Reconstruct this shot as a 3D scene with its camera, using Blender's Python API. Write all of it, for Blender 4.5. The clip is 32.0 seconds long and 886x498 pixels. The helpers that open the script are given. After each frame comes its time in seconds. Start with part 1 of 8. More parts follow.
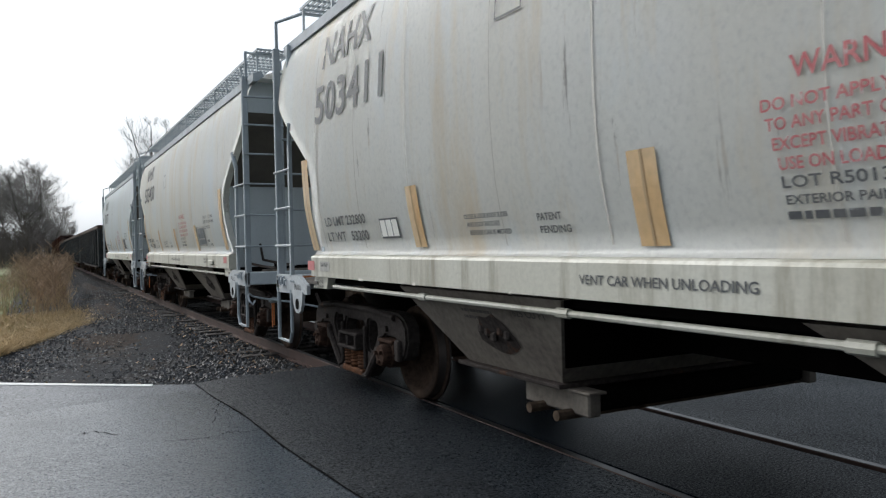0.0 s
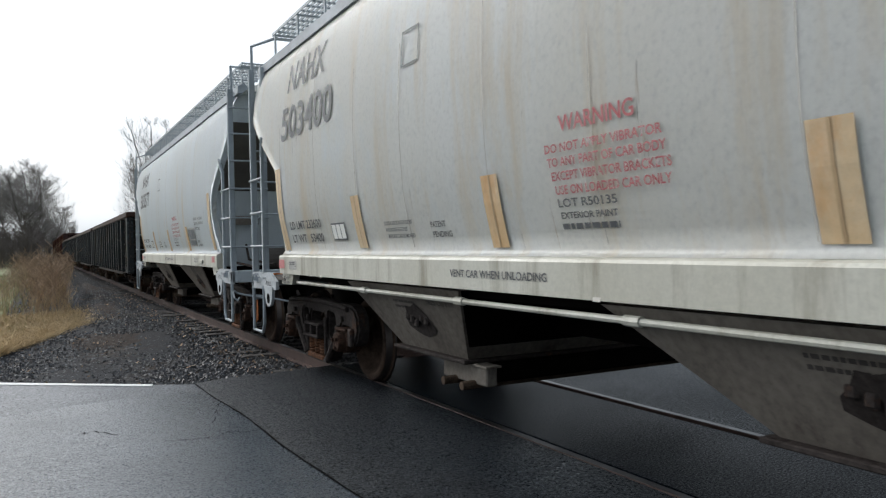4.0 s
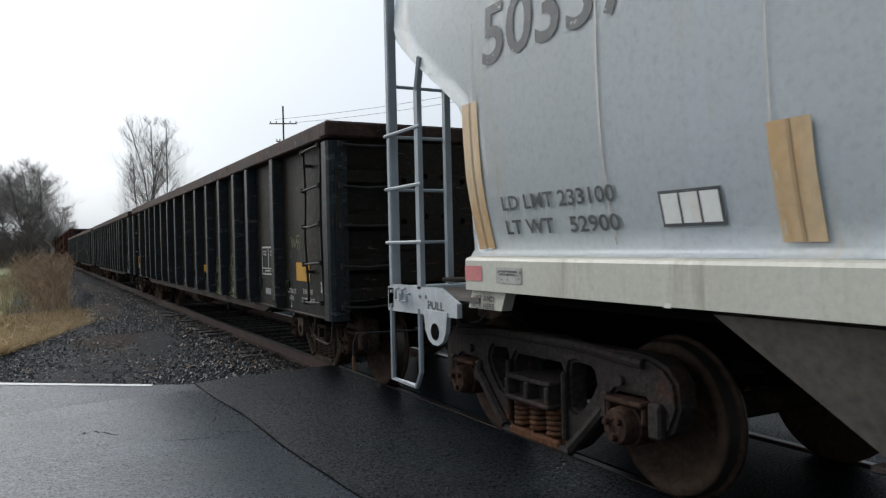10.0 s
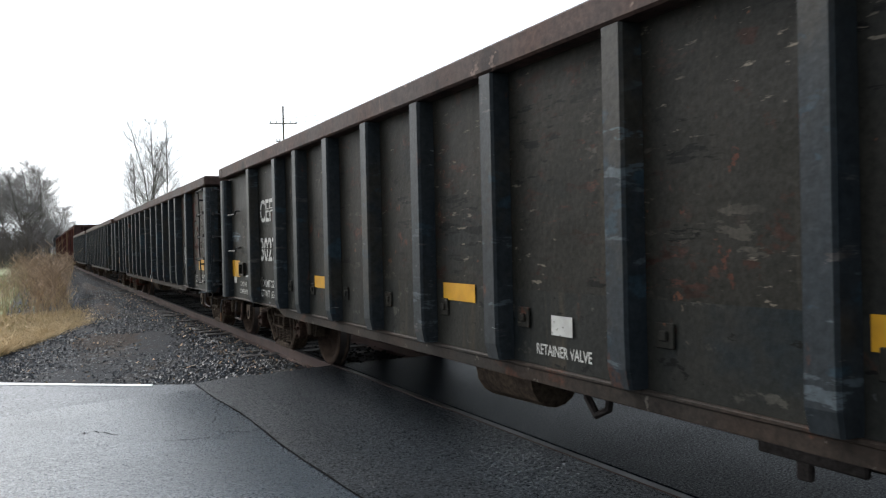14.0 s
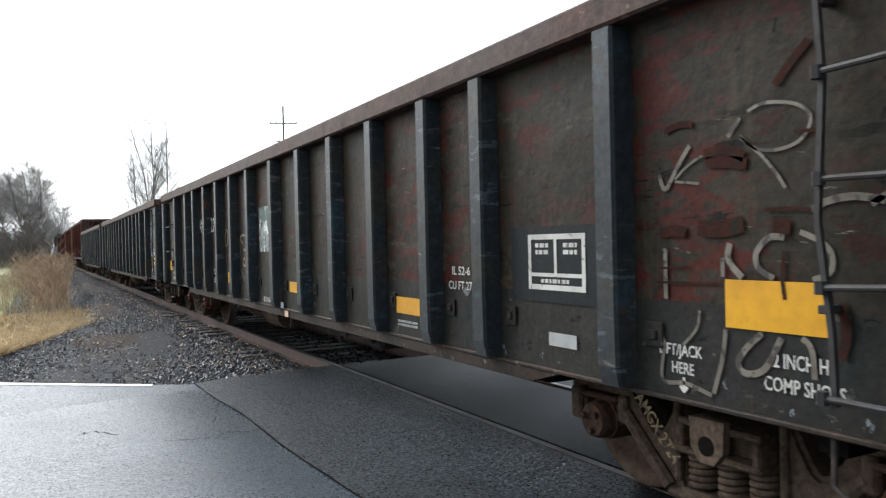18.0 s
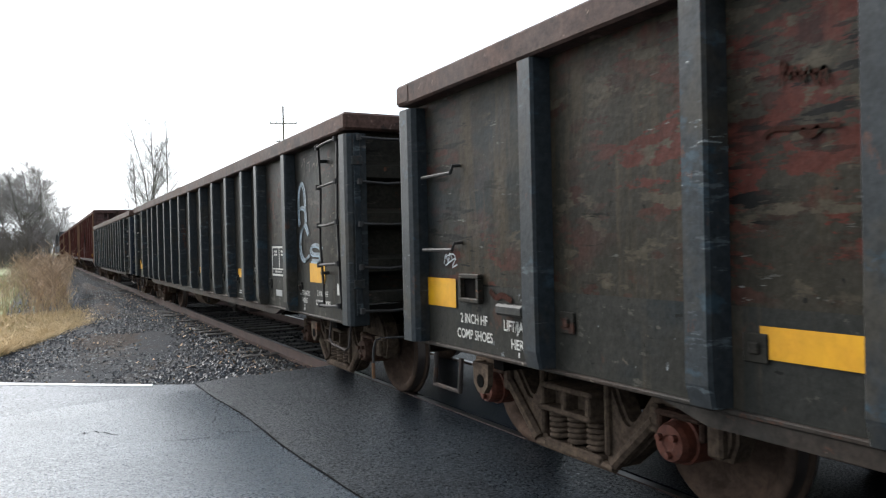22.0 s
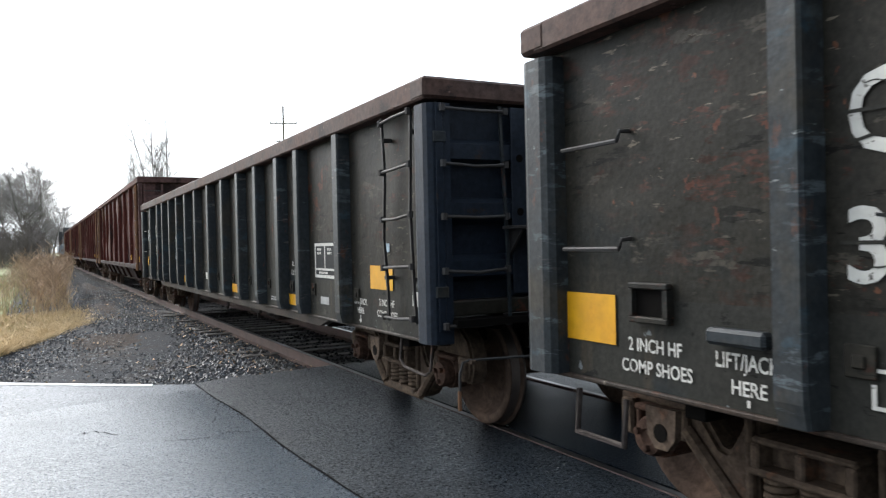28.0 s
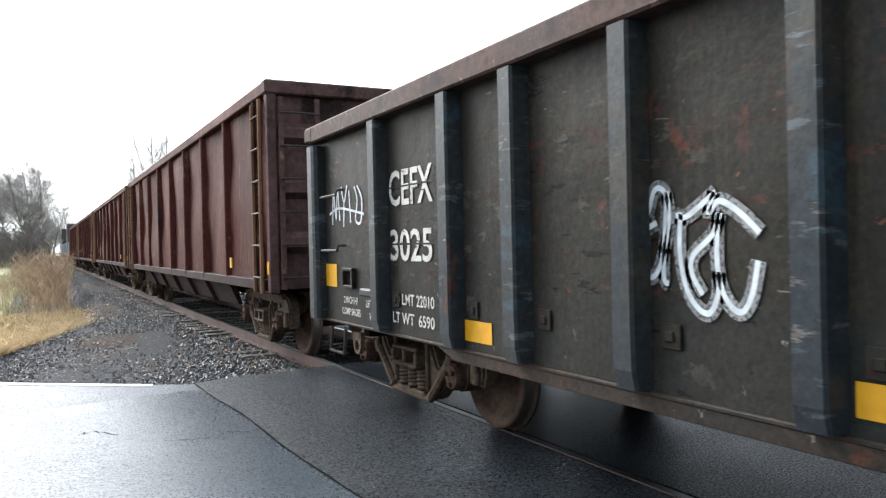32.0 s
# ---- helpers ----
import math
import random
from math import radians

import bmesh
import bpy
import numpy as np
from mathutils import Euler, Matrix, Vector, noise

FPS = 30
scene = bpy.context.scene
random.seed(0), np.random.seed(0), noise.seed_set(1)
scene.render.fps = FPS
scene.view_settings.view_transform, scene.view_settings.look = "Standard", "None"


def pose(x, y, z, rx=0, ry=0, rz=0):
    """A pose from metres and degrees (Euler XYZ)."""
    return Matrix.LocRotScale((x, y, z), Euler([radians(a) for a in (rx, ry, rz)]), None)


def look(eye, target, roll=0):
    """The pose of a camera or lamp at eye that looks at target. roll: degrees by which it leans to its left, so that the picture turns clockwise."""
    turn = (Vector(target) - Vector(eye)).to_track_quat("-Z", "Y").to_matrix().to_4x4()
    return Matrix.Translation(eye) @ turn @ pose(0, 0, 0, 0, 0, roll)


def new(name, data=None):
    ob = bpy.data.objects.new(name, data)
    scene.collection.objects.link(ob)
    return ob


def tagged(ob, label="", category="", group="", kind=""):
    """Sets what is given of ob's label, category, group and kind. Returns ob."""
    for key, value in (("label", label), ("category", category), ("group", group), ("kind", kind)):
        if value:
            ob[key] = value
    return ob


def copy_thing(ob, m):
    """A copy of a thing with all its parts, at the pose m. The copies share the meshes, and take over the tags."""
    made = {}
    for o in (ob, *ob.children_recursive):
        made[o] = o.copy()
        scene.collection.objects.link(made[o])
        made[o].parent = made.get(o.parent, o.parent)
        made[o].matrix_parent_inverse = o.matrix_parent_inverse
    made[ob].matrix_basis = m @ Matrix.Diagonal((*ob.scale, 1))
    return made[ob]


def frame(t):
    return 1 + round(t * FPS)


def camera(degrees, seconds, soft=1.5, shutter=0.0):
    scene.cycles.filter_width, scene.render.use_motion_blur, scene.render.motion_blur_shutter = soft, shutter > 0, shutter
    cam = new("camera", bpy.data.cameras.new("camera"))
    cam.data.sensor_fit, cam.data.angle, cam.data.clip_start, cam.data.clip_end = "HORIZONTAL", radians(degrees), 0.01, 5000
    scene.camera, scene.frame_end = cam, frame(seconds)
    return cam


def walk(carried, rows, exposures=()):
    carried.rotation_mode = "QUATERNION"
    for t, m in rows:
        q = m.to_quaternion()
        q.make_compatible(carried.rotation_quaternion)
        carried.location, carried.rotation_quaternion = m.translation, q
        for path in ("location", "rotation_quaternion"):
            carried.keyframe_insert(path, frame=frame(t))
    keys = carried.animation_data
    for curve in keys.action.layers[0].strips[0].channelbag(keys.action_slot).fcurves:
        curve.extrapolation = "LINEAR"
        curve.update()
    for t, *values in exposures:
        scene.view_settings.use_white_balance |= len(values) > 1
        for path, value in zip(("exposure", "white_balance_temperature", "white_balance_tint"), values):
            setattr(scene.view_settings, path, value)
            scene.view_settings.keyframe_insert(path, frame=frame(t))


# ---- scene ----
cam = camera(60.34, 32.0, soft=1.25, shutter=0.1)
CAM_POSE = pose(0, 0, 1.5475, 90 - 0.44, 1.29, -27.99)
walk(cam, [(0.0, CAM_POSE), (32.0, CAM_POSE)], exposures=[(0.0, -0.43), (2.0, -0.24), (3.5, -0.31), (5.0, -0.48), (6.0, -0.34), (7.0, -0.21), (8.0, -0.41), (9.0, -0.58), (10.0, -0.62), (11.0, -0.51), (12.0, -0.19), (13.5, 0.06), (15.5, 0.54), (18.0, 0.6), (24.0, 0.7), (30.5, 0.95), (32.0, 1.16)])

# way of the train, in metres, second by second
WAY = [31.02, 34.3, 37.55, 40.74, 43.9, 47.04, 50.12, 53.15, 56.23, 59.28, 62.28, 65.37, 68.36, 71.28, 74.26, 77.15, 80.03,
       82.97, 86.07, 89.19, 92.3, 95.41, 98.52, 101.68, 104.85, 107.99, 111.23, 114.6, 118.07, 121.53, 124.99, 128.61, 132.04]
TRACK_X = 4.065
GAUGE = 1.435
WHEEL_R = 0.457
RAIL_TOP = 0.03


def way(t):
    """Metres that the train has gone at t seconds, smooth between the whole seconds."""
    i = min(max(int(t), 0), 31)
    f = t - i
    p0, p1, p2, p3 = WAY[max(i - 1, 0)], WAY[i], WAY[i + 1], WAY[min(i + 2, 32)]
    m1 = (p2 - p0) / (2 if i > 0 else 1)
    m2 = (p3 - p1) / (2 if i < 31 else 1)
    return ((2 * f**3 - 3 * f**2 + 1) * p1 + (f**3 - 2 * f**2 + f) * m1 + (-2 * f**3 + 3 * f**2) * p2 + (f**3 - f**2) * m2)


# ---- world and sun: bright overcast sky ----
world = bpy.data.worlds.new("overcast_sky")
scene.world = world
world.use_nodes = True
wn = world.node_tree
wn.nodes.clear()
w_out = wn.nodes.new("ShaderNodeOutputWorld")
w_bg = wn.nodes.new("ShaderNodeBackground")
w_sky = wn.nodes.new("ShaderNodeTexSky")
w_sky.sky_type = "NISHITA"
w_sky.sun_disc = False
w_sky.sun_elevation = radians(38)
w_sky.sun_rotation = radians(-23)
w_sky.dust_density = 4.0
w_hsv = wn.nodes.new("ShaderNodeHueSaturation")
w_hsv.inputs["Saturation"].default_value = 0.2
w_mix = wn.nodes.new("ShaderNodeMix")
w_mix.data_type = "RGBA"
w_mix.inputs[0].default_value = 0.33
w_mix.inputs[7].default_value = (8.9, 10.5, 12.2, 1)
wn.links.new(w_sky.outputs[0], w_hsv.inputs["Color"])
wn.links.new(w_hsv.outputs[0], w_mix.inputs[6])
# cloud cover is about twice as bright overhead as at the horizon
w_tc = wn.nodes.new("ShaderNodeTexCoord")
w_sep = wn.nodes.new("ShaderNodeSeparateXYZ")
w_up = wn.nodes.new("ShaderNodeMapRange")
w_up.inputs[1].default_value, w_up.inputs[2].default_value = 0.05, 1.0
w_up.inputs[3].default_value, w_up.inputs[4].default_value = 0.98, 1.6
w_scale = wn.nodes.new("ShaderNodeVectorMath")
w_scale.operation = "SCALE"
wn.links.new(w_tc.outputs["Generated"], w_sep.inputs[0])
wn.links.new(w_sep.outputs[2], w_up.inputs[0])
wn.links.new(w_mix.outputs[2], w_scale.inputs[0])
# and dimmer away from the veiled sun
w_side = wn.nodes.new("ShaderNodeMapRange")
w_side.inputs[1].default_value, w_side.inputs[2].default_value = -0.9, 0.5
w_side.inputs[3].default_value, w_side.inputs[4].default_value = 0.55, 1.04
w_both = wn.nodes.new("ShaderNodeMath")
w_both.operation = "MULTIPLY"
wn.links.new(w_sep.outputs[1], w_side.inputs[0])
wn.links.new(w_up.outputs[0], w_both.inputs[0])
wn.links.new(w_side.outputs[0], w_both.inputs[1])
wn.links.new(w_both.outputs[0], w_scale.inputs["Scale"])
wn.links.new(w_scale.outputs[0], w_bg.inputs[0])
w_bg.inputs[1].default_value = 0.165
wn.links.new(w_bg.outputs[0], w_out.inputs[0])
sun_data = bpy.data.lights.new("sun", "SUN")
sun_data.energy, sun_data.angle, sun_data.color = 1.5, radians(22), (1.0, 0.98, 0.955)
sun = new("sun", sun_data)
sun.matrix_world = look((-15, 35, 28), (0, 0, 0))


# ---- materials ----
def surf(name, base, second=None, rough=0.6, metal=0.0, scale=3.0, bump=0.15, grain=40.0, patch=None, patch_at=0.62,
         patch_scale=2.0, streak=1.0, coat=0.0, rand=0.0, spec=0.5, soft=0.05, speck=None, speck_at=0.7, speck_scale=9.0, grit=0.0, grit_scale=90.0, gloss=0.0, scrape=None, scrape_at=0.62, scrape_map=(1.0, 1.6, 7.0), dent=0.0, island=0.0, layers=()):
    """A weathered surface: two tones at a large and a fine scale, patches with an edge of their own, fine relief."""
    m = bpy.data.materials.new(name)
    m.use_nodes = True
    nt = m.node_tree
    nd, lk = nt.nodes, nt.links
    bs = nd["Principled BSDF"]
    tc = nd.new("ShaderNodeTexCoord")
    info = nd.new("ShaderNodeObjectInfo")
    off = nd.new("ShaderNodeVectorMath")
    off.operation = "SCALE"
    off.inputs[0].default_value = (17.3, 9.1, 5.7)
    lk.new(info.outputs["Random"], off.inputs["Scale"])
    add = nd.new("ShaderNodeVectorMath")
    lk.new(tc.outputs["Object"], add.inputs[0])
    lk.new(off.outputs[0], add.inputs[1])
    mp = nd.new("ShaderNodeMapping")
    mp.inputs["Scale"].default_value = (1, 1, streak)
    lk.new(add.outputs[0], mp.inputs["Vector"])

    def tex(sc, detail=4.0, ro=0.6, src=None):
        t = nd.new("ShaderNodeTexNoise")
        t.inputs["Scale"].default_value, t.inputs["Detail"].default_value, t.inputs["Roughness"].default_value = sc, detail, ro
        lk.new((src or mp).outputs[0], t.inputs["Vector"])
        return t

    def ramp(src, a, b):
        r = nd.new("ShaderNodeMapRange")
        r.inputs[1].default_value, r.inputs[2].default_value = a, b
        lk.new(src, r.inputs[0])
        return r.outputs[0]

    def mix(fac, a, b):
        x = nd.new("ShaderNodeMix")
        x.data_type = "RGBA"
        lk.new(fac, x.inputs[0])
        for sock, v in ((x.inputs[6], a), (x.inputs[7], b)):
            if isinstance(v, tuple):
                sock.default_value = (*v, 1)
            else:
                lk.new(v, sock)
        return x.outputs[2]

    second = second or tuple(c * 0.75 for c in base)
    big, fine = tex(scale), tex(grain, 3.0, 0.6, add)
    col = mix(ramp(big.outputs[0], 0.35, 0.65), base, second)
    dark = tuple(c * 0.72 for c in base)
    fm = ramp(fine.outputs[0], 0.5, 0.8)
    sc = nd.new("ShaderNodeMath")
    sc.operation = "MULTIPLY"
    sc.inputs[1].default_value = 0.5
    lk.new(fm, sc.inputs[0])
    col = mix(sc.outputs[0], col, dark)
    if patch:
        col = mix(ramp(tex(patch_scale, 8.0, 0.68).outputs[0], patch_at, patch_at + soft), col, patch)
    if speck:
        col = mix(ramp(tex(speck_scale, 3.0, 0.6, add).outputs[0], speck_at, speck_at + 0.03), col, speck)
    if scrape:
        sm = nd.new("ShaderNodeMapping")
        sm.inputs["Scale"].default_value = scrape_map
        lk.new(add.outputs[0], sm.inputs["Vector"])
        where = ramp(tex(0.55, 3.0, 0.5, add).outputs[0], 0.44, 0.58)
        line = ramp(tex(1.6, 9.0, 0.72, sm).outputs[0], scrape_at, scrape_at + 0.04)
        both = nd.new("ShaderNodeMath")
        both.operation = "MULTIPLY"
        lk.new(where, both.inputs[0])
        lk.new(line, both.inputs[1])
        tone = mix(ramp(tex(5.0, 2.0, 0.5, add).outputs[0], 0.45, 0.55), scrape, tuple(c * 0.35 for c in scrape))
        col = mix(both.outputs[0], col, tone)
    # further coats: colour, threshold, softness, stretch of the pattern, its scale, and the scale of the clusters that they keep to
    for tone, at, edge, stretch, size, *cluster in layers:
        lm = nd.new("ShaderNodeMapping")
        lm.inputs["Scale"].default_value = stretch
        lm.inputs["Location"].default_value = (at * 13.7, size * 5.1, edge * 31.0)
        lk.new(add.outputs[0], lm.inputs["Vector"])
        cover = ramp(tex(size, 6.0, 0.66, lm).outputs[0], at, at + edge)
        if cluster:
            here = nd.new("ShaderNodeMath")
            here.operation = "MULTIPLY"
            lk.new(cover, here.inputs[0])
            lk.new(ramp(tex(cluster[0], 2.0, 0.5, lm if len(cluster) > 1 else add).outputs[0], 0.48, 0.56), here.inputs[1])
            cover = here.outputs[0]
        col = mix(cover, col, tone)
    if grit:
        gr = nd.new("ShaderNodeHueSaturation")
        gm = nd.new("ShaderNodeMapRange")
        gm.inputs[1].default_value, gm.inputs[2].default_value = 0.3, 0.7
        gm.inputs[3].default_value, gm.inputs[4].default_value = 1 - grit, 1 + grit
        lk.new(tex(grit_scale, 2.0, 0.7, add).outputs[0], gm.inputs[0])
        lk.new(gm.outputs[0], gr.inputs["Value"])
        lk.new(col, gr.inputs["Color"])
        col = gr.outputs[0]
    if island:
        iv = nd.new("ShaderNodeHueSaturation")
        geo = nd.new("ShaderNodeNewGeometry")
        im = nd.new("ShaderNodeMapRange")
        im.inputs[3].default_value, im.inputs[4].default_value = 1 - island, 1 + island
        pw = nd.new("ShaderNodeMath")
        pw.operation = "POWER"
        pw.inputs[1].default_value = 2.0
        lk.new(geo.outputs["Random Per Island"], pw.inputs[0])
        lk.new(pw.outputs[0], im.inputs[0])
        lk.new(im.outputs[0], iv.inputs["Value"])
        lk.new(col, iv.inputs["Color"])
        col = iv.outputs[0]
    if rand:
        hs = nd.new("ShaderNodeHueSaturation")
        rr = nd.new("ShaderNodeMapRange")
        rr.inputs[3].default_value, rr.inputs[4].default_value = 1 - rand, 1 + rand
        lk.new(info.outputs["Random"], rr.inputs[0])
        lk.new(rr.outputs[0], hs.inputs["Value"])
        lk.new(col, hs.inputs["Color"])
        col = hs.outputs[0]
    lk.new(col, bs.inputs["Base Color"])
    rg = nd.new("ShaderNodeMapRange")
    rg.inputs[3].default_value, rg.inputs[4].default_value = max(rough - 0.12, 0.02), min(rough + 0.12, 1)
    lk.new(big.outputs[0], rg.inputs[0])
    rough_out = rg.outputs[0]
    if gloss:
        # wet film broken by proud grains
        gx = nd.new("ShaderNodeMapRange")
        gx.inputs[1].default_value, gx.inputs[2].default_value = 0.3, 0.7
        gx.inputs[3].default_value, gx.inputs[4].default_value = gloss, -gloss
        lk.new(tex(grit_scale * 0.8, 2.0, 0.7, add).outputs[0], gx.inputs[0])
        ga = nd.new("ShaderNodeMath")
        ga.use_clamp = True
        lk.new(rough_out, ga.inputs[0])
        lk.new(gx.outputs[0], ga.inputs[1])
        rough_out = ga.outputs[0]
        gs = nd.new("ShaderNodeMapRange")
        gs.inputs[1].default_value, gs.inputs[2].default_value = 0.35, 0.65
        gs.inputs[3].default_value, gs.inputs[4].default_value = 0.0, spec * 2
        lk.new(tex(grit_scale, 2.0, 0.7, add).outputs[0], gs.inputs[0])
        lk.new(gs.outputs[0], bs.inputs["Specular IOR Level"])
    lk.new(rough_out, bs.inputs["Roughness"])
    bs.inputs["Metallic"].default_value = metal
    bs.inputs["Coat Weight"].default_value = coat
    bs.inputs["Specular IOR Level"].default_value = spec
    if bump:
        bp = nd.new("ShaderNodeBump")
        bp.inputs["Strength"].default_value, bp.inputs["Distance"].default_value = bump, 0.01
        lk.new(fine.outputs[0], bp.inputs["Height"])
        if dent:
            bd = nd.new("ShaderNodeBump")
            bd.inputs["Strength"].default_value, bd.inputs["Distance"].default_value = dent, 0.06
            lk.new(tex(1.1, 3.0, 0.5, add).outputs[0], bd.inputs["Height"])
            lk.new(bd.outputs[0], bp.inputs["Normal"])
        lk.new(bp.outputs[0], bs.inputs["Normal"])
    return m


M = {}
M["steel_black"] = surf("black_car_paint", (0.0158, 0.0147, 0.0119), (0.0222, 0.0197, 0.0152), 0.5, scale=0.8, grain=22, patch=(0.026, 0.0125, 0.0088), patch_at=0.62, patch_scale=3.2, soft=0.03, bump=0.25, streak=1.6, spec=0.09, speck=(0.085, 0.036, 0.02), speck_at=0.7, speck_scale=10.0, scrape=(0.052, 0.0215, 0.0145), scrape_at=0.56, scrape_map=(1.0, 2.2, 7.0), grit=0.3, grit_scale=30.0, dent=0.75,
                        layers=(((0.0098, 0.0125, 0.0135), 0.55, 0.14, (1, 0.5, 0.9), 0.9), ((0.032, 0.0268, 0.019), 0.55, 0.16, (1, 4.5, 0.3), 1.1), ((0.0052, 0.0047, 0.0042), 0.59, 0.02, (1, 1.4, 8.0), 1.7, 1.0), ((0.042, 0.037, 0.029), 0.6, 0.03, (1, 1.6, 5.0), 2.3, 0.9), ((0.06, 0.022, 0.013), 0.63, 0.02, (1, 1.2, 1.0), 3.5, 1.3), ((0.115, 0.098, 0.075), 0.635, 0.02, (1, 1.8, 8.0), 3.3, 1.2)))
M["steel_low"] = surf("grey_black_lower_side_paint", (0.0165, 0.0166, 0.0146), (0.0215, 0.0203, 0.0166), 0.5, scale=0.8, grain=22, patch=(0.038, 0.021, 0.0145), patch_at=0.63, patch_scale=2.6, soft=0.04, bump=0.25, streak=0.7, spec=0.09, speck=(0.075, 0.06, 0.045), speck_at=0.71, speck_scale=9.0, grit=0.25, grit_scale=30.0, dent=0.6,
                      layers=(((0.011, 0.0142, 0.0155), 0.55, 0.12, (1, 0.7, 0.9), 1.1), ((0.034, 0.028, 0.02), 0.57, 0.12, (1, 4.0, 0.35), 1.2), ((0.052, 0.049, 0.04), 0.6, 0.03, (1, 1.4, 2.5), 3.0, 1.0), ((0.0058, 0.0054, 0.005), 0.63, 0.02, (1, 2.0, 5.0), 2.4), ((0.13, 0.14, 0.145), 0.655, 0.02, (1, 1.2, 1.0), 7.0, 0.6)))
M["steel_rusty"] = surf("rusted_black_car_paint", (0.0172, 0.0152, 0.0112), (0.0248, 0.021, 0.0148), 0.54, scale=0.7, grain=20, patch=(0.0225, 0.0095, 0.0068), patch_at=0.6, patch_scale=2.6, soft=0.02, bump=0.3, streak=2.2, spec=0.09, speck=(0.0052, 0.0046, 0.0042), speck_at=0.66, speck_scale=9.0, scrape=(0.05, 0.0125, 0.008), scrape_at=0.5, scrape_map=(1.0, 1.7, 6.5), grit=0.25, grit_scale=25.0, dent=0.75,
                        layers=(((0.0095, 0.0138, 0.0152), 0.56, 0.12, (1, 0.6, 1.0), 0.8), ((0.036, 0.0275, 0.0165), 0.54, 0.12, (1, 4.0, 0.4), 1.1), ((0.045, 0.0115, 0.0075), 0.525, 0.025, (1, 1.4, 4.0), 2.0, 0.7), ((0.0405, 0.0335, 0.0225), 0.56, 0.04, (1, 1.5, 4.0), 2.3, 0.9), ((0.0035, 0.0032, 0.003), 0.585, 0.018, (1, 1.3, 9.0), 1.5, 1.1), ((0.1, 0.1, 0.09), 0.655, 0.02, (1, 1.6, 9.0), 3.1, 1.0)))
M["rib_black"] = surf("blue_black_rib_paint", (0.0158, 0.0205, 0.0245), (0.0225, 0.0245, 0.0252), 0.45, scale=1.5, streak=0.5, spec=0.17, patch=(0.058, 0.026, 0.017), patch_at=0.62, patch_scale=4.5, scrape=(0.1, 0.09, 0.085), scrape_at=0.59, grit=0.3, grit_scale=22.0, dent=0.3,
                      layers=(((0.03, 0.0272, 0.022), 0.53, 0.1, (1, 1, 0.8), 1.3), ((0.022, 0.036, 0.046), 0.6, 0.05, (1, 1, 1.6), 2.6), ((0.055, 0.066, 0.072), 0.58, 0.04, (1, 1.0, 4.0), 3.4, 1.2), ((0.16, 0.17, 0.17), 0.67, 0.03, (1, 2.0, 7.0), 3.0, 1.5)))
M["end_blue"] = surf("navy_black_end_paint", (0.0088, 0.0132, 0.021), (0.0125, 0.0172, 0.0255), 0.5, scale=1.2, bump=0.2, spec=0.14, patch=(0.022, 0.0155, 0.0125), patch_at=0.63, patch_scale=3.0, grit=0.3, grit_scale=22.0, dent=0.4)
M["end_brown"] = surf("brown_end_plate_paint", (0.034, 0.0255, 0.0195), (0.024, 0.019, 0.0155), 0.6, scale=1.2, bump=0.2, spec=0.12, patch=(0.06, 0.028, 0.017), patch_at=0.6, patch_scale=2.5, grit=0.3, grit_scale=22.0, dent=0.5)
M["chord_rust"] = surf("rusty_top_chord", (0.046, 0.031, 0.027), (0.066, 0.037, 0.029), 0.6, scale=1.3, patch=(0.022, 0.015, 0.013), patch_at=0.56, patch_scale=4, speck=(0.13, 0.085, 0.07), speck_at=0.66, speck_scale=9, spec=0.1, grit=0.4, grit_scale=16.0)
M["red_car"] = surf("oxide_red_car_paint", (0.068, 0.0185, 0.0145), (0.04, 0.0135, 0.0112), 0.62, scale=0.7, patch=(0.018, 0.0108, 0.0095), patch_at=0.57, patch_scale=1.0, streak=0.3, soft=0.12, spec=0.06, speck=(0.09, 0.042, 0.028), speck_at=0.69, speck_scale=5, scrape=(0.125, 0.072, 0.052), scrape_at=0.56, scrape_map=(1.0, 6.0, 0.5), grit=0.3, grit_scale=10.0, dent=0.6, layers=(((0.085, 0.046, 0.03), 0.6, 0.05, (1, 5.0, 0.35), 1.2, 0.5),))
M["red_end"] = surf("purple_brown_end_paint", (0.085, 0.047, 0.044), (0.06, 0.036, 0.034), 0.65, scale=1.0, spec=0.06, patch=(0.11, 0.055, 0.022), patch_at=0.6, patch_scale=1.1, soft=0.1, bump=0.2, scrape=(0.15, 0.09, 0.07), scrape_at=0.58, scrape_map=(1.0, 5.0, 0.6), grit=0.3, grit_scale=12.0, dent=0.5, layers=(((0.02, 0.0125, 0.0115), 0.56, 0.08, (1, 1, 0.8), 1.4),))
M["hopper_white"] = surf("weathered_cream_white_paint", (0.88, 0.885, 0.855), (0.85, 0.83, 0.765), 0.42, scale=0.6, grain=25, streak=0.1, bump=0.03, spec=0.5, patch=(0.74, 0.63, 0.46), patch_at=0.54, patch_scale=2.2, soft=0.3, grit=0.03, grit_scale=30.0, dent=0.1, scrape=(0.6, 0.53, 0.44), scrape_at=0.62, scrape_map=(1.0, 6.0, 0.5), layers=(((0.8, 0.68, 0.5), 0.54, 0.25, (1, 1.6, 0.25), 0.9), ((0.83, 0.88, 0.9), 0.56, 0.2, (1, 1.0, 0.6), 0.8)))
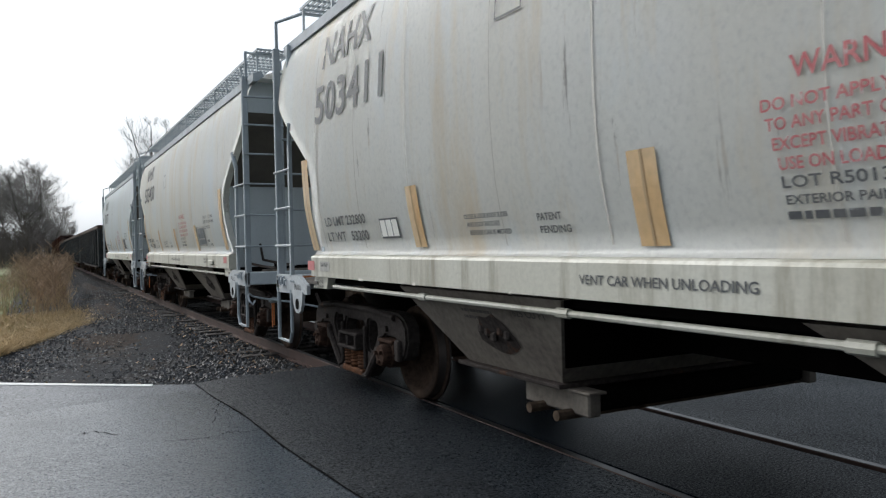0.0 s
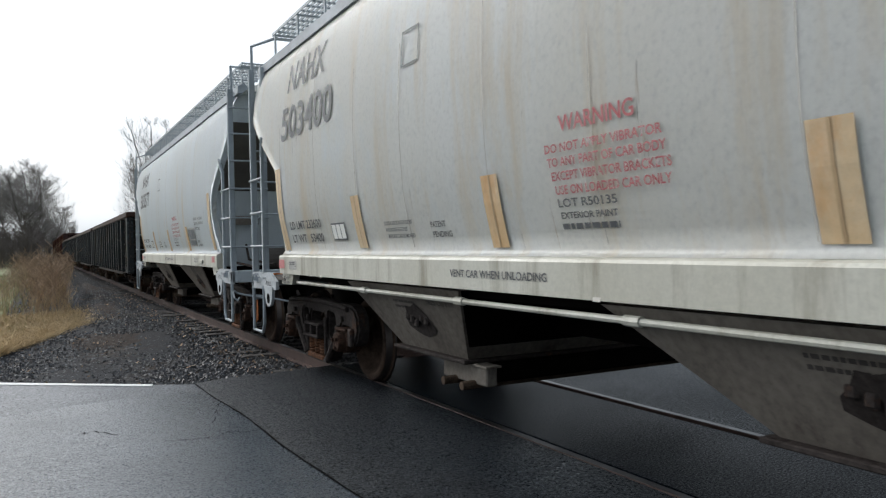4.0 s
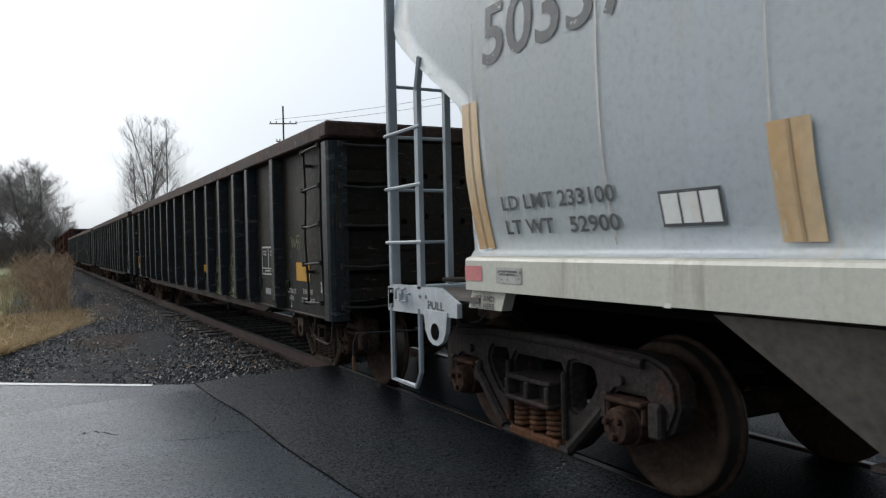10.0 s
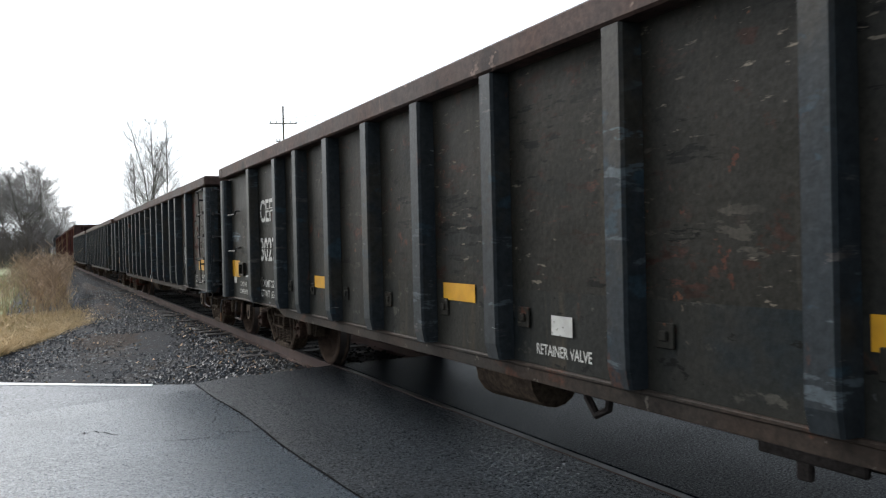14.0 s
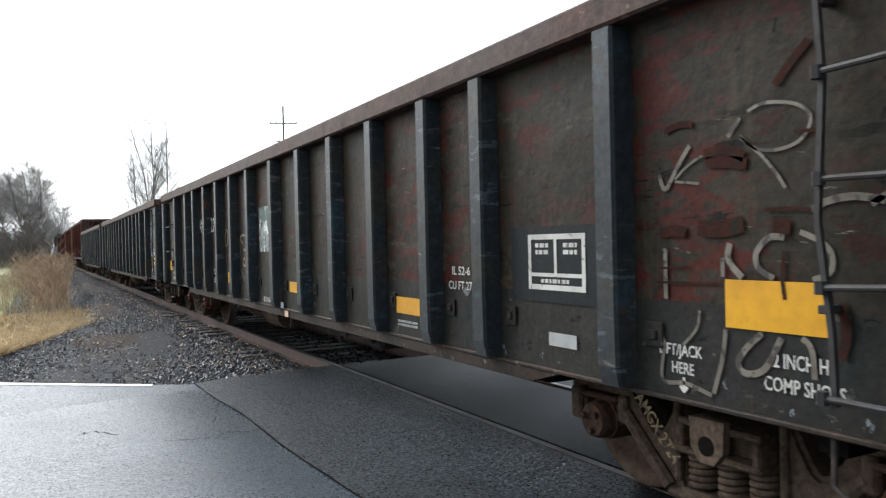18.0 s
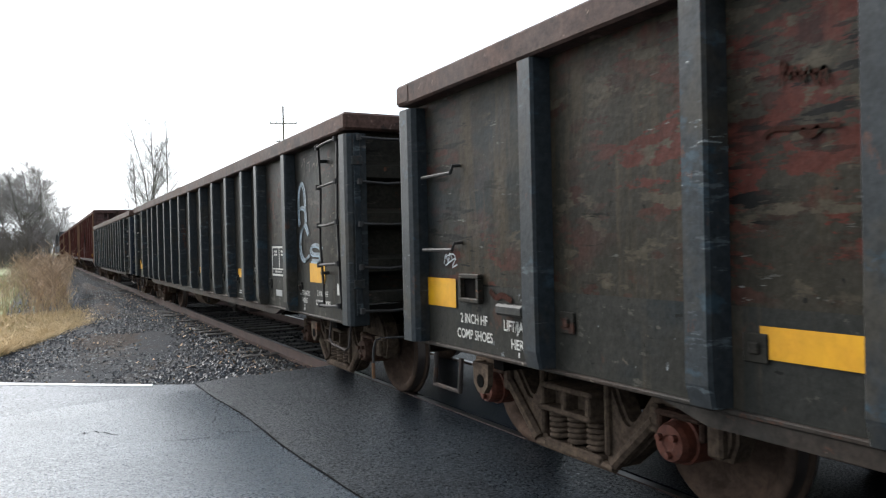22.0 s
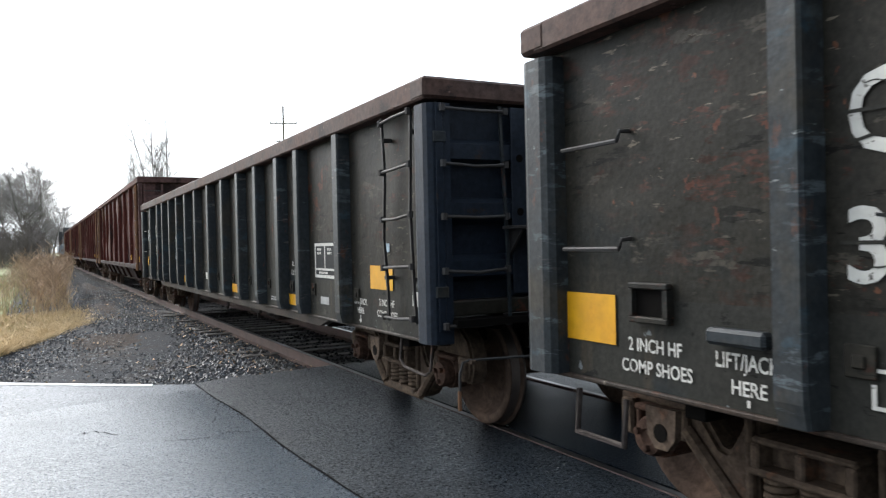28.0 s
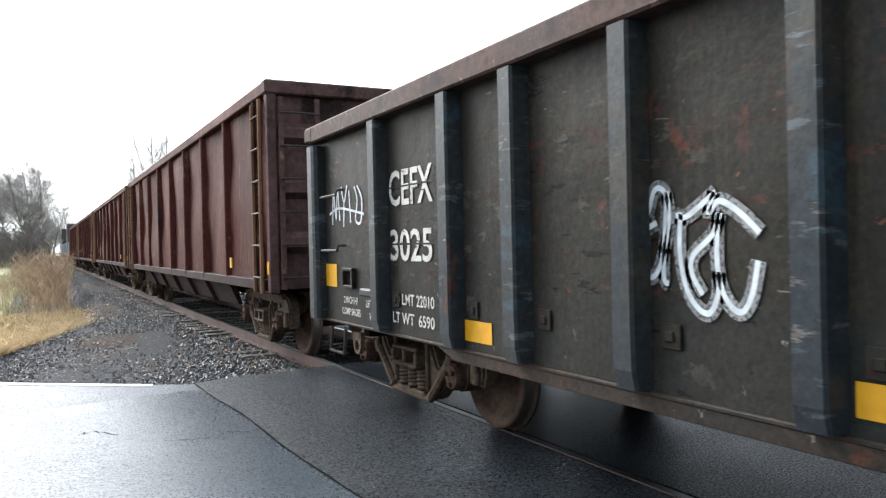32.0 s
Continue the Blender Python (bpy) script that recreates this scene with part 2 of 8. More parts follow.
M["hopper_pale"] = surf("weathered_blue_white_paint", (0.83, 0.885, 0.915), (0.81, 0.84, 0.84), 0.42, scale=0.6, grain=25, streak=0.1, bump=0.03, spec=0.5, patch=(0.76, 0.66, 0.5), patch_at=0.56, patch_scale=2.2, soft=0.3, grit=0.03, grit_scale=30.0, dent=0.1, scrape=(0.62, 0.56, 0.47), scrape_at=0.63, scrape_map=(1.0, 6.0, 0.5), layers=(((0.78, 0.66, 0.49), 0.57, 0.22, (1, 1.8, 0.25), 0.9),))
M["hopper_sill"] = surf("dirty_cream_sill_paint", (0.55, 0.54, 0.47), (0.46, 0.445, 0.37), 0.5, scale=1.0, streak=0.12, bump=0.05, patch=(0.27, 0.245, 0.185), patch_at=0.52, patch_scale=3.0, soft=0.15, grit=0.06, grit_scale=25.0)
M["hopper_end"] = surf("grey_end_paint", (0.52, 0.575, 0.61), (0.43, 0.475, 0.5), 0.5, scale=1.0, streak=0.3, bump=0.08, patch=(0.17, 0.145, 0.125), patch_at=0.6, patch_scale=1.6, soft=0.25, layers=(((0.08, 0.075, 0.07), 0.64, 0.06, (1, 1, 0.25), 2.0),))
M["ladder_grey"] = surf("grey_ladder_paint", (0.33, 0.375, 0.41), (0.26, 0.29, 0.31), 0.5, scale=3)
M["bay_brown"] = surf("dusty_brown_bay_paint", (0.19, 0.168, 0.143), (0.125, 0.108, 0.092), 0.75, scale=1.5, streak=0.5, spec=0.08, grit=0.2, grit_scale=20.0, patch=(0.07, 0.056, 0.046), patch_at=0.57, patch_scale=2.5, soft=0.15)
M["truck_rust"] = surf("rusty_cast_steel", (0.088, 0.063, 0.045), (0.052, 0.038, 0.029), 0.8, scale=4, patch=(0.1, 0.047, 0.027), patch_at=0.62, patch_scale=4, soft=0.12, bump=0.4, spec=0.06, grit=0.4, grit_scale=25.0)
M["cap_rust"] = surf("orange_brown_rust", (0.064, 0.037, 0.027), (0.04, 0.025, 0.019), 0.8, scale=6, bump=0.3, spec=0.06, patch=(0.1, 0.045, 0.026), patch_at=0.58, patch_scale=5, soft=0.1, grit=0.4, grit_scale=25.0)
M["truck_dark"] = surf("grimy_cast_steel", (0.05, 0.0415, 0.038), (0.036, 0.03, 0.0275), 0.75, scale=2.5, bump=0.4, spec=0.08, patch=(0.1, 0.048, 0.028), patch_at=0.58, patch_scale=2.4, soft=0.12, grit=0.35, grit_scale=25.0)
M["seat_rust"] = surf("bright_orange_rust", (0.13, 0.06, 0.032), (0.075, 0.042, 0.029), 0.85, scale=5, bump=0.4, spec=0.05, grit=0.4, grit_scale=25.0)
M["wheel"] = surf("rusty_wheel_steel", (0.085, 0.056, 0.041), (0.045, 0.031, 0.024), 0.75, scale=3, bump=0.2, spec=0.05, grit=0.3, grit_scale=20.0)
M["cap_red"] = surf("red_painted_bearing", (0.12, 0.036, 0.022), (0.075, 0.027, 0.018), 0.6, scale=6, bump=0.3, spec=0.2, patch=(0.045, 0.02, 0.015), patch_at=0.6, patch_scale=5, soft=0.08, grit=0.3, grit_scale=25.0)
M["tread"] = surf("worn_tread", (0.12, 0.1, 0.09), None, 0.4, metal=0.8, scale=8)
# near-black: on underbody parts this colour stands in for their deep shade
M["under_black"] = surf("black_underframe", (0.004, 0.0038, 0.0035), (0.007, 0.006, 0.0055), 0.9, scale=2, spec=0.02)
M["yellow"] = surf("yellow_reflective_sheet", (0.5, 0.255, 0.006), (0.42, 0.2, 0.006), 0.45, scale=5, bump=0.05, grit=0.15, grit_scale=20.0, spec=0.3)
M["orange"] = surf("faded_orange_sheet", (0.63, 0.41, 0.2), (0.66, 0.52, 0.34), 0.5, scale=2.5, streak=0.3, bump=0.05, patch=(0.56, 0.29, 0.11), patch_at=0.55, patch_scale=4, soft=0.2, grit=0.1, grit_scale=20.0)
M["white_paint"] = surf("white_stencil_paint", (0.45, 0.44, 0.405), (0.32, 0.31, 0.285), 0.6, scale=6, bump=0, speck=(0.05, 0.045, 0.038), speck_at=0.62, speck_scale=30.0)
M["grey_paint"] = surf("dark_grey_stencil_paint", (0.07, 0.075, 0.08), (0.12, 0.12, 0.12), 0.6, scale=6, bump=0, speck=(0.4, 0.41, 0.41), speck_at=0.66, speck_scale=18.0)
M["red_paint"] = surf("red_stencil_paint", (0.42, 0.08, 0.09), (0.5, 0.18, 0.18), 0.6, scale=6, bump=0, speck=(0.6, 0.5, 0.48), speck_at=0.63, speck_scale=18.0)
M["orange_dark"] = surf("creased_orange_sheet", (0.52, 0.36, 0.2), None, 0.5, scale=3)
M["grime"] = surf("grey_grime", (0.57, 0.54, 0.48), (0.63, 0.6, 0.54), 0.6, scale=3, streak=0.2)
M["reflect_red"] = surf("pale_red_reflector", (0.6, 0.2, 0.2), (0.5, 0.15, 0.15), 0.4, scale=6)
M["spray_yellow"] = surf("yellow_spray_paint", (0.3, 0.31, 0.1), (0.13, 0.16, 0.075), 0.6, scale=12)
M["spray_white"] = surf("white_spray_paint", (0.5, 0.54, 0.56), (0.3, 0.325, 0.34), 0.6, scale=8)
M["spray_haze"] = surf("thin_white_overspray", (0.17, 0.18, 0.185), (0.07, 0.072, 0.072), 0.7, scale=9, speck=(0.022, 0.02, 0.016), speck_at=0.52, speck_scale=55.0)
M["spray_blue"] = surf("pale_blue_spray_paint", (0.25, 0.34, 0.4), (0.15, 0.2, 0.24), 0.6, scale=8)
M["spray_faint"] = surf("faint_blue_white_spray_paint", (0.24, 0.29, 0.32), (0.1, 0.125, 0.14), 0.6, scale=7, speck=(0.03, 0.03, 0.03), speck_at=0.6, speck_scale=16.0)
M["spray_pale"] = surf("pale_chalk_paint", (0.12, 0.105, 0.08), (0.05, 0.042, 0.031), 0.7, scale=7, speck=(0.022, 0.017, 0.014), speck_at=0.54, speck_scale=14.0)
M["panel_ink"] = surf("faded_blue_black_panel", (0.06, 0.075, 0.09), (0.11, 0.125, 0.135), 0.6, scale=4, bump=0, layers=(((0.25, 0.27, 0.28), 0.6, 0.12, (1, 9.0, 0.3), 3.0),))
M["spray_tan"] = surf("tan_spray_paint", (0.26, 0.19, 0.1), (0.12, 0.085, 0.045), 0.7, scale=8, speck=(0.022, 0.017, 0.014), speck_at=0.58, speck_scale=16.0)
M["rust_flake"] = surf("dark_red_rust_scar", (0.036, 0.0125, 0.0085), (0.022, 0.0105, 0.0078), 0.8, scale=9, bump=0.3, spec=0.05, speck=(0.0178, 0.0152, 0.0112), speck_at=0.58, speck_scale=22.0)
M["tag_metal"] = surf("dull_metal_tag", (0.27, 0.275, 0.27), (0.2, 0.2, 0.195), 0.5, scale=8)
M["peach"] = surf("peach_primer_patch", (0.5, 0.33, 0.22), (0.42, 0.27, 0.18), 0.6, scale=8)
M["tag_orange"] = surf("orange_strap", (0.6, 0.17, 0.03), (0.5, 0.14, 0.03), 0.6, scale=6)
M["stencil_black"] = surf("worn_stencil_black", (0.0062, 0.0078, 0.009), (0.0085, 0.0105, 0.0115), 0.55, scale=3, spec=0.12, patch=(0.018, 0.016, 0.0135), patch_at=0.6, patch_scale=5.0, soft=0.06, grit=0.3, grit_scale=25.0)
M["mural"] = surf("worn_white_green_paint", (0.25, 0.26, 0.255), (0.06, 0.085, 0.075), 0.5, scale=4.0, grain=30, bump=0.15, spec=0.2, patch=(0.022, 0.024, 0.022), patch_at=0.54, patch_scale=3.4, soft=0.04, speck=(0.02, 0.018, 0.015), speck_at=0.64, speck_scale=12.0, grit=0.3, grit_scale=22.0, layers=(((0.022, 0.07, 0.05), 0.54, 0.04, (1, 1.4, 1), 2.2), ((0.5, 0.5, 0.48), 0.58, 0.03, (1, 1.2, 1.6), 3.2), ((0.018, 0.013, 0.01), 0.62, 0.02, (1, 1.2, 3.5), 3.6)))
M["rail"] = surf("rusty_rail_side", (0.078, 0.039, 0.028), (0.052, 0.03, 0.024), 0.75, scale=2, bump=0.2)
# darker than worn steel: the train's shade over the rail is in this colour
M["railhead"] = surf("worn_shaded_rail_head", (0.07, 0.066, 0.064), (0.04, 0.036, 0.034), 0.38, metal=0.8, scale=3)
M["tie"] = surf("weathered_tie_wood", (0.034, 0.028, 0.024), (0.024, 0.02, 0.018), 0.85, scale=3, streak=1, bump=0.4, rand=0.3)
M["ballast"] = surf("dark_crushed_stone", (0.015, 0.017, 0.0205), (0.0205, 0.0205, 0.0215), 0.75, scale=0.9, grain=30, patch=(0.034, 0.025, 0.0185), patch_at=0.55, patch_scale=0.45, soft=0.12, bump=1.0, spec=0.05, speck=(0.11, 0.115, 0.125), speck_at=0.63, speck_scale=14.0, grit=0.6, grit_scale=16.0)
M["stone_pale"] = surf("pale_stone_piece", (0.3, 0.3, 0.3), (0.2, 0.2, 0.2), 0.6, scale=30, rand=0.4)
# stone blackened to stand in for the shade under the train
M["shade_stone"] = surf("shade_black_stone", (0.0085, 0.0085, 0.009), (0.014, 0.013, 0.0125), 0.8, scale=2, grain=30, bump=0.8, spec=0.08, grit=0.5, grit_scale=16.0)
M["dirt"] = surf("damp_brown_dirt", (0.034, 0.0245, 0.0185), (0.024, 0.018, 0.0145), 0.85, scale=1.5, grain=20, bump=0.8, spec=0.05, speck=(0.085, 0.085, 0.088), speck_at=0.64, speck_scale=16.0, grit=0.5, grit_scale=14.0)
M["stone"] = surf("crushed_stone_piece", (0.0185, 0.0225, 0.029), (0.0265, 0.0295, 0.0355), 0.5, scale=6, grain=30, bump=0.2, spec=0.35, patch=(0.042, 0.031, 0.0235), patch_at=0.56, patch_scale=0.6, soft=0.1, island=0.93)
M["asphalt_old"] = surf("wet_old_asphalt", (0.035, 0.044, 0.053), (0.026, 0.0335, 0.041), 0.3, scale=0.5, grain=60, bump=0.16, spec=0.37, patch=(0.047, 0.058, 0.069), patch_at=0.5, patch_scale=0.9, soft=0.22, speck=(0.036, 0.045, 0.055), speck_at=0.72, speck_scale=45.0, grit=0.22, grit_scale=70.0, gloss=0.09, streak=1.0)
M["asphalt_new"] = surf("damp_dark_asphalt", (0.0065, 0.0095, 0.013), (0.0042, 0.0065, 0.0095), 0.42, scale=0.8, grain=60, bump=0.8, spec=0.23, speck=(0.075, 0.1, 0.13), speck_at=0.655, speck_scale=52.0, grit=0.8, grit_scale=48.0, gloss=0.2, layers=(((0.011, 0.0145, 0.0185), 0.5, 0.2, (1, 0.4, 1), 0.7),))
M["asphalt_edge"] = surf("damp_shoulder_asphalt", (0.034, 0.044, 0.058), (0.025, 0.033, 0.044), 0.4, scale=0.9, grain=50, bump=0.6, spec=0.42, speck=(0.1, 0.125, 0.155), speck_at=0.64, speck_scale=40.0, grit=0.6, grit_scale=40.0, gloss=0.1)
# albedo kept near black: the shadow under the train is put into it
M["asphalt_far"] = surf("damp_shade_dark_asphalt", (0.0048, 0.0078, 0.0116), (0.0033, 0.0053, 0.008), 0.48, scale=0.7, grain=70, bump=0.6, spec=0.08, speck=(0.034, 0.05, 0.068), speck_at=0.69, speck_scale=70.0, grit=0.7, grit_scale=70.0, gloss=0.18)
M["line"] = surf("worn_white_road_paint", (0.7, 0.7, 0.68), (0.6, 0.6, 0.58), 0.5, scale=3, bump=0.2)
M["earth"] = surf("winter_field_grass", (0.12, 0.15, 0.045), (0.16, 0.14, 0.06), 0.9, scale=0.15, grain=6, bump=0.5)
M["lawn"] = surf("green_lawn", (0.075, 0.14, 0.02), (0.1, 0.155, 0.032), 0.9, scale=0.3, grain=9, bump=0.5, spec=0.1, patch=(0.13, 0.15, 0.05), patch_at=0.56, patch_scale=0.5, soft=0.2, grit=0.35, grit_scale=4.0)
M["straw"] = surf("dry_straw_grass", (0.55, 0.4, 0.205), (0.42, 0.295, 0.145), 0.85, scale=0.9, bump=0, island=0.35)
M["field_blade"] = surf("pale_green_field_grass", (0.2, 0.21, 0.075), (0.26, 0.22, 0.095), 0.85, scale=0.6, bump=0)
M["weed"] = surf("dry_brown_weed", (0.43, 0.3, 0.195), (0.31, 0.21, 0.135), 0.9, scale=1.2, bump=0, island=0.4)
M["bark"] = surf("grey_brown_bark", (0.13, 0.115, 0.105), (0.09, 0.08, 0.075), 0.9, scale=4, bump=0.5)
M["twig"] = surf("grey_brown_twigs", (0.27, 0.25, 0.243), (0.2, 0.185, 0.18), 0.9, scale=1, bump=0)
M["brush"] = surf("brown_brush_stems", (0.13, 0.112, 0.1), (0.09, 0.078, 0.07), 0.9, scale=0.5, bump=0, island=0.3)
M["pole_wood"] = surf("weathered_pole_wood", (0.15, 0.12, 0.1), (0.11, 0.09, 0.075), 0.85, scale=3, streak=0.1, bump=0.4)
M["siding"] = surf("white_vinyl_siding", (0.72, 0.72, 0.72), (0.66, 0.66, 0.67), 0.6, scale=1, bump=0.05)
M["roof"] = surf("dark_grey_shingles", (0.05, 0.053, 0.06), (0.035, 0.037, 0.042), 0.85, scale=2, grain=20)
M["glass"] = surf("dark_window_glass", (0.05, 0.06, 0.07), (0.04, 0.05, 0.06), 0.08, scale=1, bump=0)
M["slate_door"] = surf("slate_grey_garage_door", (0.11, 0.125, 0.15), (0.09, 0.105, 0.13), 0.6, scale=1)
M["guard"] = surf("yellow_plastic_guard", (0.6, 0.42, 0.02), (0.5, 0.34, 0.02), 0.5, scale=3)
M["loco"] = surf("black_engine_paint", (0.02, 0.021, 0.024), (0.03, 0.03, 0.032), 0.45, scale=1)


# ---- mesh helpers ----
def finish(name, bm, material, smooth=False):
    me = bpy.data.meshes.new(name)
    bm.normal_update()
    bm.to_mesh(me)
    bm.free()
    me.materials.append(M[material] if isinstance(material, str) else material)
    if smooth:
        for p in me.polygons:
            p.use_smooth = True
    return me


def part(name, bm, material, parent=None, label="", smooth=False):
    ob = new(name, finish(name, bm, material, smooth) if isinstance(bm, bmesh.types.BMesh) else bm)
    if parent is not None:
        ob.parent = parent
    if label:
        ob["label"] = label
    return ob


def box(bm, x0, y0, z0, x1, y1, z1, bev=0.0):
    """A box between two corners, its edges rounded by bev."""
    v = [bm.verts.new(p) for p in ((x0, y0, z0), (x1, y0, z0), (x1, y1, z0), (x0, y1, z0), (x0, y0, z1), (x1, y0, z1), (x1, y1, z1), (x0, y1, z1))]
    fs = [bm.faces.new([v[i] for i in q]) for q in ((3, 2, 1, 0), (4, 5, 6, 7), (0, 1, 5, 4), (1, 2, 6, 5), (2, 3, 7, 6), (3, 0, 4, 7))]
    if bev:
        es = list({e for f in fs for e in f.edges})
        bmesh.ops.bevel(bm, geom=es, offset=bev, segments=1, affect="EDGES")
    return bm


def boxes(*items):
    bm = bmesh.new()
    for it in items:
        box(bm, *it)
    return bm


def tube(bm, points, r, seg=8, r_end=None, cap=True):
    """A bar of round section along a line of points."""
    pts = [Vector(p) for p in points]
    rings = []
    n = len(pts)
    for i, p in enumerate(pts):
        d = (pts[min(i + 1, n - 1)] - pts[max(i - 1, 0)]).normalized()
        a = d.orthogonal().normalized() if i == 0 else (prev - d * prev.dot(d)).normalized()
        prev = a
        b = d.cross(a)
        rr = r if r_end is None else r + (r_end - r) * i / max(n - 1, 1)
        rings.append([bm.verts.new(p + (a * math.cos(k * math.tau / seg) + b * math.sin(k * math.tau / seg)) * rr) for k in range(seg)])
    for u, v in zip(rings, rings[1:]):
        for k in range(seg):
            bm.faces.new((u[k], u[(k + 1) % seg], v[(k + 1) % seg], v[k]))
    if cap:
        bm.faces.new(rings[0][::-1])
        bm.faces.new(rings[-1])
    return bm


def prism(bm, outline, axis, a, b):
    """A plate: an outline of (p, q) pairs pushed from a to b along an axis. For x: (y, z); for y: (x, z); for z: (x, y)."""
    def at(p, q, h):
        return {"x": (h, p, q), "y": (p, h, q), "z": (p, q, h)}[axis]
    lo = [bm.verts.new(at(p, q, a)) for p, q in outline]
    hi = [bm.verts.new(at(p, q, b)) for p, q in outline]
    n = len(lo)
    bm.faces.new(lo[::-1])
    bm.faces.new(hi)
    for i in range(n):
        bm.faces.new((lo[i], lo[(i + 1) % n], hi[(i + 1) % n], hi[i]))
    bmesh.ops.recalc_face_normals(bm, faces=bm.faces)
    return bm


def lathe(bm, profile, axis="x", seg=32, centre=(0, 0, 0)):
    """A turned body: profile of (along, radius) about an axis."""
    c = Vector(centre)
    rings = []
    for h, r in profile:
        ring = []
        for k in range(seg):
            a = k * math.tau / seg
            p, q = r * math.cos(a), r * math.sin(a)
            ring.append(bm.verts.new(c + Vector({"x": (h, p, q), "y": (p, h, q), "z": (p, q, h)}[axis])))
        rings.append(ring)
    for u, v in zip(rings, rings[1:]):
        for k in range(seg):
            bm.faces.new((u[k], u[(k + 1) % seg], v[(k + 1) % seg], v[k]))
    bm.faces.new(rings[0][::-1])
    bm.faces.new(rings[-1])
    bmesh.ops.recalc_face_normals(bm, faces=bm.faces)
    return bm


def empty(name):
    return new(name)


# ---- ground, road and track ----
# the joint between the old road and the crossing's newer asphalt, from its far end towards the eye
SEAM = [(1.55, 9.04), (1.56, 8.5), (1.58, 8.0), (1.62, 7.4), (1.645, 6.9), (1.64, 5.85), (1.668, 5.1), (1.71, 4.35), (1.95, -2.0), (2.2, -30.0)]


def seam_x(y):
    for (x0, y0), (x1, y1) in zip(SEAM, SEAM[1:]):
        if y >= y1:
            return x0 + (x1 - x0) * (y - y0) / (y1 - y0)
    return SEAM[-1][0]


def sheet(name, outline, z0, z1, material, label, category, kind="structure"):
    bm = prism(bmesh.new(), outline, "z", z0, z1)
    return tagged(part(name, bm, material), label, category, kind=kind)


def build_ground():
    bm = bmesh.new()
    # one sheet to the horizon, finer and lower near the track bed
    xs = [-1500, -300, -80, -30, -12, -6, -3, -1, 1, 2.6, 6, 9, 14, 25, 40, 80, 300, 1500]
    ys = [-1500, -300, -60, -20, -5, 2, 6, 9, 12, 16, 22, 30, 45, 70, 120, 300, 1500]
    grid = []
    for y in ys:
        row = []
        for x in xs:
            z = -0.32
            if x > 30 and y < 60:
                z = -0.1
            row.append(bm.verts.new((x, y, z)))
        grid.append(row)
    for a, b in zip(grid, grid[1:]):
        for i in range(len(xs) - 1):
            bm.faces.new((a[i], a[i + 1], b[i + 1], b[i]))
    tagged(part("ground", bm, "earth"), "pale green and tan winter grass field", "ground", kind="structure")
    # the road, laid in strips that meet at open joints
    sheet("road", [(-60, -30), *[(x - 0.006, y) for x, y in SEAM[::-1]][:-1], (1.55, 8.68), (1.22, 8.66), (0.65, 8.58), (0.12, 8.48), (-0.4, 8.27), (-60, -3)], -0.3, 0.0, "asphalt_old", "worn grey asphalt road, wet and cracked", "road")
    sheet("road_shoulder", [(-60, -2.99), (-0.4, 8.28), (0.12, 8.49), (0.65, 8.59), (1.22, 8.67), (1.55, 8.69), (1.545, 9.05), (1.15, 9.3), (-0.43, 10.6), (-20, 26)], -0.3, -0.006, "asphalt_edge", "dark damp asphalt strip along the road edge", "road shoulder")
    sheet("crossing_apron", [(2.206, -30), (2.5, -30), (2.5, 9.205), (2.07, 9.2), (1.8, 9.16), *[(x + 0.006, y) for x, y in SEAM][:-1]], -0.3, 0.004, "asphalt_new", "dark fresh asphalt beside the rail at the crossing", "pavement")
    ramp = prism(bmesh.new(), [(2.502, -0.3), (3.268, -0.3), (3.268, RAIL_TOP - 0.002), (2.502, 0.0035)], "y", -30, 9.24)
    tagged(part("crossing_ramp", ramp, "asphalt_new"), "dark fresh asphalt ramp up to the rail", "pavement", kind="structure")
    sheet("crossing_panel", [(3.4, -30), (4.73, -30), (4.73, 9.3), (3.4, 9.25)], -0.3, RAIL_TOP - 0.012, "asphalt_far", "asphalt between the rails at the crossing, darkened as train shade", "pavement")
    sheet("far_apron", [(4.858, -30), (22, -30), (22, 2.0), (9.5, 6.5), (4.858, 9.4)], -0.3, RAIL_TOP - 0.004, "asphalt_far", "wet asphalt road beyond the track, in the train-shade tone", "pavement")
    sheet("edge_line", [(-8.5, 16.55), (-8.4, 16.67), (1.13, 9.3), (1.1, 9.19)], -0.006, 0.002, "line", "white painted edge line on the asphalt", "road marking")
    # ballast shoulder: a bank with a gentle slope
    bm = bmesh.new()
    prof = [(-0.9, -0.30), (0.6, -0.2), (1.8, -0.14), (2.3, -0.11), (2.65, -0.15), (3.3, -0.16), (4.8, -0.15), (5.6, -0.12), (7.2, -0.3)]
    rows = []
    for y in [9.0, 9.4, 10, 12, 15, 20, 30, 50, 90, 160, 300, 600, 1500]:
        rows.append([bm.verts.new((x - (0.02 * min(y - 9, 40) if i == 0 else 0) * 0, y + (max(0, 1.6 - x) * 0.78 if y < 9.5 else 0), z + random.uniform(-0.015, 0.015))) for i, (x, z) in enumerate(prof)])
    for a, b in zip(rows, rows[1:]):
        for i in range(len(prof) - 1):
            bm.faces.new((a[i], a[i + 1], b[i + 1], b[i]))
    tagged(part("ballast_bed", bm, "ballast"), "dark grey crushed-stone track bed with dirt", "ballast", kind="structure")


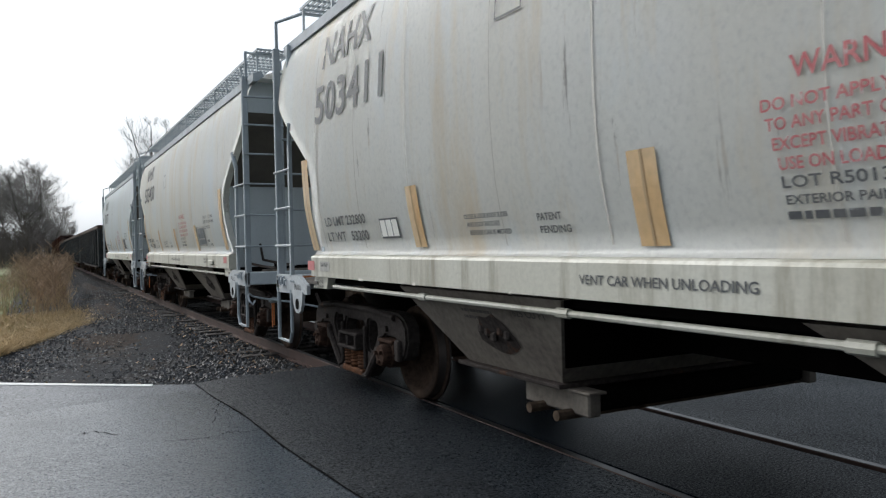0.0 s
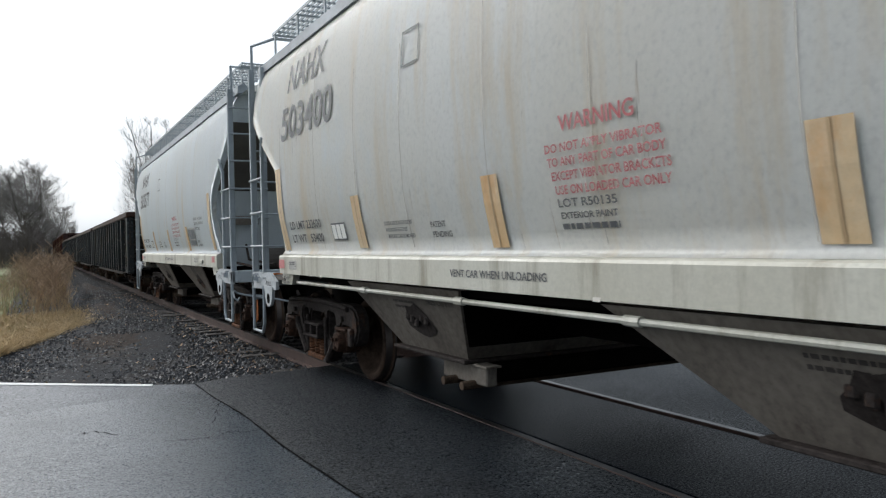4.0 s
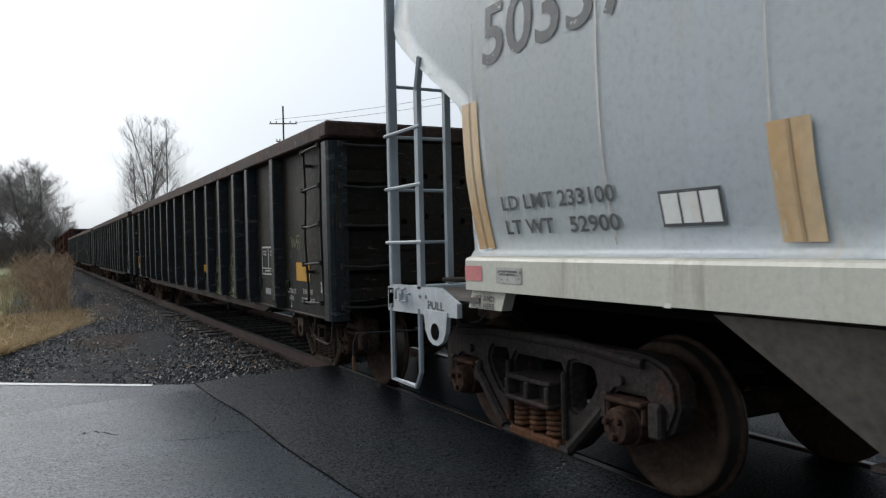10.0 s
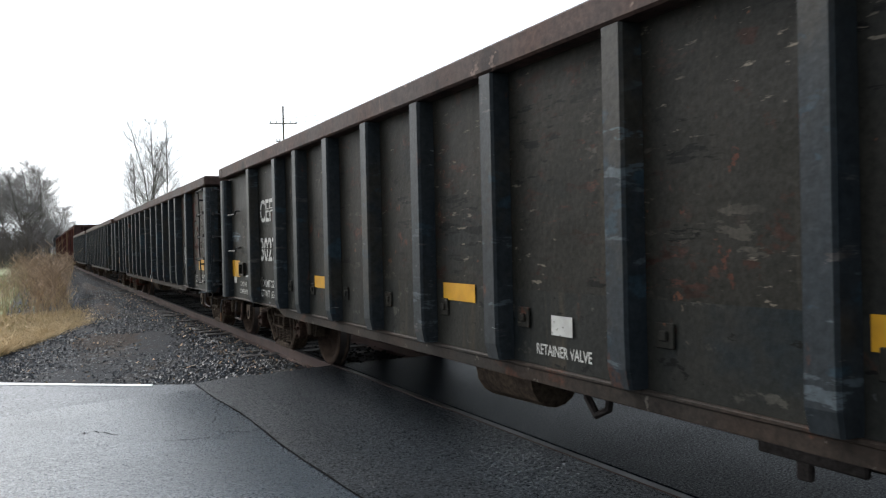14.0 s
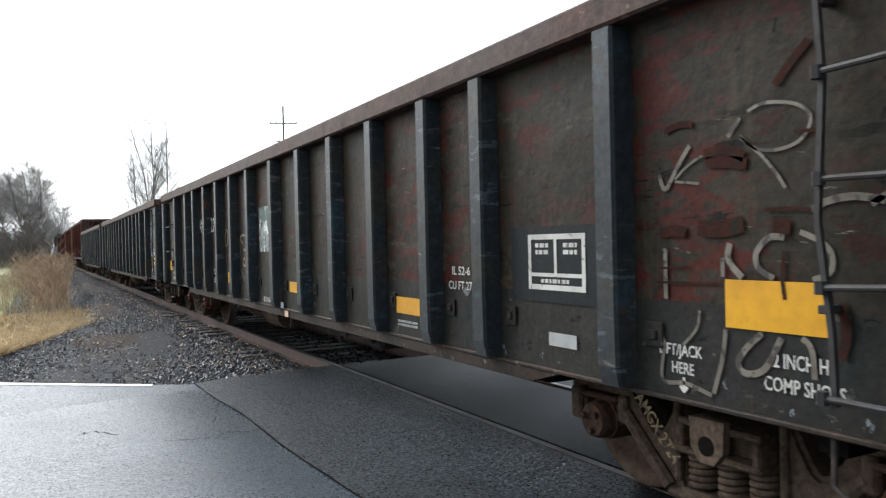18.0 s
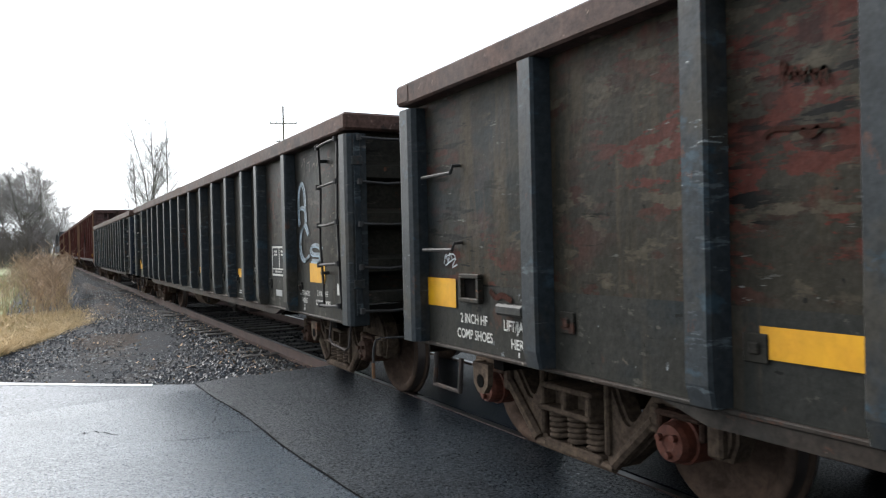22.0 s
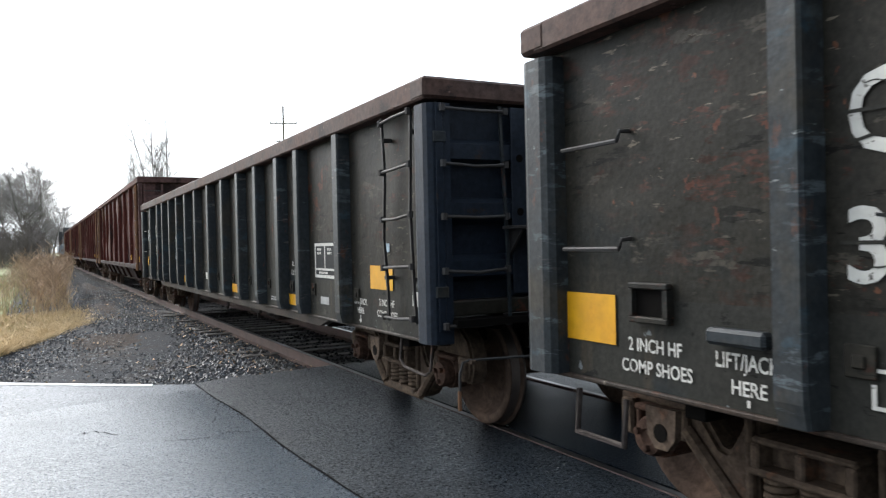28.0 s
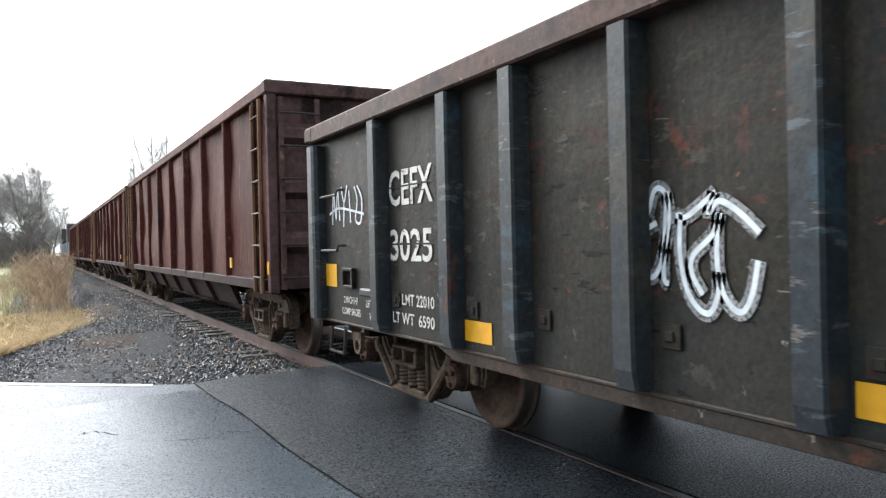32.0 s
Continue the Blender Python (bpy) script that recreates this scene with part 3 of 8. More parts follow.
def build_shade_bed():
    """The near-black strip of stone between the rails, standing in for shade under the train."""
    bm = bmesh.new()
    rows = []
    for k in range(120):
        y = 9.3 + 140 * (k / 119) ** 1.6
        rows.append([bm.verts.new((x, y, -0.142 + 0.012 * noise.noise(Vector((x * 3, y * 2, 0))))) for x in (3.43, 3.7, 4.065, 4.4, 4.7)])
    for a, b in zip(rows, rows[1:]):
        for i in range(4):
            bm.faces.new((a[i], a[i + 1], b[i + 1], b[i]))
    tagged(part("oily_track_bed", bm, "shade_stone"), "stone between the rails, blackened as shade of the train", "ballast", kind="structure")


def build_rails():
    prof = [(p, q + RAIL_TOP) for p, q in ((-0.075, -0.172), (0.075, -0.172), (0.075, -0.16), (0.012, -0.14), (0.012, -0.045), (0.036, -0.035), (0.036, -0.004), (0.03, 0.0), (-0.03, 0.0), (-0.036, -0.004), (-0.036, -0.035), (-0.012, -0.045), (-0.012, -0.14), (-0.075, -0.16))]
    for sx, nm in ((-1, "near"), (1, "far")):
        x = TRACK_X + sx * (GAUGE / 2 + 0.036)
        bm = prism(bmesh.new(), [(x + a, b) for a, b in prof], "y", -40, 700)
        rail = tagged(part("rail", bm, "rail"), "rusty steel rail with a worn, shade-darkened head", "rail", group="rails of the track", kind="structure")
        bm = boxes((x - 0.03, -40, RAIL_TOP, x + 0.03, 700, RAIL_TOP + 0.0015))
        part("rail_head", bm, "railhead", rail, "worn running surface, darkened as train shade")
    bm = box(bmesh.new(), -1.3, -0.11, -0.2, 1.3, 0.11, -0.165, 0.01)
    me = finish("tie", bm, "tie")
    bed = tagged(new("sleeper_row"), "weathered dark wooden ties half buried in stone", "railway ties", kind="structure")
    for i in range(150):
        t = part("tie", me, "tie", bed)
        t.matrix_basis = pose(TRACK_X + random.uniform(-0.08, 0.08), 9.6 + i * 0.55, random.uniform(-0.02, 0.02) + 0.04, 0, 0, random.uniform(-1.5, 1.5))


def stones(name, n, region, material, label, size, seed):
    """Loose stones as one body of many small rocks."""
    rnd = random.Random(seed)
    verts, faces = [], []
    for _ in range(n):
        x, y, z = region(rnd)
        s = size * rnd.uniform(0.5, 1.3)
        b = len(verts)
        q = Euler((rnd.uniform(0, 6), rnd.uniform(0, 6), rnd.uniform(0, 6))).to_matrix()
        for p in ((1, 0, 0), (-1, 0.1, 0), (0, 1, 0.1), (0.1, -1, 0), (0, 0, 0.8), (0, 0.1, -0.8)):
            v = q @ (Vector(p) * s * rnd.uniform(0.6, 1.1))
            verts.append((x + v.x, y + v.y, z + v.z))
        for f in ((0, 2, 4), (2, 1, 4), (1, 3, 4), (3, 0, 4), (2, 0, 5), (1, 2, 5), (3, 1, 5), (0, 3, 5)):
            faces.append([b + k for k in f])
    me = bpy.data.meshes.new(name)
    me.from_pydata(verts, [], faces)
    me.materials.append(M[material])
    return tagged(new(name, me), label, "stones", kind="stuff")


# ---- trucks ----
def wheelset_mesh():
    bm = bmesh.new()
    for s in (-1, 1):
        g = GAUGE / 2
        prof = [(g + 0.1, 0.11), (g + 0.1, 0.13), (g + 0.02, 0.16), (g - 0.01, 0.3), (g + 0.045, 0.36), (g + 0.1, 0.385), (g + 0.1, 0.44), (g + 0.085, 0.452), (g + 0.01, WHEEL_R), (g - 0.003, 0.47), (g - 0.012, 0.483), (g - 0.03, 0.483), (g - 0.035, 0.38), (g - 0.05, 0.2), (g - 0.06, 0.11)]
        lathe(bm, [(s * h, r) for h, r in prof], "x", 40)
    lathe(bm, [(-1.05, 0.07), (-0.8, 0.085), (0.8, 0.085), (1.05, 0.07)], "x", 16)
    me = finish("wheelset", bm, "wheel")
    me.materials.append(M["tread"])
    for p in me.polygons:
        c = p.center
        r = math.hypot(c.y, c.z)
        n = abs(p.normal.x)
        if r > 0.435 and n < 0.5:
            p.material_index = 1
        p.use_smooth = True
    return me


def side_frame_mesh(solid=False):
    """A cast side frame with two window openings and a spring opening, lying in the y-z plane, its rims rounded; the solid kind has smaller windows and closed ends."""
    bm = bmesh.new()
    half = [(0.3, 0.15), (0.42, 0.19), (0.58, 0.32), (0.72, 0.46), (0.765, 0.5), (0.78, 0.6), (1.09, 0.6), (1.1, 0.44), (1.13, 0.4), (1.21, 0.4), (1.25, 0.5), (1.25, 0.64), (1.2, 0.75), (1.1, 0.83), (0.95, 0.87), (0.5, 0.885)]
    if solid:
        half = [(0.3, 0.15), (0.4, 0.2), (0.58, 0.36), (0.7, 0.44), (0.75, 0.47), (0.765, 0.6), (0.8, 0.63), (1.03, 0.63), (1.07, 0.6), (1.09, 0.44), (1.17, 0.425), (1.24, 0.47), (1.295, 0.6), (1.28, 0.74), (1.2, 0.82), (1.08, 0.86), (0.95, 0.87), (0.4, 0.86), (0.2, 0.885)]
    outer = half + [(-p, q) for p, q in half][::-1]
    holes = [[(-0.66, 0.7), (-0.67, 0.66), (-0.6, 0.57), (-0.52, 0.475), (-0.485, 0.465), (-0.46, 0.48), (-0.4, 0.58), (-0.36, 0.67), (-0.375, 0.71), (-0.42, 0.725), (-0.62, 0.725)],
             [(-0.28, 0.22), (0.28, 0.22), (0.3, 0.27), (0.3, 0.66), (0.25, 0.725), (-0.25, 0.725), (-0.3, 0.66), (-0.3, 0.27)]]
    if solid:
        holes[0] = [(-0.56, 0.74), (-0.6, 0.7), (-0.615, 0.64), (-0.56, 0.55), (-0.47, 0.455), (-0.42, 0.44), (-0.37, 0.455), (-0.355, 0.5), (-0.355, 0.69), (-0.37, 0.735), (-0.42, 0.75)]
    holes.append([(-p, q) for p, q in holes[0]][::-1])
    edges = []
    for loop in [outer] + holes:
        vs = [bm.verts.new((0, p, q)) for p, q in loop]
        edges += [bm.edges.new((vs[i], vs[(i + 1) % len(vs)])) for i in range(len(vs))]
    bmesh.ops.triangle_fill(bm, use_beauty=True, use_dissolve=False, edges=edges)
    keep = list(bm.faces)
    ext = bmesh.ops.extrude_face_region(bm, geom=keep)
    bmesh.ops.translate(bm, vec=(0.14, 0, 0), verts=[v for v in ext["geom"] if isinstance(v, bmesh.types.BMVert)])
    bmesh.ops.recalc_face_normals(bm, faces=bm.faces)
    rims = [e for e in bm.edges if len(e.link_faces) == 2 and e.calc_face_angle(0) > 1.2 and all(v.co.x < 0.01 for v in e.verts)]
    bmesh.ops.bevel(bm, geom=rims, offset=0.024, segments=2, affect="EDGES")
    # cast ribs: the top flange, the two struts and the lower bow stand proud
    for a, b, r in (((-1.05, 0.82), (-0.5, 0.86), 0.03), ((-0.5, 0.86), (0.5, 0.86), 0.03), ((0.5, 0.86), (1.05, 0.82), 0.03), ((-0.72, 0.52), (-0.52, 0.33), 0.04), ((0.72, 0.52), (0.52, 0.33), 0.04), ((-0.52, 0.33), (-0.38, 0.2), 0.04), ((0.52, 0.33), (0.38, 0.2), 0.04), ((-0.38, 0.175), (0.38, 0.175), 0.03)):
        tube(bm, [(-0.012, *a), (-0.012, *b)], r, 8)
    for s in (-1, 1):
        box(bm, -0.035, min(s * 0.305, s * 0.345), 0.24, 0.01, max(s * 0.305, s * 0.345), 0.68, 0.012)
        tube(bm, [(-0.03, s * 0.86, 0.7), (0.02, s * 0.86, 0.7)], 0.03, 8)
        # pedestal jaws
        box(bm, -0.045, min(s * 1.1, s * 1.2), 0.42, 0.01, max(s * 1.1, s * 1.2), 0.62, 0.015)
        box(bm, -0.045, min(s * 0.7, s * 0.77), 0.46, 0.01, max(s * 0.7, s * 0.77), 0.62, 0.015)
    return bm


def bolster_end_mesh():
    """The end of the bolster over the springs: a cast box with two open pockets."""
    bm = bmesh.new()
    for y in (-0.26, -0.025, 0.21):
        box(bm, -0.14, y, 0.455, 0.1, y + 0.05, 0.57, 0.01)
    box(bm, -0.15, -0.27, 0.425, 0.1, 0.27, 0.46, 0.012)
    box(bm, -0.13, -0.26, 0.565, 0.1, 0.26, 0.6, 0.012)
    box(bm, -0.04, -0.25, 0.455, 0.1, 0.25, 0.57)
    return bm


def bearing_mesh():
    """A roller bearing seen end on: its body, the end cap, three cap bolts and the locking plate."""
    bm = lathe(bmesh.new(), [(0.14, 0.125), (-0.03, 0.125), (-0.035, 0.112), (-0.09, 0.108), (-0.12, 0.095), (-0.125, 0.045), (-0.118, 0.035)], "x", 24)
    for k in range(3):
        a = 0.4 + k * math.tau / 3
        lathe(bm, [(-0.12, 0.021), (-0.15, 0.02), (-0.152, 0.012)], "x", 6, (0, 0.06 * math.cos(a), 0.06 * math.sin(a)))
    return bm


def spring_mesh():
    """One coil spring, standing on z 0.17."""
    pts = [(0.07 * math.cos(k * math.tau / 10), 0.07 * math.sin(k * math.tau / 10), 0.185 + 0.215 * k / 62) for k in range(63)]
    return tube(bmesh.new(), pts, 0.0175, 6)


TRUCK = {}


def add_truck(car, y, dark=False):
    """A two-axle freight truck under the car at y."""
    key = "truck_dark" if dark else "truck_rust"
    if key not in TRUCK:
        TRUCK[key] = dict(
            wheelset=TRUCK.get("wheelset") or wheelset_mesh(),
            frame=finish("side_frame", side_frame_mesh(dark), key),
            spring=finish("spring", spring_mesh(), "seat_rust" if dark else "truck_rust", True),
            seat=finish("spring_seat", boxes((-0.085, -0.29, 0.16, 0.1, 0.29, 0.225, 0.015), (-0.08, -0.01, 0.22, -0.06, 0.01, 0.26)), "seat_rust" if dark else "truck_rust"),
            bolster_end=finish("bolster_end", bolster_end_mesh(), key),
            adapter=finish("bearing_adapter", boxes((-0.07, -0.16, 0.115, 0.1, 0.16, 0.15, 0.012), (-0.05, -0.165, 0.02, 0.09, -0.13, 0.12, 0.01), (-0.05, 0.13, 0.02, 0.09, 0.165, 0.12, 0.01)), "cap_rust"),
            bolster=finish("truck", boxes((-1.0, -0.21, 0.44, 1.0, 0.21, 0.6, 0.03), (-0.5, -0.3, 0.55, 0.5, 0.3, 0.72, 0.04), (-0.95, -0.75, 0.36, -0.78, -0.6, 0.55, 0.02)), key),
            cap=finish("bearing_cap", bearing_mesh(), "cap_rust", False),
            shoe=finish("brake_shoe", boxes((-0.8, -0.06, 0.3, -0.68, 0.0, 0.62, 0.02), (0.68, -0.06, 0.3, 0.8, 0.0, 0.62, 0.02), (-0.8, -0.02, 0.42, 0.8, 0.05, 0.5, 0.01)), key))
        TRUCK["wheelset"] = TRUCK[key]["wheelset"]
    t = TRUCK[key]
    bol = part("truck", t["bolster"], None, car, "two-axle cast steel truck")
    bol.matrix_basis = pose(0, y, RAIL_TOP)
    for s in (-1, 1):
        ob = part("side_frame", t["frame"], None, bol)
        ob.matrix_basis = pose(-1.1, 0, 0) if s < 0 else pose(1.1, 0, 0, 0, 0, 180)
        for cy in (-0.19, 0.0, 0.19):
            ob = part("spring", t["spring"], None, bol, "rusty coil spring")
            ob.matrix_basis = pose(s * 1.06, cy, 0.05)
        for kind in ("seat", "bolster_end"):
            ob = part("spring_seat" if kind == "seat" else kind, t[kind], None, bol)
            ob.matrix_basis = pose(-1.06, 0, 0) if s < 0 else pose(1.06, 0, 0, 0, 0, 180)
        for ya in (-0.915, 0.915):
            for kind in ("cap", "adapter"):
                ob = part("bearing_cap" if kind == "cap" else "bearing_adapter", t[kind], None, bol)
                ob.matrix_basis = pose(-1.09, ya, WHEEL_R) if s < 0 else pose(1.09, ya, WHEEL_R, 0, 0, 180)
    for ya in (-0.915, 0.915):
        ob = part("wheelset", t["wheelset"], None, bol, "rusty steel wheels on an axle")
        ob.matrix_basis = pose(0, ya, WHEEL_R)
        ob["axle"] = ya
        ob = part("brake_shoe", t["shoe"], None, bol)
        ob.matrix_basis = pose(0, ya + (0.55 if ya < 0 else -0.48), 0)
    return bol


def add_coupler(car, y, out, z=0.86):
    """A knuckle coupler that reaches out of the car's end by about 0.45 m."""
    bm = boxes((-0.09, min(y, y + out * 0.4), z - 0.09, 0.09, max(y, y + out * 0.4), z + 0.09, 0.02))
    y1 = y + out * 0.4
    y2 = y + out * 0.62
    box(bm, -0.16, min(y1, y2), z - 0.13, 0.08, max(y1, y2), z + 0.13, 0.03)
    box(bm, 0.06, min(y1, y2), z - 0.12, 0.17, max(y1, y2) - 0.03, z + 0.12, 0.03)
    c = part("coupler", bm, "truck_rust", car, "rusty knuckle coupler")
    bm = bmesh.new()
    tube(bm, [(-0.35, y, z - 0.02), (-0.36, y + out * 0.25, z - 0.1), (-0.3, y + out * 0.45, z - 0.2), (-0.2, y + out * 0.55, z - 0.22)], 0.022, 6)
    part("air_hose", bm, "under_black", car, "black rubber air hose")


# ---- writing ----
TEXTS = {}


def letters(body, h, width=None):
    """Flat letters as a mesh in the x-y plane, of cap height h, from the built-in font."""
    key = (body, h, width)
    if key not in TEXTS:
        cu = bpy.data.curves.new("writing", "FONT")
        cu.body = body
        cu.size = h / 0.69
        cu.offset = 0.022 * h
        cu.resolution_u = 3
        cu.space_line = 0.95
        ob = new("writing", cu)
        bpy.context.view_layer.update()
        me = bpy.data.meshes.new_from_object(ob.evaluated_get(bpy.context.evaluated_depsgraph_get()))
        bpy.data.objects.remove(ob)
        bpy.data.curves.remove(cu)
        me.name = "writing"
        co = np.empty(len(me.vertices) * 3)
        me.vertices.foreach_get("co", co)
        co = co.reshape(-1, 3)
        if width:
            co[:, 0] *= width / max(co[:, 0].max(), 1e-6)
        TEXTS[key] = (co, [list(p.vertices) for p in me.polygons])
        bpy.data.meshes.remove(me)
    return TEXTS[key]


def decal(car, body, y, z, h, material, surface, width=None, label="", skip=()):
    """Letters on a car's side: they begin at y, run towards the front, and lie 4 mm off the surface x(z)."""
    co, faces = letters(body, h, width)
    pts = [(surface(z + q[1]) - 0.004, y - q[0], z + q[1]) for q in co]
    if skip:
        faces = [f for f in faces if not any(a < sum(pts[k][1] for k in f) / len(f) < b for a, b in skip)]
    groups = [faces]
    if h >= 0.04:
        root = list(range(len(pts)))

        def find(a):
            while root[a] != a:
                root[a] = root[root[a]]
                a = root[a]
            return a
        for f in faces:
            for k in f[1:]:
                root[find(k)] = find(f[0])
        sets = {}
        for f in faces:
            sets.setdefault(find(f[0]), []).append(f)
        groups = list(sets.values())
    for fs in groups:
        used = sorted({k for f in fs for k in f})
        at = {k: i for i, k in enumerate(used)}
        me = bpy.data.meshes.new("letter")
        me.from_pydata([pts[k] for k in used], [], [[at[k] for k in f] for f in fs])
        me.materials.append(M[material])
        part("letter" if h >= 0.04 else "lettering", me, None, car, label)


def plate(car, name, y0, z0, y1, z1, material, surface, label="", rows=4, lift=0.004):
    """A thin painted or stuck-on patch that follows the side's curve."""
    bm = bmesh.new()
    prev = None
    for k in range(rows + 1):
        z = z0 + (z1 - z0) * k / rows
        a = bm.verts.new((surface(z) - lift, y0, z))
        b = bm.verts.new((surface(z) - lift, y1, z))
        if prev:
            bm.faces.new((prev[0], a, b, prev[1]))
        prev = (a, b)
    bmesh.ops.recalc_face_normals(bm, faces=bm.faces)
    return part(name, bm, material, car, label)


def bars(car, y, z, w, h, n, material, surface, label=""):
    """Rows of short bars in place of small print."""
    rnd = random.Random(int(y * 97 + z * 31))
    bm = bmesh.new()
    for k in range(n):
        zz = z - k * h * 1.6
        p = y
        while p > y - w:
            L = rnd.uniform(0.6, 2.2) * h
            q = max(p - L, y - w)
            bm.faces.new([bm.verts.new((surface(c) - 0.004, a, c)) for a, c in ((p, zz), (q, zz), (q, zz + h), (p, zz + h))])
            p = q - 0.45 * h
    return part("small_print", bm, material, car, label)


def stroke(car, pts, w, material, surface, label=""):
    """A spray-painted line of width w through points (y, z)."""
    bm = bmesh.new()
    P = [Vector((a, max(b, 0.84))) if surface is gon_side else Vector((a, b)) for a, b in pts]
    dense = []
    n = len(P)
    for i in range(n - 1):
        p0, p1, p2, p3 = P[max(i - 1, 0)], P[i], P[i + 1], P[min(i + 2, n - 1)]
        for k in range(6):
            f = k / 6
            dense.append(0.5 * ((2 * p1) + (p2 - p0) * f + (2 * p0 - 5 * p1 + 4 * p2 - p3) * f * f + (3 * p1 - p0 - 3 * p2 + p3) * f**3))
    dense.append(P[-1])
    prev = None
    for i, p in enumerate(dense):
        d = dense[min(i + 1, len(dense) - 1)] - dense[max(i - 1, 0)]
        d = d.normalized() if d.length else Vector((1, 0))
        o = Vector((-d.y, d.x)) * w / 2
        a = bm.verts.new((surface(p.y) - 0.005, p.x + o.x, p.y + o.y))
        b = bm.verts.new((surface(p.y) - 0.005, p.x - o.x, p.y - o.y))
        if prev:
            bm.faces.new((prev[0], prev[1], b, a))
        prev = (a, b)
    return part("spray_paint", bm, material, car, label)


def lead_marks(car, lift, lift_w, inch, inch_w, sheet_y, table, ground, tag):
    """Stencils, the yellow sheet and the framed service table near a gondola's leading end."""
    w = "white_paint"
    decal(car, "LIFT/JACK", lift, 1.02, 0.05 + 0.03 * (lift_w - 0.25), w, gon_side, lift_w)
    decal(car, "HERE", lift - 0.075, 0.94, 0.05 + 0.03 * (lift_w - 0.25), w, gon_side, lift_w * 0.52)
    stroke(car, [(lift - 0.15, 0.925), (lift - 0.15, 0.895), (lift - 0.15, 0.865)], 0.016, w, gon_side)
    stroke(car, [(lift - 0.13, 0.885), (lift - 0.15, 0.862), (lift - 0.17, 0.885)], 0.014, w, lambda z: -1.531)
    decal(car, "2 INCH HF", inch, 1.035, 0.055, w, gon_side, inch_w)
    decal(car, "COMP SHOES", inch + 0.045, 0.94, 0.055, w, gon_side, inch_w * 1.32)
    plate(car, "yellow_plate", sheet_y, 1.17, sheet_y - 0.47, 1.37, "yellow", gon_side, "yellow reflective plate")
    plate(car, "data_plate", tag, 0.96, tag - 0.25, 1.035, "tag_metal", gon_side, "white data plate")
    y0, z0, y1, z1 = ground
    plate(car, "stencil_ground", y0, z0, y1, z1, "stencil_black", gon_side, "dark painted patch behind the table", 1, 0.0025)
    a, lo, b, hi = table
    bar = 0.022 if lo < 1.22 else 0.03
    low = lo + 0.075
    mid = (a + b) / 2
    for ya, za, yb, zb in ((a, lo, b, lo + bar), (a, low, b, low + bar * 0.7), (a, hi - bar, b, hi), (a, lo, a - bar, hi), (b + bar, lo, b, hi), (mid + 0.012, low, mid - 0.012, hi)):
        plate(car, "stencil_frame", ya, za, yb, zb, w, gon_side, rows=1, lift=0.005 + 0.001 * (abs(ya - yb) < 0.1))
    bars(car, a - 0.07, hi - 0.075, 0.13, 0.024, 2, w, gon_side)
    bars(car, mid - 0.07, hi - 0.075, 0.12, 0.024, 2, w, gon_side)
    bars(car, a - 0.12, low - 0.035, 0.26, 0.022, 1, w, gon_side)


M["bay_print"] = surf("faded_print", (0.06, 0.05, 0.045), None, 0.8, scale=6)


# ---- gondola ----
GL = 16.82
RIBS = [2.05, 3.27, 4.03, 5.01, 5.98, 6.98, 8.05, 9.2, 10.2, 11.17, 12.15, 13.13, 13.93, 15.16]


def gon_side(z):
    return -1.53


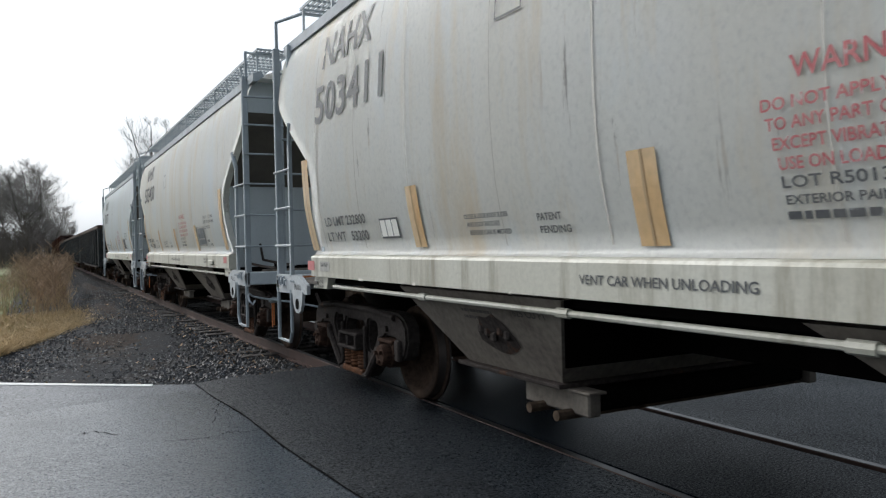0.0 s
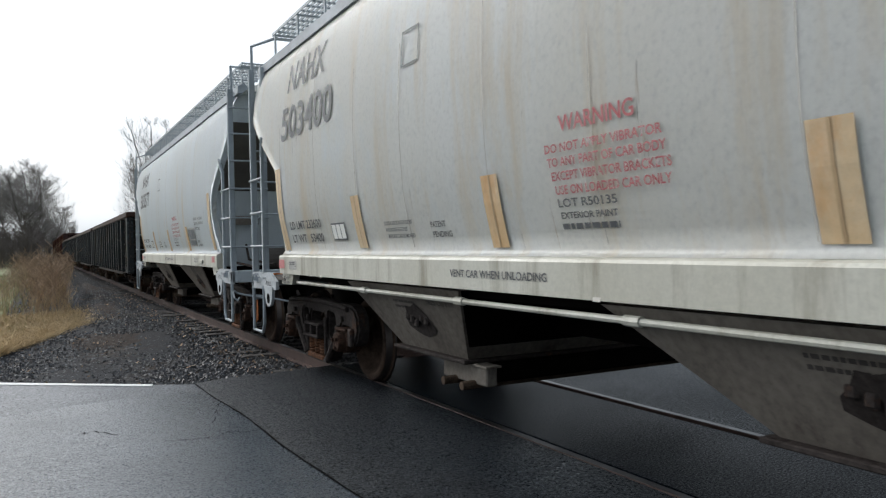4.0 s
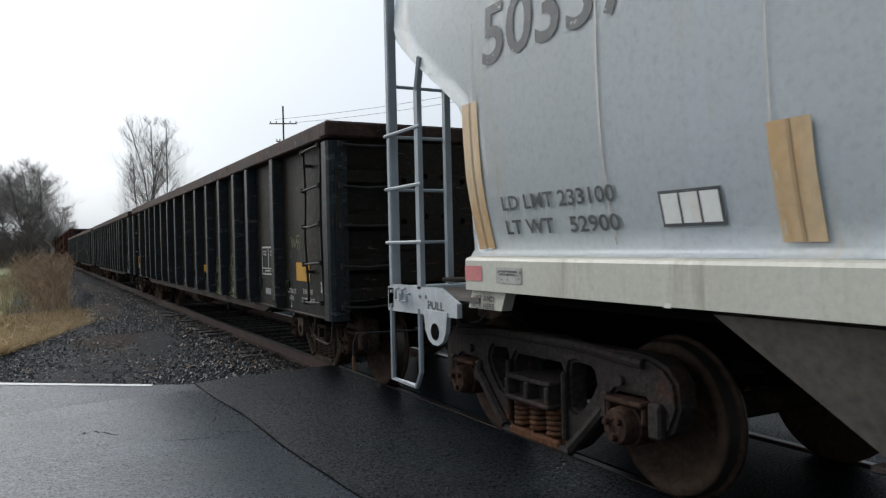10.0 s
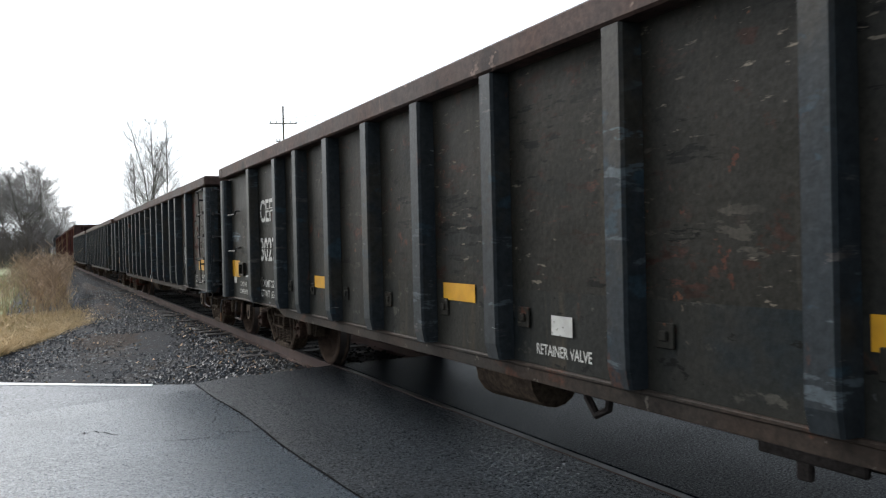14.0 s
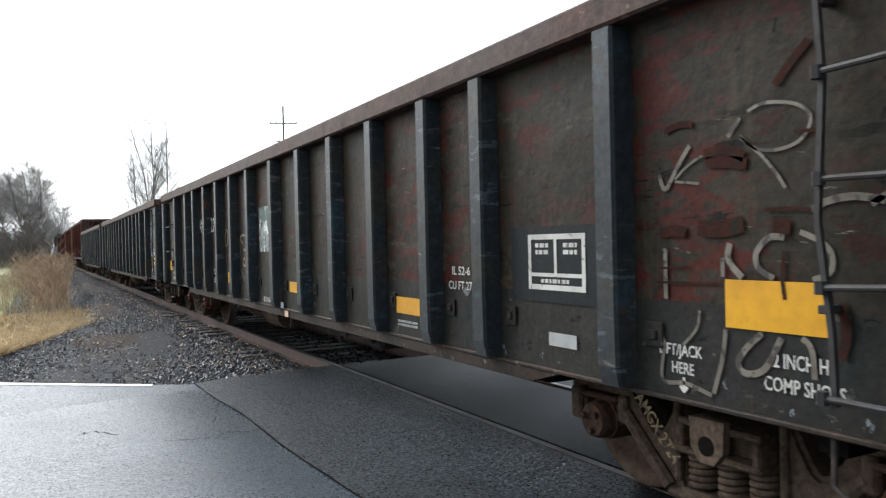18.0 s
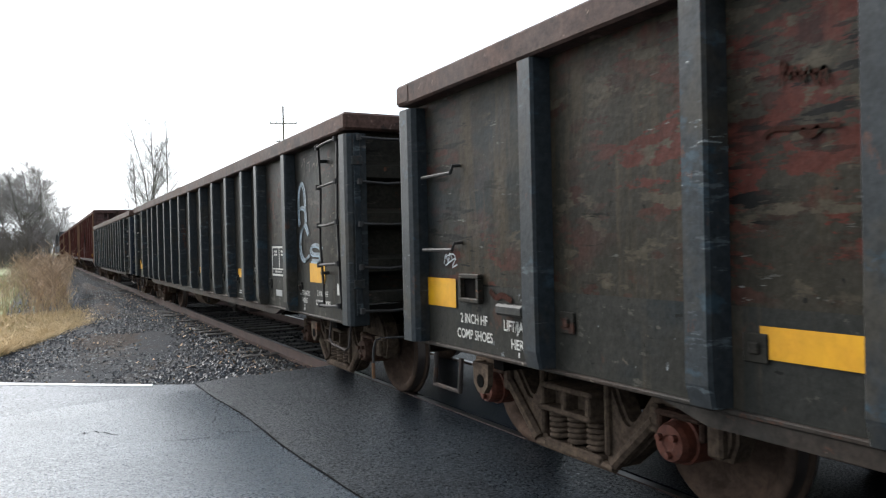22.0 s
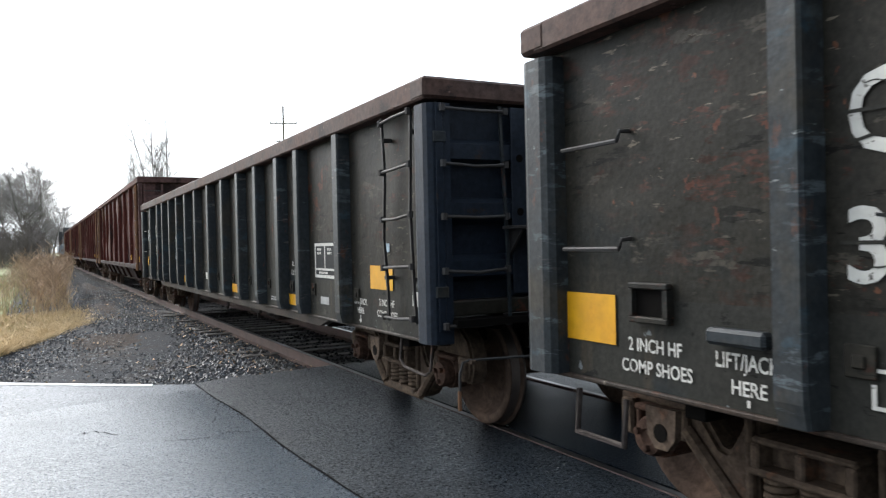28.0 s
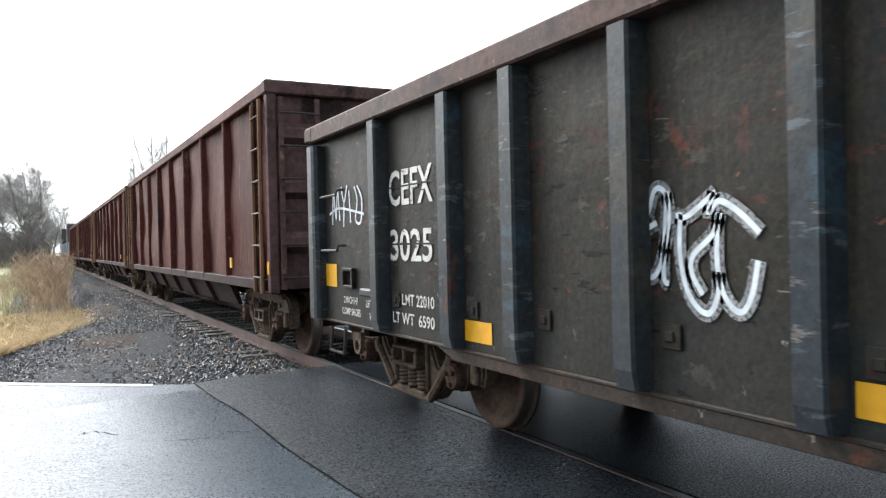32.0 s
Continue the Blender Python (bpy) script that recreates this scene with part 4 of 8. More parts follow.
def build_gondola():
    car = empty("gondola_car")
    # plates
    for s in (-1, 1):
        bm = bmesh.new()
        nx, nz = 64, 8
        g = [[bm.verts.new((s * (1.5285 - (0.003 + 0.0035 * noise.noise(Vector((i * 0.43, k * 0.7, s * 3.1)))) * (0 if k in (0, nz) else 1)), 0.22 + (GL - 0.27) * i / nx, 0.82 + 1.77 * k / nz)) for k in range(nz + 1)] for i in range(nx + 1)]
        for i in range(nx):
            for k in range(nz):
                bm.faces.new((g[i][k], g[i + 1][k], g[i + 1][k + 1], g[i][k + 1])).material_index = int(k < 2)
        inner = [[bm.verts.new((s * 1.49, 0.22 + (GL - 0.27) * i / 8, 0.82 + 1.77 * k)) for k in (0, 1)] for i in range(9)]
        for i in range(8):
            bm.faces.new((inner[i][0], inner[i + 1][0], inner[i + 1][1], inner[i][1]))
        panel = part("side_panel", bm, "steel_black", car, "dented black steel side with rust scrapes", True)
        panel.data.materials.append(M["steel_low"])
        part("top_chord", boxes((min(s * 1.47, s * 1.655), 0.2, 2.57, max(s * 1.47, s * 1.655), GL - 0.1, 2.73, 0.014)), "chord_rust", car, "rust-brown square top rail")
        bm = prism(bmesh.new(), [(2.5, 0.83), (2.85, 0.735), (GL - 2.85, 0.735), (GL - 2.5, 0.83)], "x", min(s * 1.46, s * 1.545), max(s * 1.46, s * 1.545))
        box(bm, min(s * 1.44, s * 1.553), 0.22, 0.808, max(s * 1.44, s * 1.553), GL - 0.05, 0.832, 0.006)
        part("side_sill", bm, "sill_rust", car, "rust-stained black side sill")
    # ribs: hat sections that narrow a little at the foot
    bm = bmesh.new()
    lev = [(2.565, 0.12, 0.06, 0.085), (1.15, 0.12, 0.06, 0.085), (0.93, 0.118, 0.063, 0.088), (0.835, 0.095, 0.06, 0.085)]
    rows = []
    for z, d, a, b in lev:
        rows.append([bm.verts.new(p) for p in ((0, -b, z), (-d * 0.85, -a - 0.012, z), (-d, -a, z), (-d, a, z), (-d * 0.85, a + 0.012, z), (0, b, z))])
    for u, v in zip(rows, rows[1:]):
        for k in range(5):
            bm.faces.new((u[k], u[k + 1], v[k + 1], v[k]))
    bm.faces.new(rows[0])
    bm.faces.new(rows[-1][::-1])
    bmesh.ops.recalc_face_normals(bm, faces=bm.faces)
    rib = finish("rib", bm, "rib_black")
    for y in RIBS:
        part("rib", rib, None, car).matrix_basis = pose(-1.528, y, 0)
        part("rib", rib, None, car).matrix_basis = pose(1.528, y, 0, 0, 0, 180)
    # ends
    for y, out in ((0.1, -1), (GL, 1)):
        yi = y - out * 0.1
        part("end_panel", boxes((-1.5, min(y - out * 0.16, yi), 1.08, 1.5, max(y - out * 0.16, yi), 2.6)), "steel_black", car, "black corrugated steel end")
        for z in (1.36, 1.78, 2.21):
            bm = bmesh.new()
            prism(bm, [(yi, z - 0.1), (yi + out * 0.1, z - 0.055), (yi + out * 0.1, z + 0.055), (yi, z + 0.1)], "x", -1.46, 1.46)
            part("end_rib", bm, "steel_black", car)
        # flat plate over the middle of the ribs, bolted on
        bm = boxes((-0.93, min(y + out * 0.004, y + out * 0.018), 1.16, 0.93, max(y + out * 0.004, y + out * 0.018), 2.55, 0.006))
        plate_end = part("end_plate", bm, "steel_black", car, "flat bolted plate on the car end")
        for z in (2.2, 1.8):
            for x in (-0.86, -0.62, -0.42, -0.2, 0.2, 0.42, 0.62, 0.86):
                part("bolt_hole", lathe(bmesh.new(), [(y + out * 0.019, 0.03), (y + out * 0.022, 0.03)], "y", 10, (x, 0, z + 0.03 * math.sin(x * 9))), "under_black", plate_end)
        part("end_chord", boxes((-1.66, min(y - out * 0.2, y + out * 0.03), 2.575, 1.66, max(y - out * 0.2, y + out * 0.03), 2.73, 0.02)), "chord_rust", car, "heavy rust-brown end rail")
        part("end_sill", boxes((-1.48, min(y - out * 0.15, y + out * 0.03), 1.02, 1.48, max(y - out * 0.15, y + out * 0.03), 1.13, 0.01)), "steel_black", car)
        gear = boxes((-0.42, min(y - out * 0.9, y + out * 0.02), 0.64, 0.42, max(y - out * 0.9, y + out * 0.02), 1.01, 0.02), (-0.32, min(y + out * 0.02, y + out * 0.1), 0.68, 0.32, max(y + out * 0.02, y + out * 0.1), 1.0, 0.02))
        part("striker", gear, "end_brown", car, "rusty brown striker casting round the coupler")
        for x in (-1.05, 1.05):
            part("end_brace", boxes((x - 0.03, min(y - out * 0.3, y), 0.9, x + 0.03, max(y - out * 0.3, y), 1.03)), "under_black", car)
        for s in (-1, 1):
            bm = bmesh.new()
            a0, a1 = y - out * 0.2, y + out * 0.04
            prism(bm, [(s * 1.46, a0), (s * 1.6, a0), (s * 1.635, a0 + out * 0.02), (s * 1.65, a0 + out * 0.06), (s * 1.65, a1 - out * 0.06), (s * 1.635, a1 - out * 0.02), (s * 1.6, a1), (s * 1.46, a1)], "z", 0.83, 2.54)
            part("corner_post", bm, "rib_black", car, "blue-black steel corner post")
    # ladders at the leading corner near side, and the opposite corner
    heights = (2.52, 2.13, 1.755, 1.37, 0.98)
    for y, out, s in ((0.1, -1, -1), (GL, 1, 1)):
        def Y(d):
            return y - out * d

        def rail(points):
            return tube(bmesh.new(), points, 0.015, 4)

        def rung(parent, points):
            bm = tube(bmesh.new(), points, 0.0125, 8)
            for p in (points[0], points[-1]):
                q = Vector(p)
                tube(bm, [q + Vector((0, 0, -0.024)), q + Vector((0, 0, 0.024))], 0.024, 6)
            part("rung", bm, "ladder_worn", parent, "worn round steel rung")
        lad = part("side_ladder", rail([(s * 1.61, Y(0.83), 2.55), (s * 1.6, Y(0.81), 2.1), (s * 1.61, Y(0.83), 1.6), (s * 1.6, Y(0.79), 1.2), (s * 1.6, Y(0.78), 0.94)]), "ladder_worn", car, "bent black steel ladder")
        part("stile", rail([(s * 1.61, Y(0.29), 2.54), (s * 1.61, Y(0.33), 1.8), (s * 1.61, Y(0.29), 1.2), (s * 1.6, Y(0.28), 0.95)]), "ladder_worn", lad)
        for z in (2.38, 1.28):
            part("bracket", boxes((min(s * 1.53, s * 1.61), min(Y(0.8), Y(0.84)), z - 0.016, max(s * 1.53, s * 1.61), max(Y(0.8), Y(0.84)), z + 0.016, 0.004)), "ladder_worn", lad)
            part("bracket", boxes((min(s * 1.53, s * 1.61), min(Y(0.285), Y(0.325)), z - 0.016, max(s * 1.53, s * 1.61), max(Y(0.285), Y(0.325)), z + 0.016, 0.004)), "ladder_worn", lad)
        for k, z in enumerate(heights):
            rung(lad, [(s * 1.63, Y(0.29), z + 0.01), (s * 1.645, Y(0.55), z - 0.008 * (k % 3)), (s * 1.63, Y(0.81), z - 0.01)])
        lad = part("end_ladder", boxes((min(s * 1.52, s * 1.58), min(y + out * 0.03, y + out * 0.05), 0.92, max(s * 1.52, s * 1.58), max(y + out * 0.03, y + out * 0.05), 2.54, 0.004)), "rib_black", car, "black steel ladder on the car end")
        part("stile", rail([(s * 1.05, y + out * 0.05, 2.54), (s * 1.03, y + out * 0.06, 2.0), (s * 1.0, y + out * 0.05, 1.5), (s * 0.99, y + out * 0.05, 0.93)]), "rib_black", lad)
        for z in (2.3, 1.2):
            part("bracket", boxes((min(s * 1.5, s * 1.6), min(y, y + out * 0.055), z - 0.04, max(s * 1.5, s * 1.6), max(y, y + out * 0.055), z + 0.04, 0.006)), "rib_black", lad)
        for k, z in enumerate(heights):
            rung(lad, [(s * 1.54, y + out * 0.08, z - 0.02), (s * 1.28, y + out * 0.1, z - 0.03 - 0.008 * (k % 2)), (s * 1.02, y + out * 0.08, z - 0.02)])
    # grab irons at the trailing corner
    for y, out, s in ((GL, 1, -1), (0.0, -1, 1)):
        for z in (2.02, 1.5):
            bm = tube(bmesh.new(), [(s * 1.53, y - out * 0.27, z + 0.01), (s * 1.6, y - out * 0.27, z), (s * 1.6, y - out * 0.7, z), (s * 1.59, y - out * 0.71, z + 0.045), (s * 1.53, y - out * 0.71, z + 0.05)], 0.012, 6)
            part("grab_iron", bm, "ladder_worn", car, "worn steel grab iron")
        bm = tube(bmesh.new(), [(s * 1.5, y - out * 0.25, 0.75), (s * 1.52, y - out * 0.25, 0.52), (s * 1.52, y - out * 0.62, 0.52), (s * 1.5, y - out * 0.62, 0.75)], 0.018, 6)
        part("stirrup_step", bm, "truck_dark", car, "rusty stirrup step")
    bm = tube(bmesh.new(), [(-1.5, 0.42, 0.82), (-1.52, 0.43, 0.6), (-1.53, 0.5, 0.56), (-1.53, 0.86, 0.58), (-1.53, 0.94, 0.63), (-1.5, 0.96, 0.82)], 0.012, 6)
    part("stirrup_step", bm, "truck_dark", car, "rusty stirrup step")
    # cut lever across the leading end
    bm = tube(bmesh.new(), [(-1.46, 0.0, 0.44), (-1.46, -0.01, 0.62), (-1.44, -0.02, 0.7), (-1.4, -0.03, 0.715), (-1.1, -0.05, 0.71), (-0.5, -0.1, 0.7), (-0.2, -0.2, 0.76), (-0.12, -0.25, 0.84)], 0.011, 6)
    lever = part("cut_lever", bm, "ladder_worn", car, "bent steel uncoupling lever")
    part("handle", tube(bmesh.new(), [(-1.46, 0.0, 0.36), (-1.461, 0.0, 0.42), (-1.461, 0.0, 0.5)], 0.015, 6), "rust_pale", lever, "pale worn lever handle")
    for x in (-1.38, -0.75):
        part("lever_bracket", boxes((x - 0.02, -0.07, 0.69, x + 0.02, 0.1, 0.72, 0.004)), "truck_rust", lever)
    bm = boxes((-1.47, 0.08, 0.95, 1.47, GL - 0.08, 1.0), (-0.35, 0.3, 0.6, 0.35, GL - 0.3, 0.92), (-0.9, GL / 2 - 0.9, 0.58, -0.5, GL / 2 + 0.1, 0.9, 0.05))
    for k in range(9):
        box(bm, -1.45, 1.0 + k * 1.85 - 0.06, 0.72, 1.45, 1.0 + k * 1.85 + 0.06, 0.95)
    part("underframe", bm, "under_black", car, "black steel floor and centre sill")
    bm = lathe(bmesh.new(), [(9.4, 0.02), (9.42, 0.2), (10.1, 0.22), (10.15, 0.02)], "y", 16, (-1.0, 0, 0.62))
    part("brake_cylinder", bm, "truck_rust", car, "rusty brake cylinder")
    # brake levers, rods and a slack hose under the middle of the car
    bm = boxes((-1.05, 7.2, 0.52, -1.01, 7.75, 0.6, 0.01), (-1.0, 7.5, 0.42, -0.96, 7.58, 0.8, 0.01))
    part("brake_lever", bm, "truck_dark", car, "grimy brake lever")
    part("slack_adjuster", tube(bmesh.new(), [(-0.9, 5.2, 0.56), (-0.9, 6.9, 0.56), (-0.95, 7.5, 0.56)], 0.035, 8), "truck_dark", car, "grimy rod under the floor")
    part("brake_hanger", tube(bmesh.new(), [(-1.2, 8.6, 0.8), (-1.22, 8.62, 0.58), (-1.2, 8.75, 0.52), (-1.15, 8.9, 0.6), (-1.1, 8.95, 0.78)], 0.025, 6), "truck_dark", car, "bent steel hanger")
    part("valve_box", boxes((-1.1, 6.1, 0.5, -0.75, 6.5, 0.76, 0.05), (-1.16, 6.2, 0.56, -1.09, 6.38, 0.7, 0.02)), "truck_dark", car, "grimy brake valve")
    for y in (1.6, 16.0):
        bm = prism(bmesh.new(), [(y - 0.1, 0.74), (y - 0.09, 0.6), (y - 0.04, 0.54), (y + 0.04, 0.54), (y + 0.09, 0.6), (y + 0.1, 0.74)], "x", -1.47, -1.43)
        lug = part("lifting_lug", bm, "truck_rust", car, "rusty lug plate with a hole")
        part("lug_hole", lathe(bmesh.new(), [(-1.471, 0.045), (-1.474, 0.045)], "x", 12, (0, y, 0.62)), "under_black", lug)
    bm = tube(bmesh.new(), [(-1.15, 3.4, 0.68), (-1.15, 8.2, 0.62), (-1.1, 9.3, 0.6)], 0.014, 6)
    part("brake_rod", bm, "under_black", car)
    # tie-down lugs on the ribs' feet
    lug = finish("lug", boxes((-1.542, -0.06, 1.04, -1.53, 0.06, 1.16, 0.005), (-1.555, -0.025, 1.075, -1.541, 0.025, 1.125, 0.006)), "steel_black")
    for y in RIBS:
        part("lug", lug, None, car).matrix_basis = pose(0, y - 0.21, 0)
    add_truck(car, 1.8)
    add_truck(car, GL - 1.36)
    add_coupler(car, 0.05, -1)
    add_coupler(car, GL - 0.05, 1)
    # lettering that all four cars carry
    w = "white_paint"
    plate(car, "data_plate", 0.68, 1.07, 0.53, 1.18, w, gon_side, "small white plate")
    decal(car, "2 INCH HF", 16.14, 1.01, 0.062, w, gon_side, 0.35)
    decal(car, "COMP SHOES", 16.19, 0.905, 0.062, w, gon_side, 0.46)
    decal(car, "LIFT/JACK", 15.6, 1.0, 0.065, w, gon_side, 0.32)
    decal(car, "HERE", 15.52, 0.895, 0.06, w, gon_side, 0.18)
    stroke(car, [(15.43, 0.88), (15.43, 0.865), (15.43, 0.85)], 0.016, w, gon_side)
    decal(car, "IL 52-6", 3.8, 1.33, 0.055, w, gon_side, 0.25)
    decal(car, "CU FT 2743", 3.85, 1.23, 0.055, w, gon_side, 0.4)
    bars(car, 4.72, 0.93, 0.36, 0.018, 2, "tag_metal", gon_side)
    bracket = part("jack_bracket", boxes((-1.57, 15.84, 1.15, -1.53, 16.1, 1.18, 0.006), (-1.57, 15.84, 1.31, -1.53, 16.1, 1.34, 0.006), (-1.57, 15.84, 1.181, -1.53, 15.87, 1.309), (-1.57, 16.07, 1.181, -1.53, 16.1, 1.309)), "steel_black", car, "black steel pocket bracket")
    part("pocket", boxes((-1.54, 15.872, 1.182, -1.532, 16.068, 1.308)), "under_black", bracket)
    part("tow_lug", boxes((-1.6, 15.3, 1.1, -1.53, 15.6, 1.17, 0.015)), "rib_black", car)
    return car


M["sill_rust"] = surf("rust_stained_sill_paint", (0.02, 0.0175, 0.015), (0.032, 0.022, 0.0165), 0.6, scale=1.2, streak=1.5, spec=0.1, patch=(0.06, 0.026, 0.016), patch_at=0.6, patch_scale=3.0, soft=0.06, speck=(0.1, 0.085, 0.07), speck_at=0.66, speck_scale=12.0, grit=0.35, grit_scale=25.0)
M["ladder_worn"] = surf("worn_ladder_steel", (0.036, 0.036, 0.037), (0.028, 0.0235, 0.021), 0.55, scale=6, spec=0.15)


# ---- covered hopper ----
# local y runs from the leading ladder to the trailing one
HL = 12.7
HF = 0.1
PROFILE = [(1.2, -1.47), (1.45, -1.47), (1.46, -1.385), (1.55, -1.405), (1.65, -1.43), (1.8, -1.463), (2.0, -1.494), (2.3, -1.512), (2.6, -1.518), (2.9, -1.51), (3.2, -1.488), (3.5, -1.45), (3.75, -1.39), (3.87, -1.335)]


def hop_side(z):
    for (z0, x0), (z1, x1) in zip(PROFILE, PROFILE[1:]):
        if z <= z1:
            return x0 + (x1 - x0) * (z - z0) / (z1 - z0)
    return PROFILE[-1][1]


def hop_edge(z):
    """How far from the car's end the side sheet is cut, by height."""
    pts = [(1.2, 1.26), (1.5, 1.26), (1.75, 1.33), (2.1, 1.41), (2.3, 1.4), (2.48, 1.28), (2.65, 1.03), (2.9, 0.63), (3.15, 0.27), (3.3, 0.17), (3.9, 0.08)]
    for (z0, x0), (z1, x1) in zip(pts, pts[1:]):
        if z <= z1:
            return x0 + (x1 - x0) * (z - z0) / (z1 - z0)
    return pts[-1][1]


def build_hopper():
    car = empty("covered_hopper_car")
    zs = [1.455, 1.5, 1.6, 1.75, 1.9, 2.1, 2.2, 2.3, 2.4, 2.48, 2.57, 2.65, 2.8, 2.95, 3.06, 3.17, 3.3, 3.5, 3.65, 3.75, 3.87]
    for s in (-1, 1):
        bm = bmesh.new()
        n = 44
        rows = []
        for z in zs:
            e = hop_edge(z)
            rows.append([bm.verts.new((-s * (hop_side(z) + 0.004 + 0.004 * noise.noise(Vector((i * 0.6, z * 1.5, s))) + (0.004 if i % 11 == 0 else 0)), HF + e + (HL - HF - 2 * e) * i / n, z)) for i in range(n + 1)])
        for u, v in zip(rows, rows[1:]):
            for i in range(n):
                bm.faces.new((u[i], u[i + 1], v[i + 1], v[i]))
        geo = bmesh.ops.solidify(bm, geom=bm.faces[:], thickness=0.03 * s)
        part("side_sheet", bm, "hopper_white", car, "off-white steel side, streaked and stained", True)
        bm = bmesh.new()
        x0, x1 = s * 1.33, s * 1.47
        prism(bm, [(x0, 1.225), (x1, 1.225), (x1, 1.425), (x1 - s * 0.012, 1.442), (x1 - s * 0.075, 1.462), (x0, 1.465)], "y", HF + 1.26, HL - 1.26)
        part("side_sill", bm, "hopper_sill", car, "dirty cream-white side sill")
        # the cut edges of the side are turned inwards as a flange
        for at, way_in in ((HF, 1), (HL, -1)):
            bm = bmesh.new()
            prev = None
            for z in zs[:-4]:
                y = at + way_in * (hop_edge(z) + 0.004)
                x = -s * hop_side(z)
                a, b = bm.verts.new((x, y, z)), bm.verts.new((x - s * 0.1, y + way_in * 0.03, z))
                if prev:
                    bm.faces.new((prev[0], a, b, prev[1]))
                prev = (a, b)
            bmesh.ops.solidify(bm, geom=bm.faces[:], thickness=0.012)
            part("edge_flange", bm, "hopper_white", car, "off-white turned edge of the side", True)
            # sloped gusset under the sill's end
            bm = prism(bmesh.new(), [(at + way_in * 1.3, 1.225), (at + way_in * 1.72, 1.225), (at + way_in * 1.66, 1.1), (at + way_in * 1.24, 1.1)], "x", min(s * 1.36, s * 1.44), max(s * 1.36, s * 1.44))
            part("sill_gusset", bm, "hopper_sill", car, "dirty cream gusset plate under the sill")
        bm = bmesh.new()
        prism(bm, [(s * 1.3, 3.87), (s * 1.36, 3.87), (s * 1.36, 3.98), (s * 1.25, 4.02), (s * 1.2, 3.95)], "y", 0.05, HL - 0.05)
        part("eave", bm, "ladder_grey", car, "grey eave angle")
        bm = bmesh.new()
        tube(bm, [(s * 1.41, 1.9, 1.13), (s * 1.41, 10.9, 1.13)], 0.02, 8)
        for yk in (3.4, 5.2, 7.0, 8.8):
            tube(bm, [(s * 1.41, yk, 1.13), (s * 1.41, yk + 0.12, 1.13)], 0.03, 8)
        part("air_line", bm, "hopper_sill", car, "cream-painted pipe under the sill")
    # roof
    bm = bmesh.new()
    arc = [(-1.3, 3.93), (-1.0, 4.05), (-0.5, 4.15), (0, 4.18), (0.5, 4.15), (1.0, 4.05), (1.3, 3.93), (0, 3.9)]
    prism(bm, arc, "y", 0.08, HL - 0.08)
    part("roof", bm, "hopper_white", car)
    # running boards of open grating along both sides of the roof
    for s in (-1, 1):
        bm = bmesh.new()
        a, b = s * 0.72, s * 1.22
        for k in range(9):
            x = a + (b - a) * k / 8
            box(bm, x - 0.008, 0.3, 4.37, x + 0.008, HL - 0.3, 4.405)
        n = 60
        for k in range(n + 1):
            y = 0.3 + (HL - 0.6) * k / n
            box(bm, min(a, b), y - 0.006, 4.375, max(a, b), y + 0.006, 4.4)
        board = part("running_board", bm, "ladder_grey", car, "grey open-grating roof walkway")
        post = finish("support", boxes((-0.01, -0.02, 3.98, 0.01, 0.02, 4.39), (-0.5 if s > 0 else 0, -0.02, 4.35, 0 if s > 0 else 0.5, 0.02, 4.375)), "ladder_grey")
        for k in range(13):
            part("support", post, None, board).matrix_basis = pose(s * 1.21, 0.4 + (HL - 0.8) * k / 12, 0)
    for y, out in ((HF, -1), (HL, 1)):
        def Y(d):
            return y - out * d

        def span(a, b):
            return min(Y(a), Y(b)), max(Y(a), Y(b))
        # vertical end sheet and the slope sheet above it
        bm = bmesh.new()
        prism(bm, [(Y(1.42), 1.15), (Y(1.42), 2.56), (Y(0.26), 3.48), (Y(0.26), 3.95), (Y(0.32), 3.95), (Y(0.32), 3.52), (Y(1.5), 2.6), (Y(1.5), 1.15)], "x", -1.4, 1.4)
        part("end_sheet", bm, "hopper_end", car, "grey end bulkhead with a sloped hood")
        # dark brown sheet over the underside of the sloped hood
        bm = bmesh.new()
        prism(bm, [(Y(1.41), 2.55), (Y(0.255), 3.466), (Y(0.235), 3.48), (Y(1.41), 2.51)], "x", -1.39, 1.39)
        part("slope_sheet", bm, "bay_dark", car, "dark brown slope sheet of the car end")
        # air reservoir, pipes and hoses on the platform
        if out < 0:
            bm = lathe(bmesh.new(), [(-0.75, 0.02), (-0.72, 0.17), (0.15, 0.17), (0.18, 0.02)], "x", 16, (0, Y(1.05), 1.36))
            part("air_reservoir", bm, "bay_dark", car, "dusty brown air reservoir")
            part("relay_valve", boxes((0.4, min(Y(1.2), Y(0.9)), 1.2, 0.75, max(Y(1.2), Y(0.9)), 1.62, 0.05)), "bay_dark", car, "dusty brake control valve")
        else:
            bm = lathe(bmesh.new(), [(Y(1.3), 0.02), (Y(1.28), 0.15), (Y(0.8), 0.15), (Y(0.78), 0.05), (Y(0.5), 0.03)], "y", 16, (-0.55, 0, 1.36))
            part("brake_cylinder", bm, "bay_brown", car, "dusty brown brake cylinder")
            # brake control valve: a pipe bracket between two bolted portions, with cocks and a release rod
            vy = Y(0.55)
            valve = part("control_valve", boxes((-1.14, vy - 0.13, 1.17, -0.86, vy + 0.13, 1.44, 0.03), (-1.12, vy - 0.1, 1.43, -0.92, vy + 0.1, 1.48, 0.02)), "valve_grey", car, "pale grey cast brake control valve")
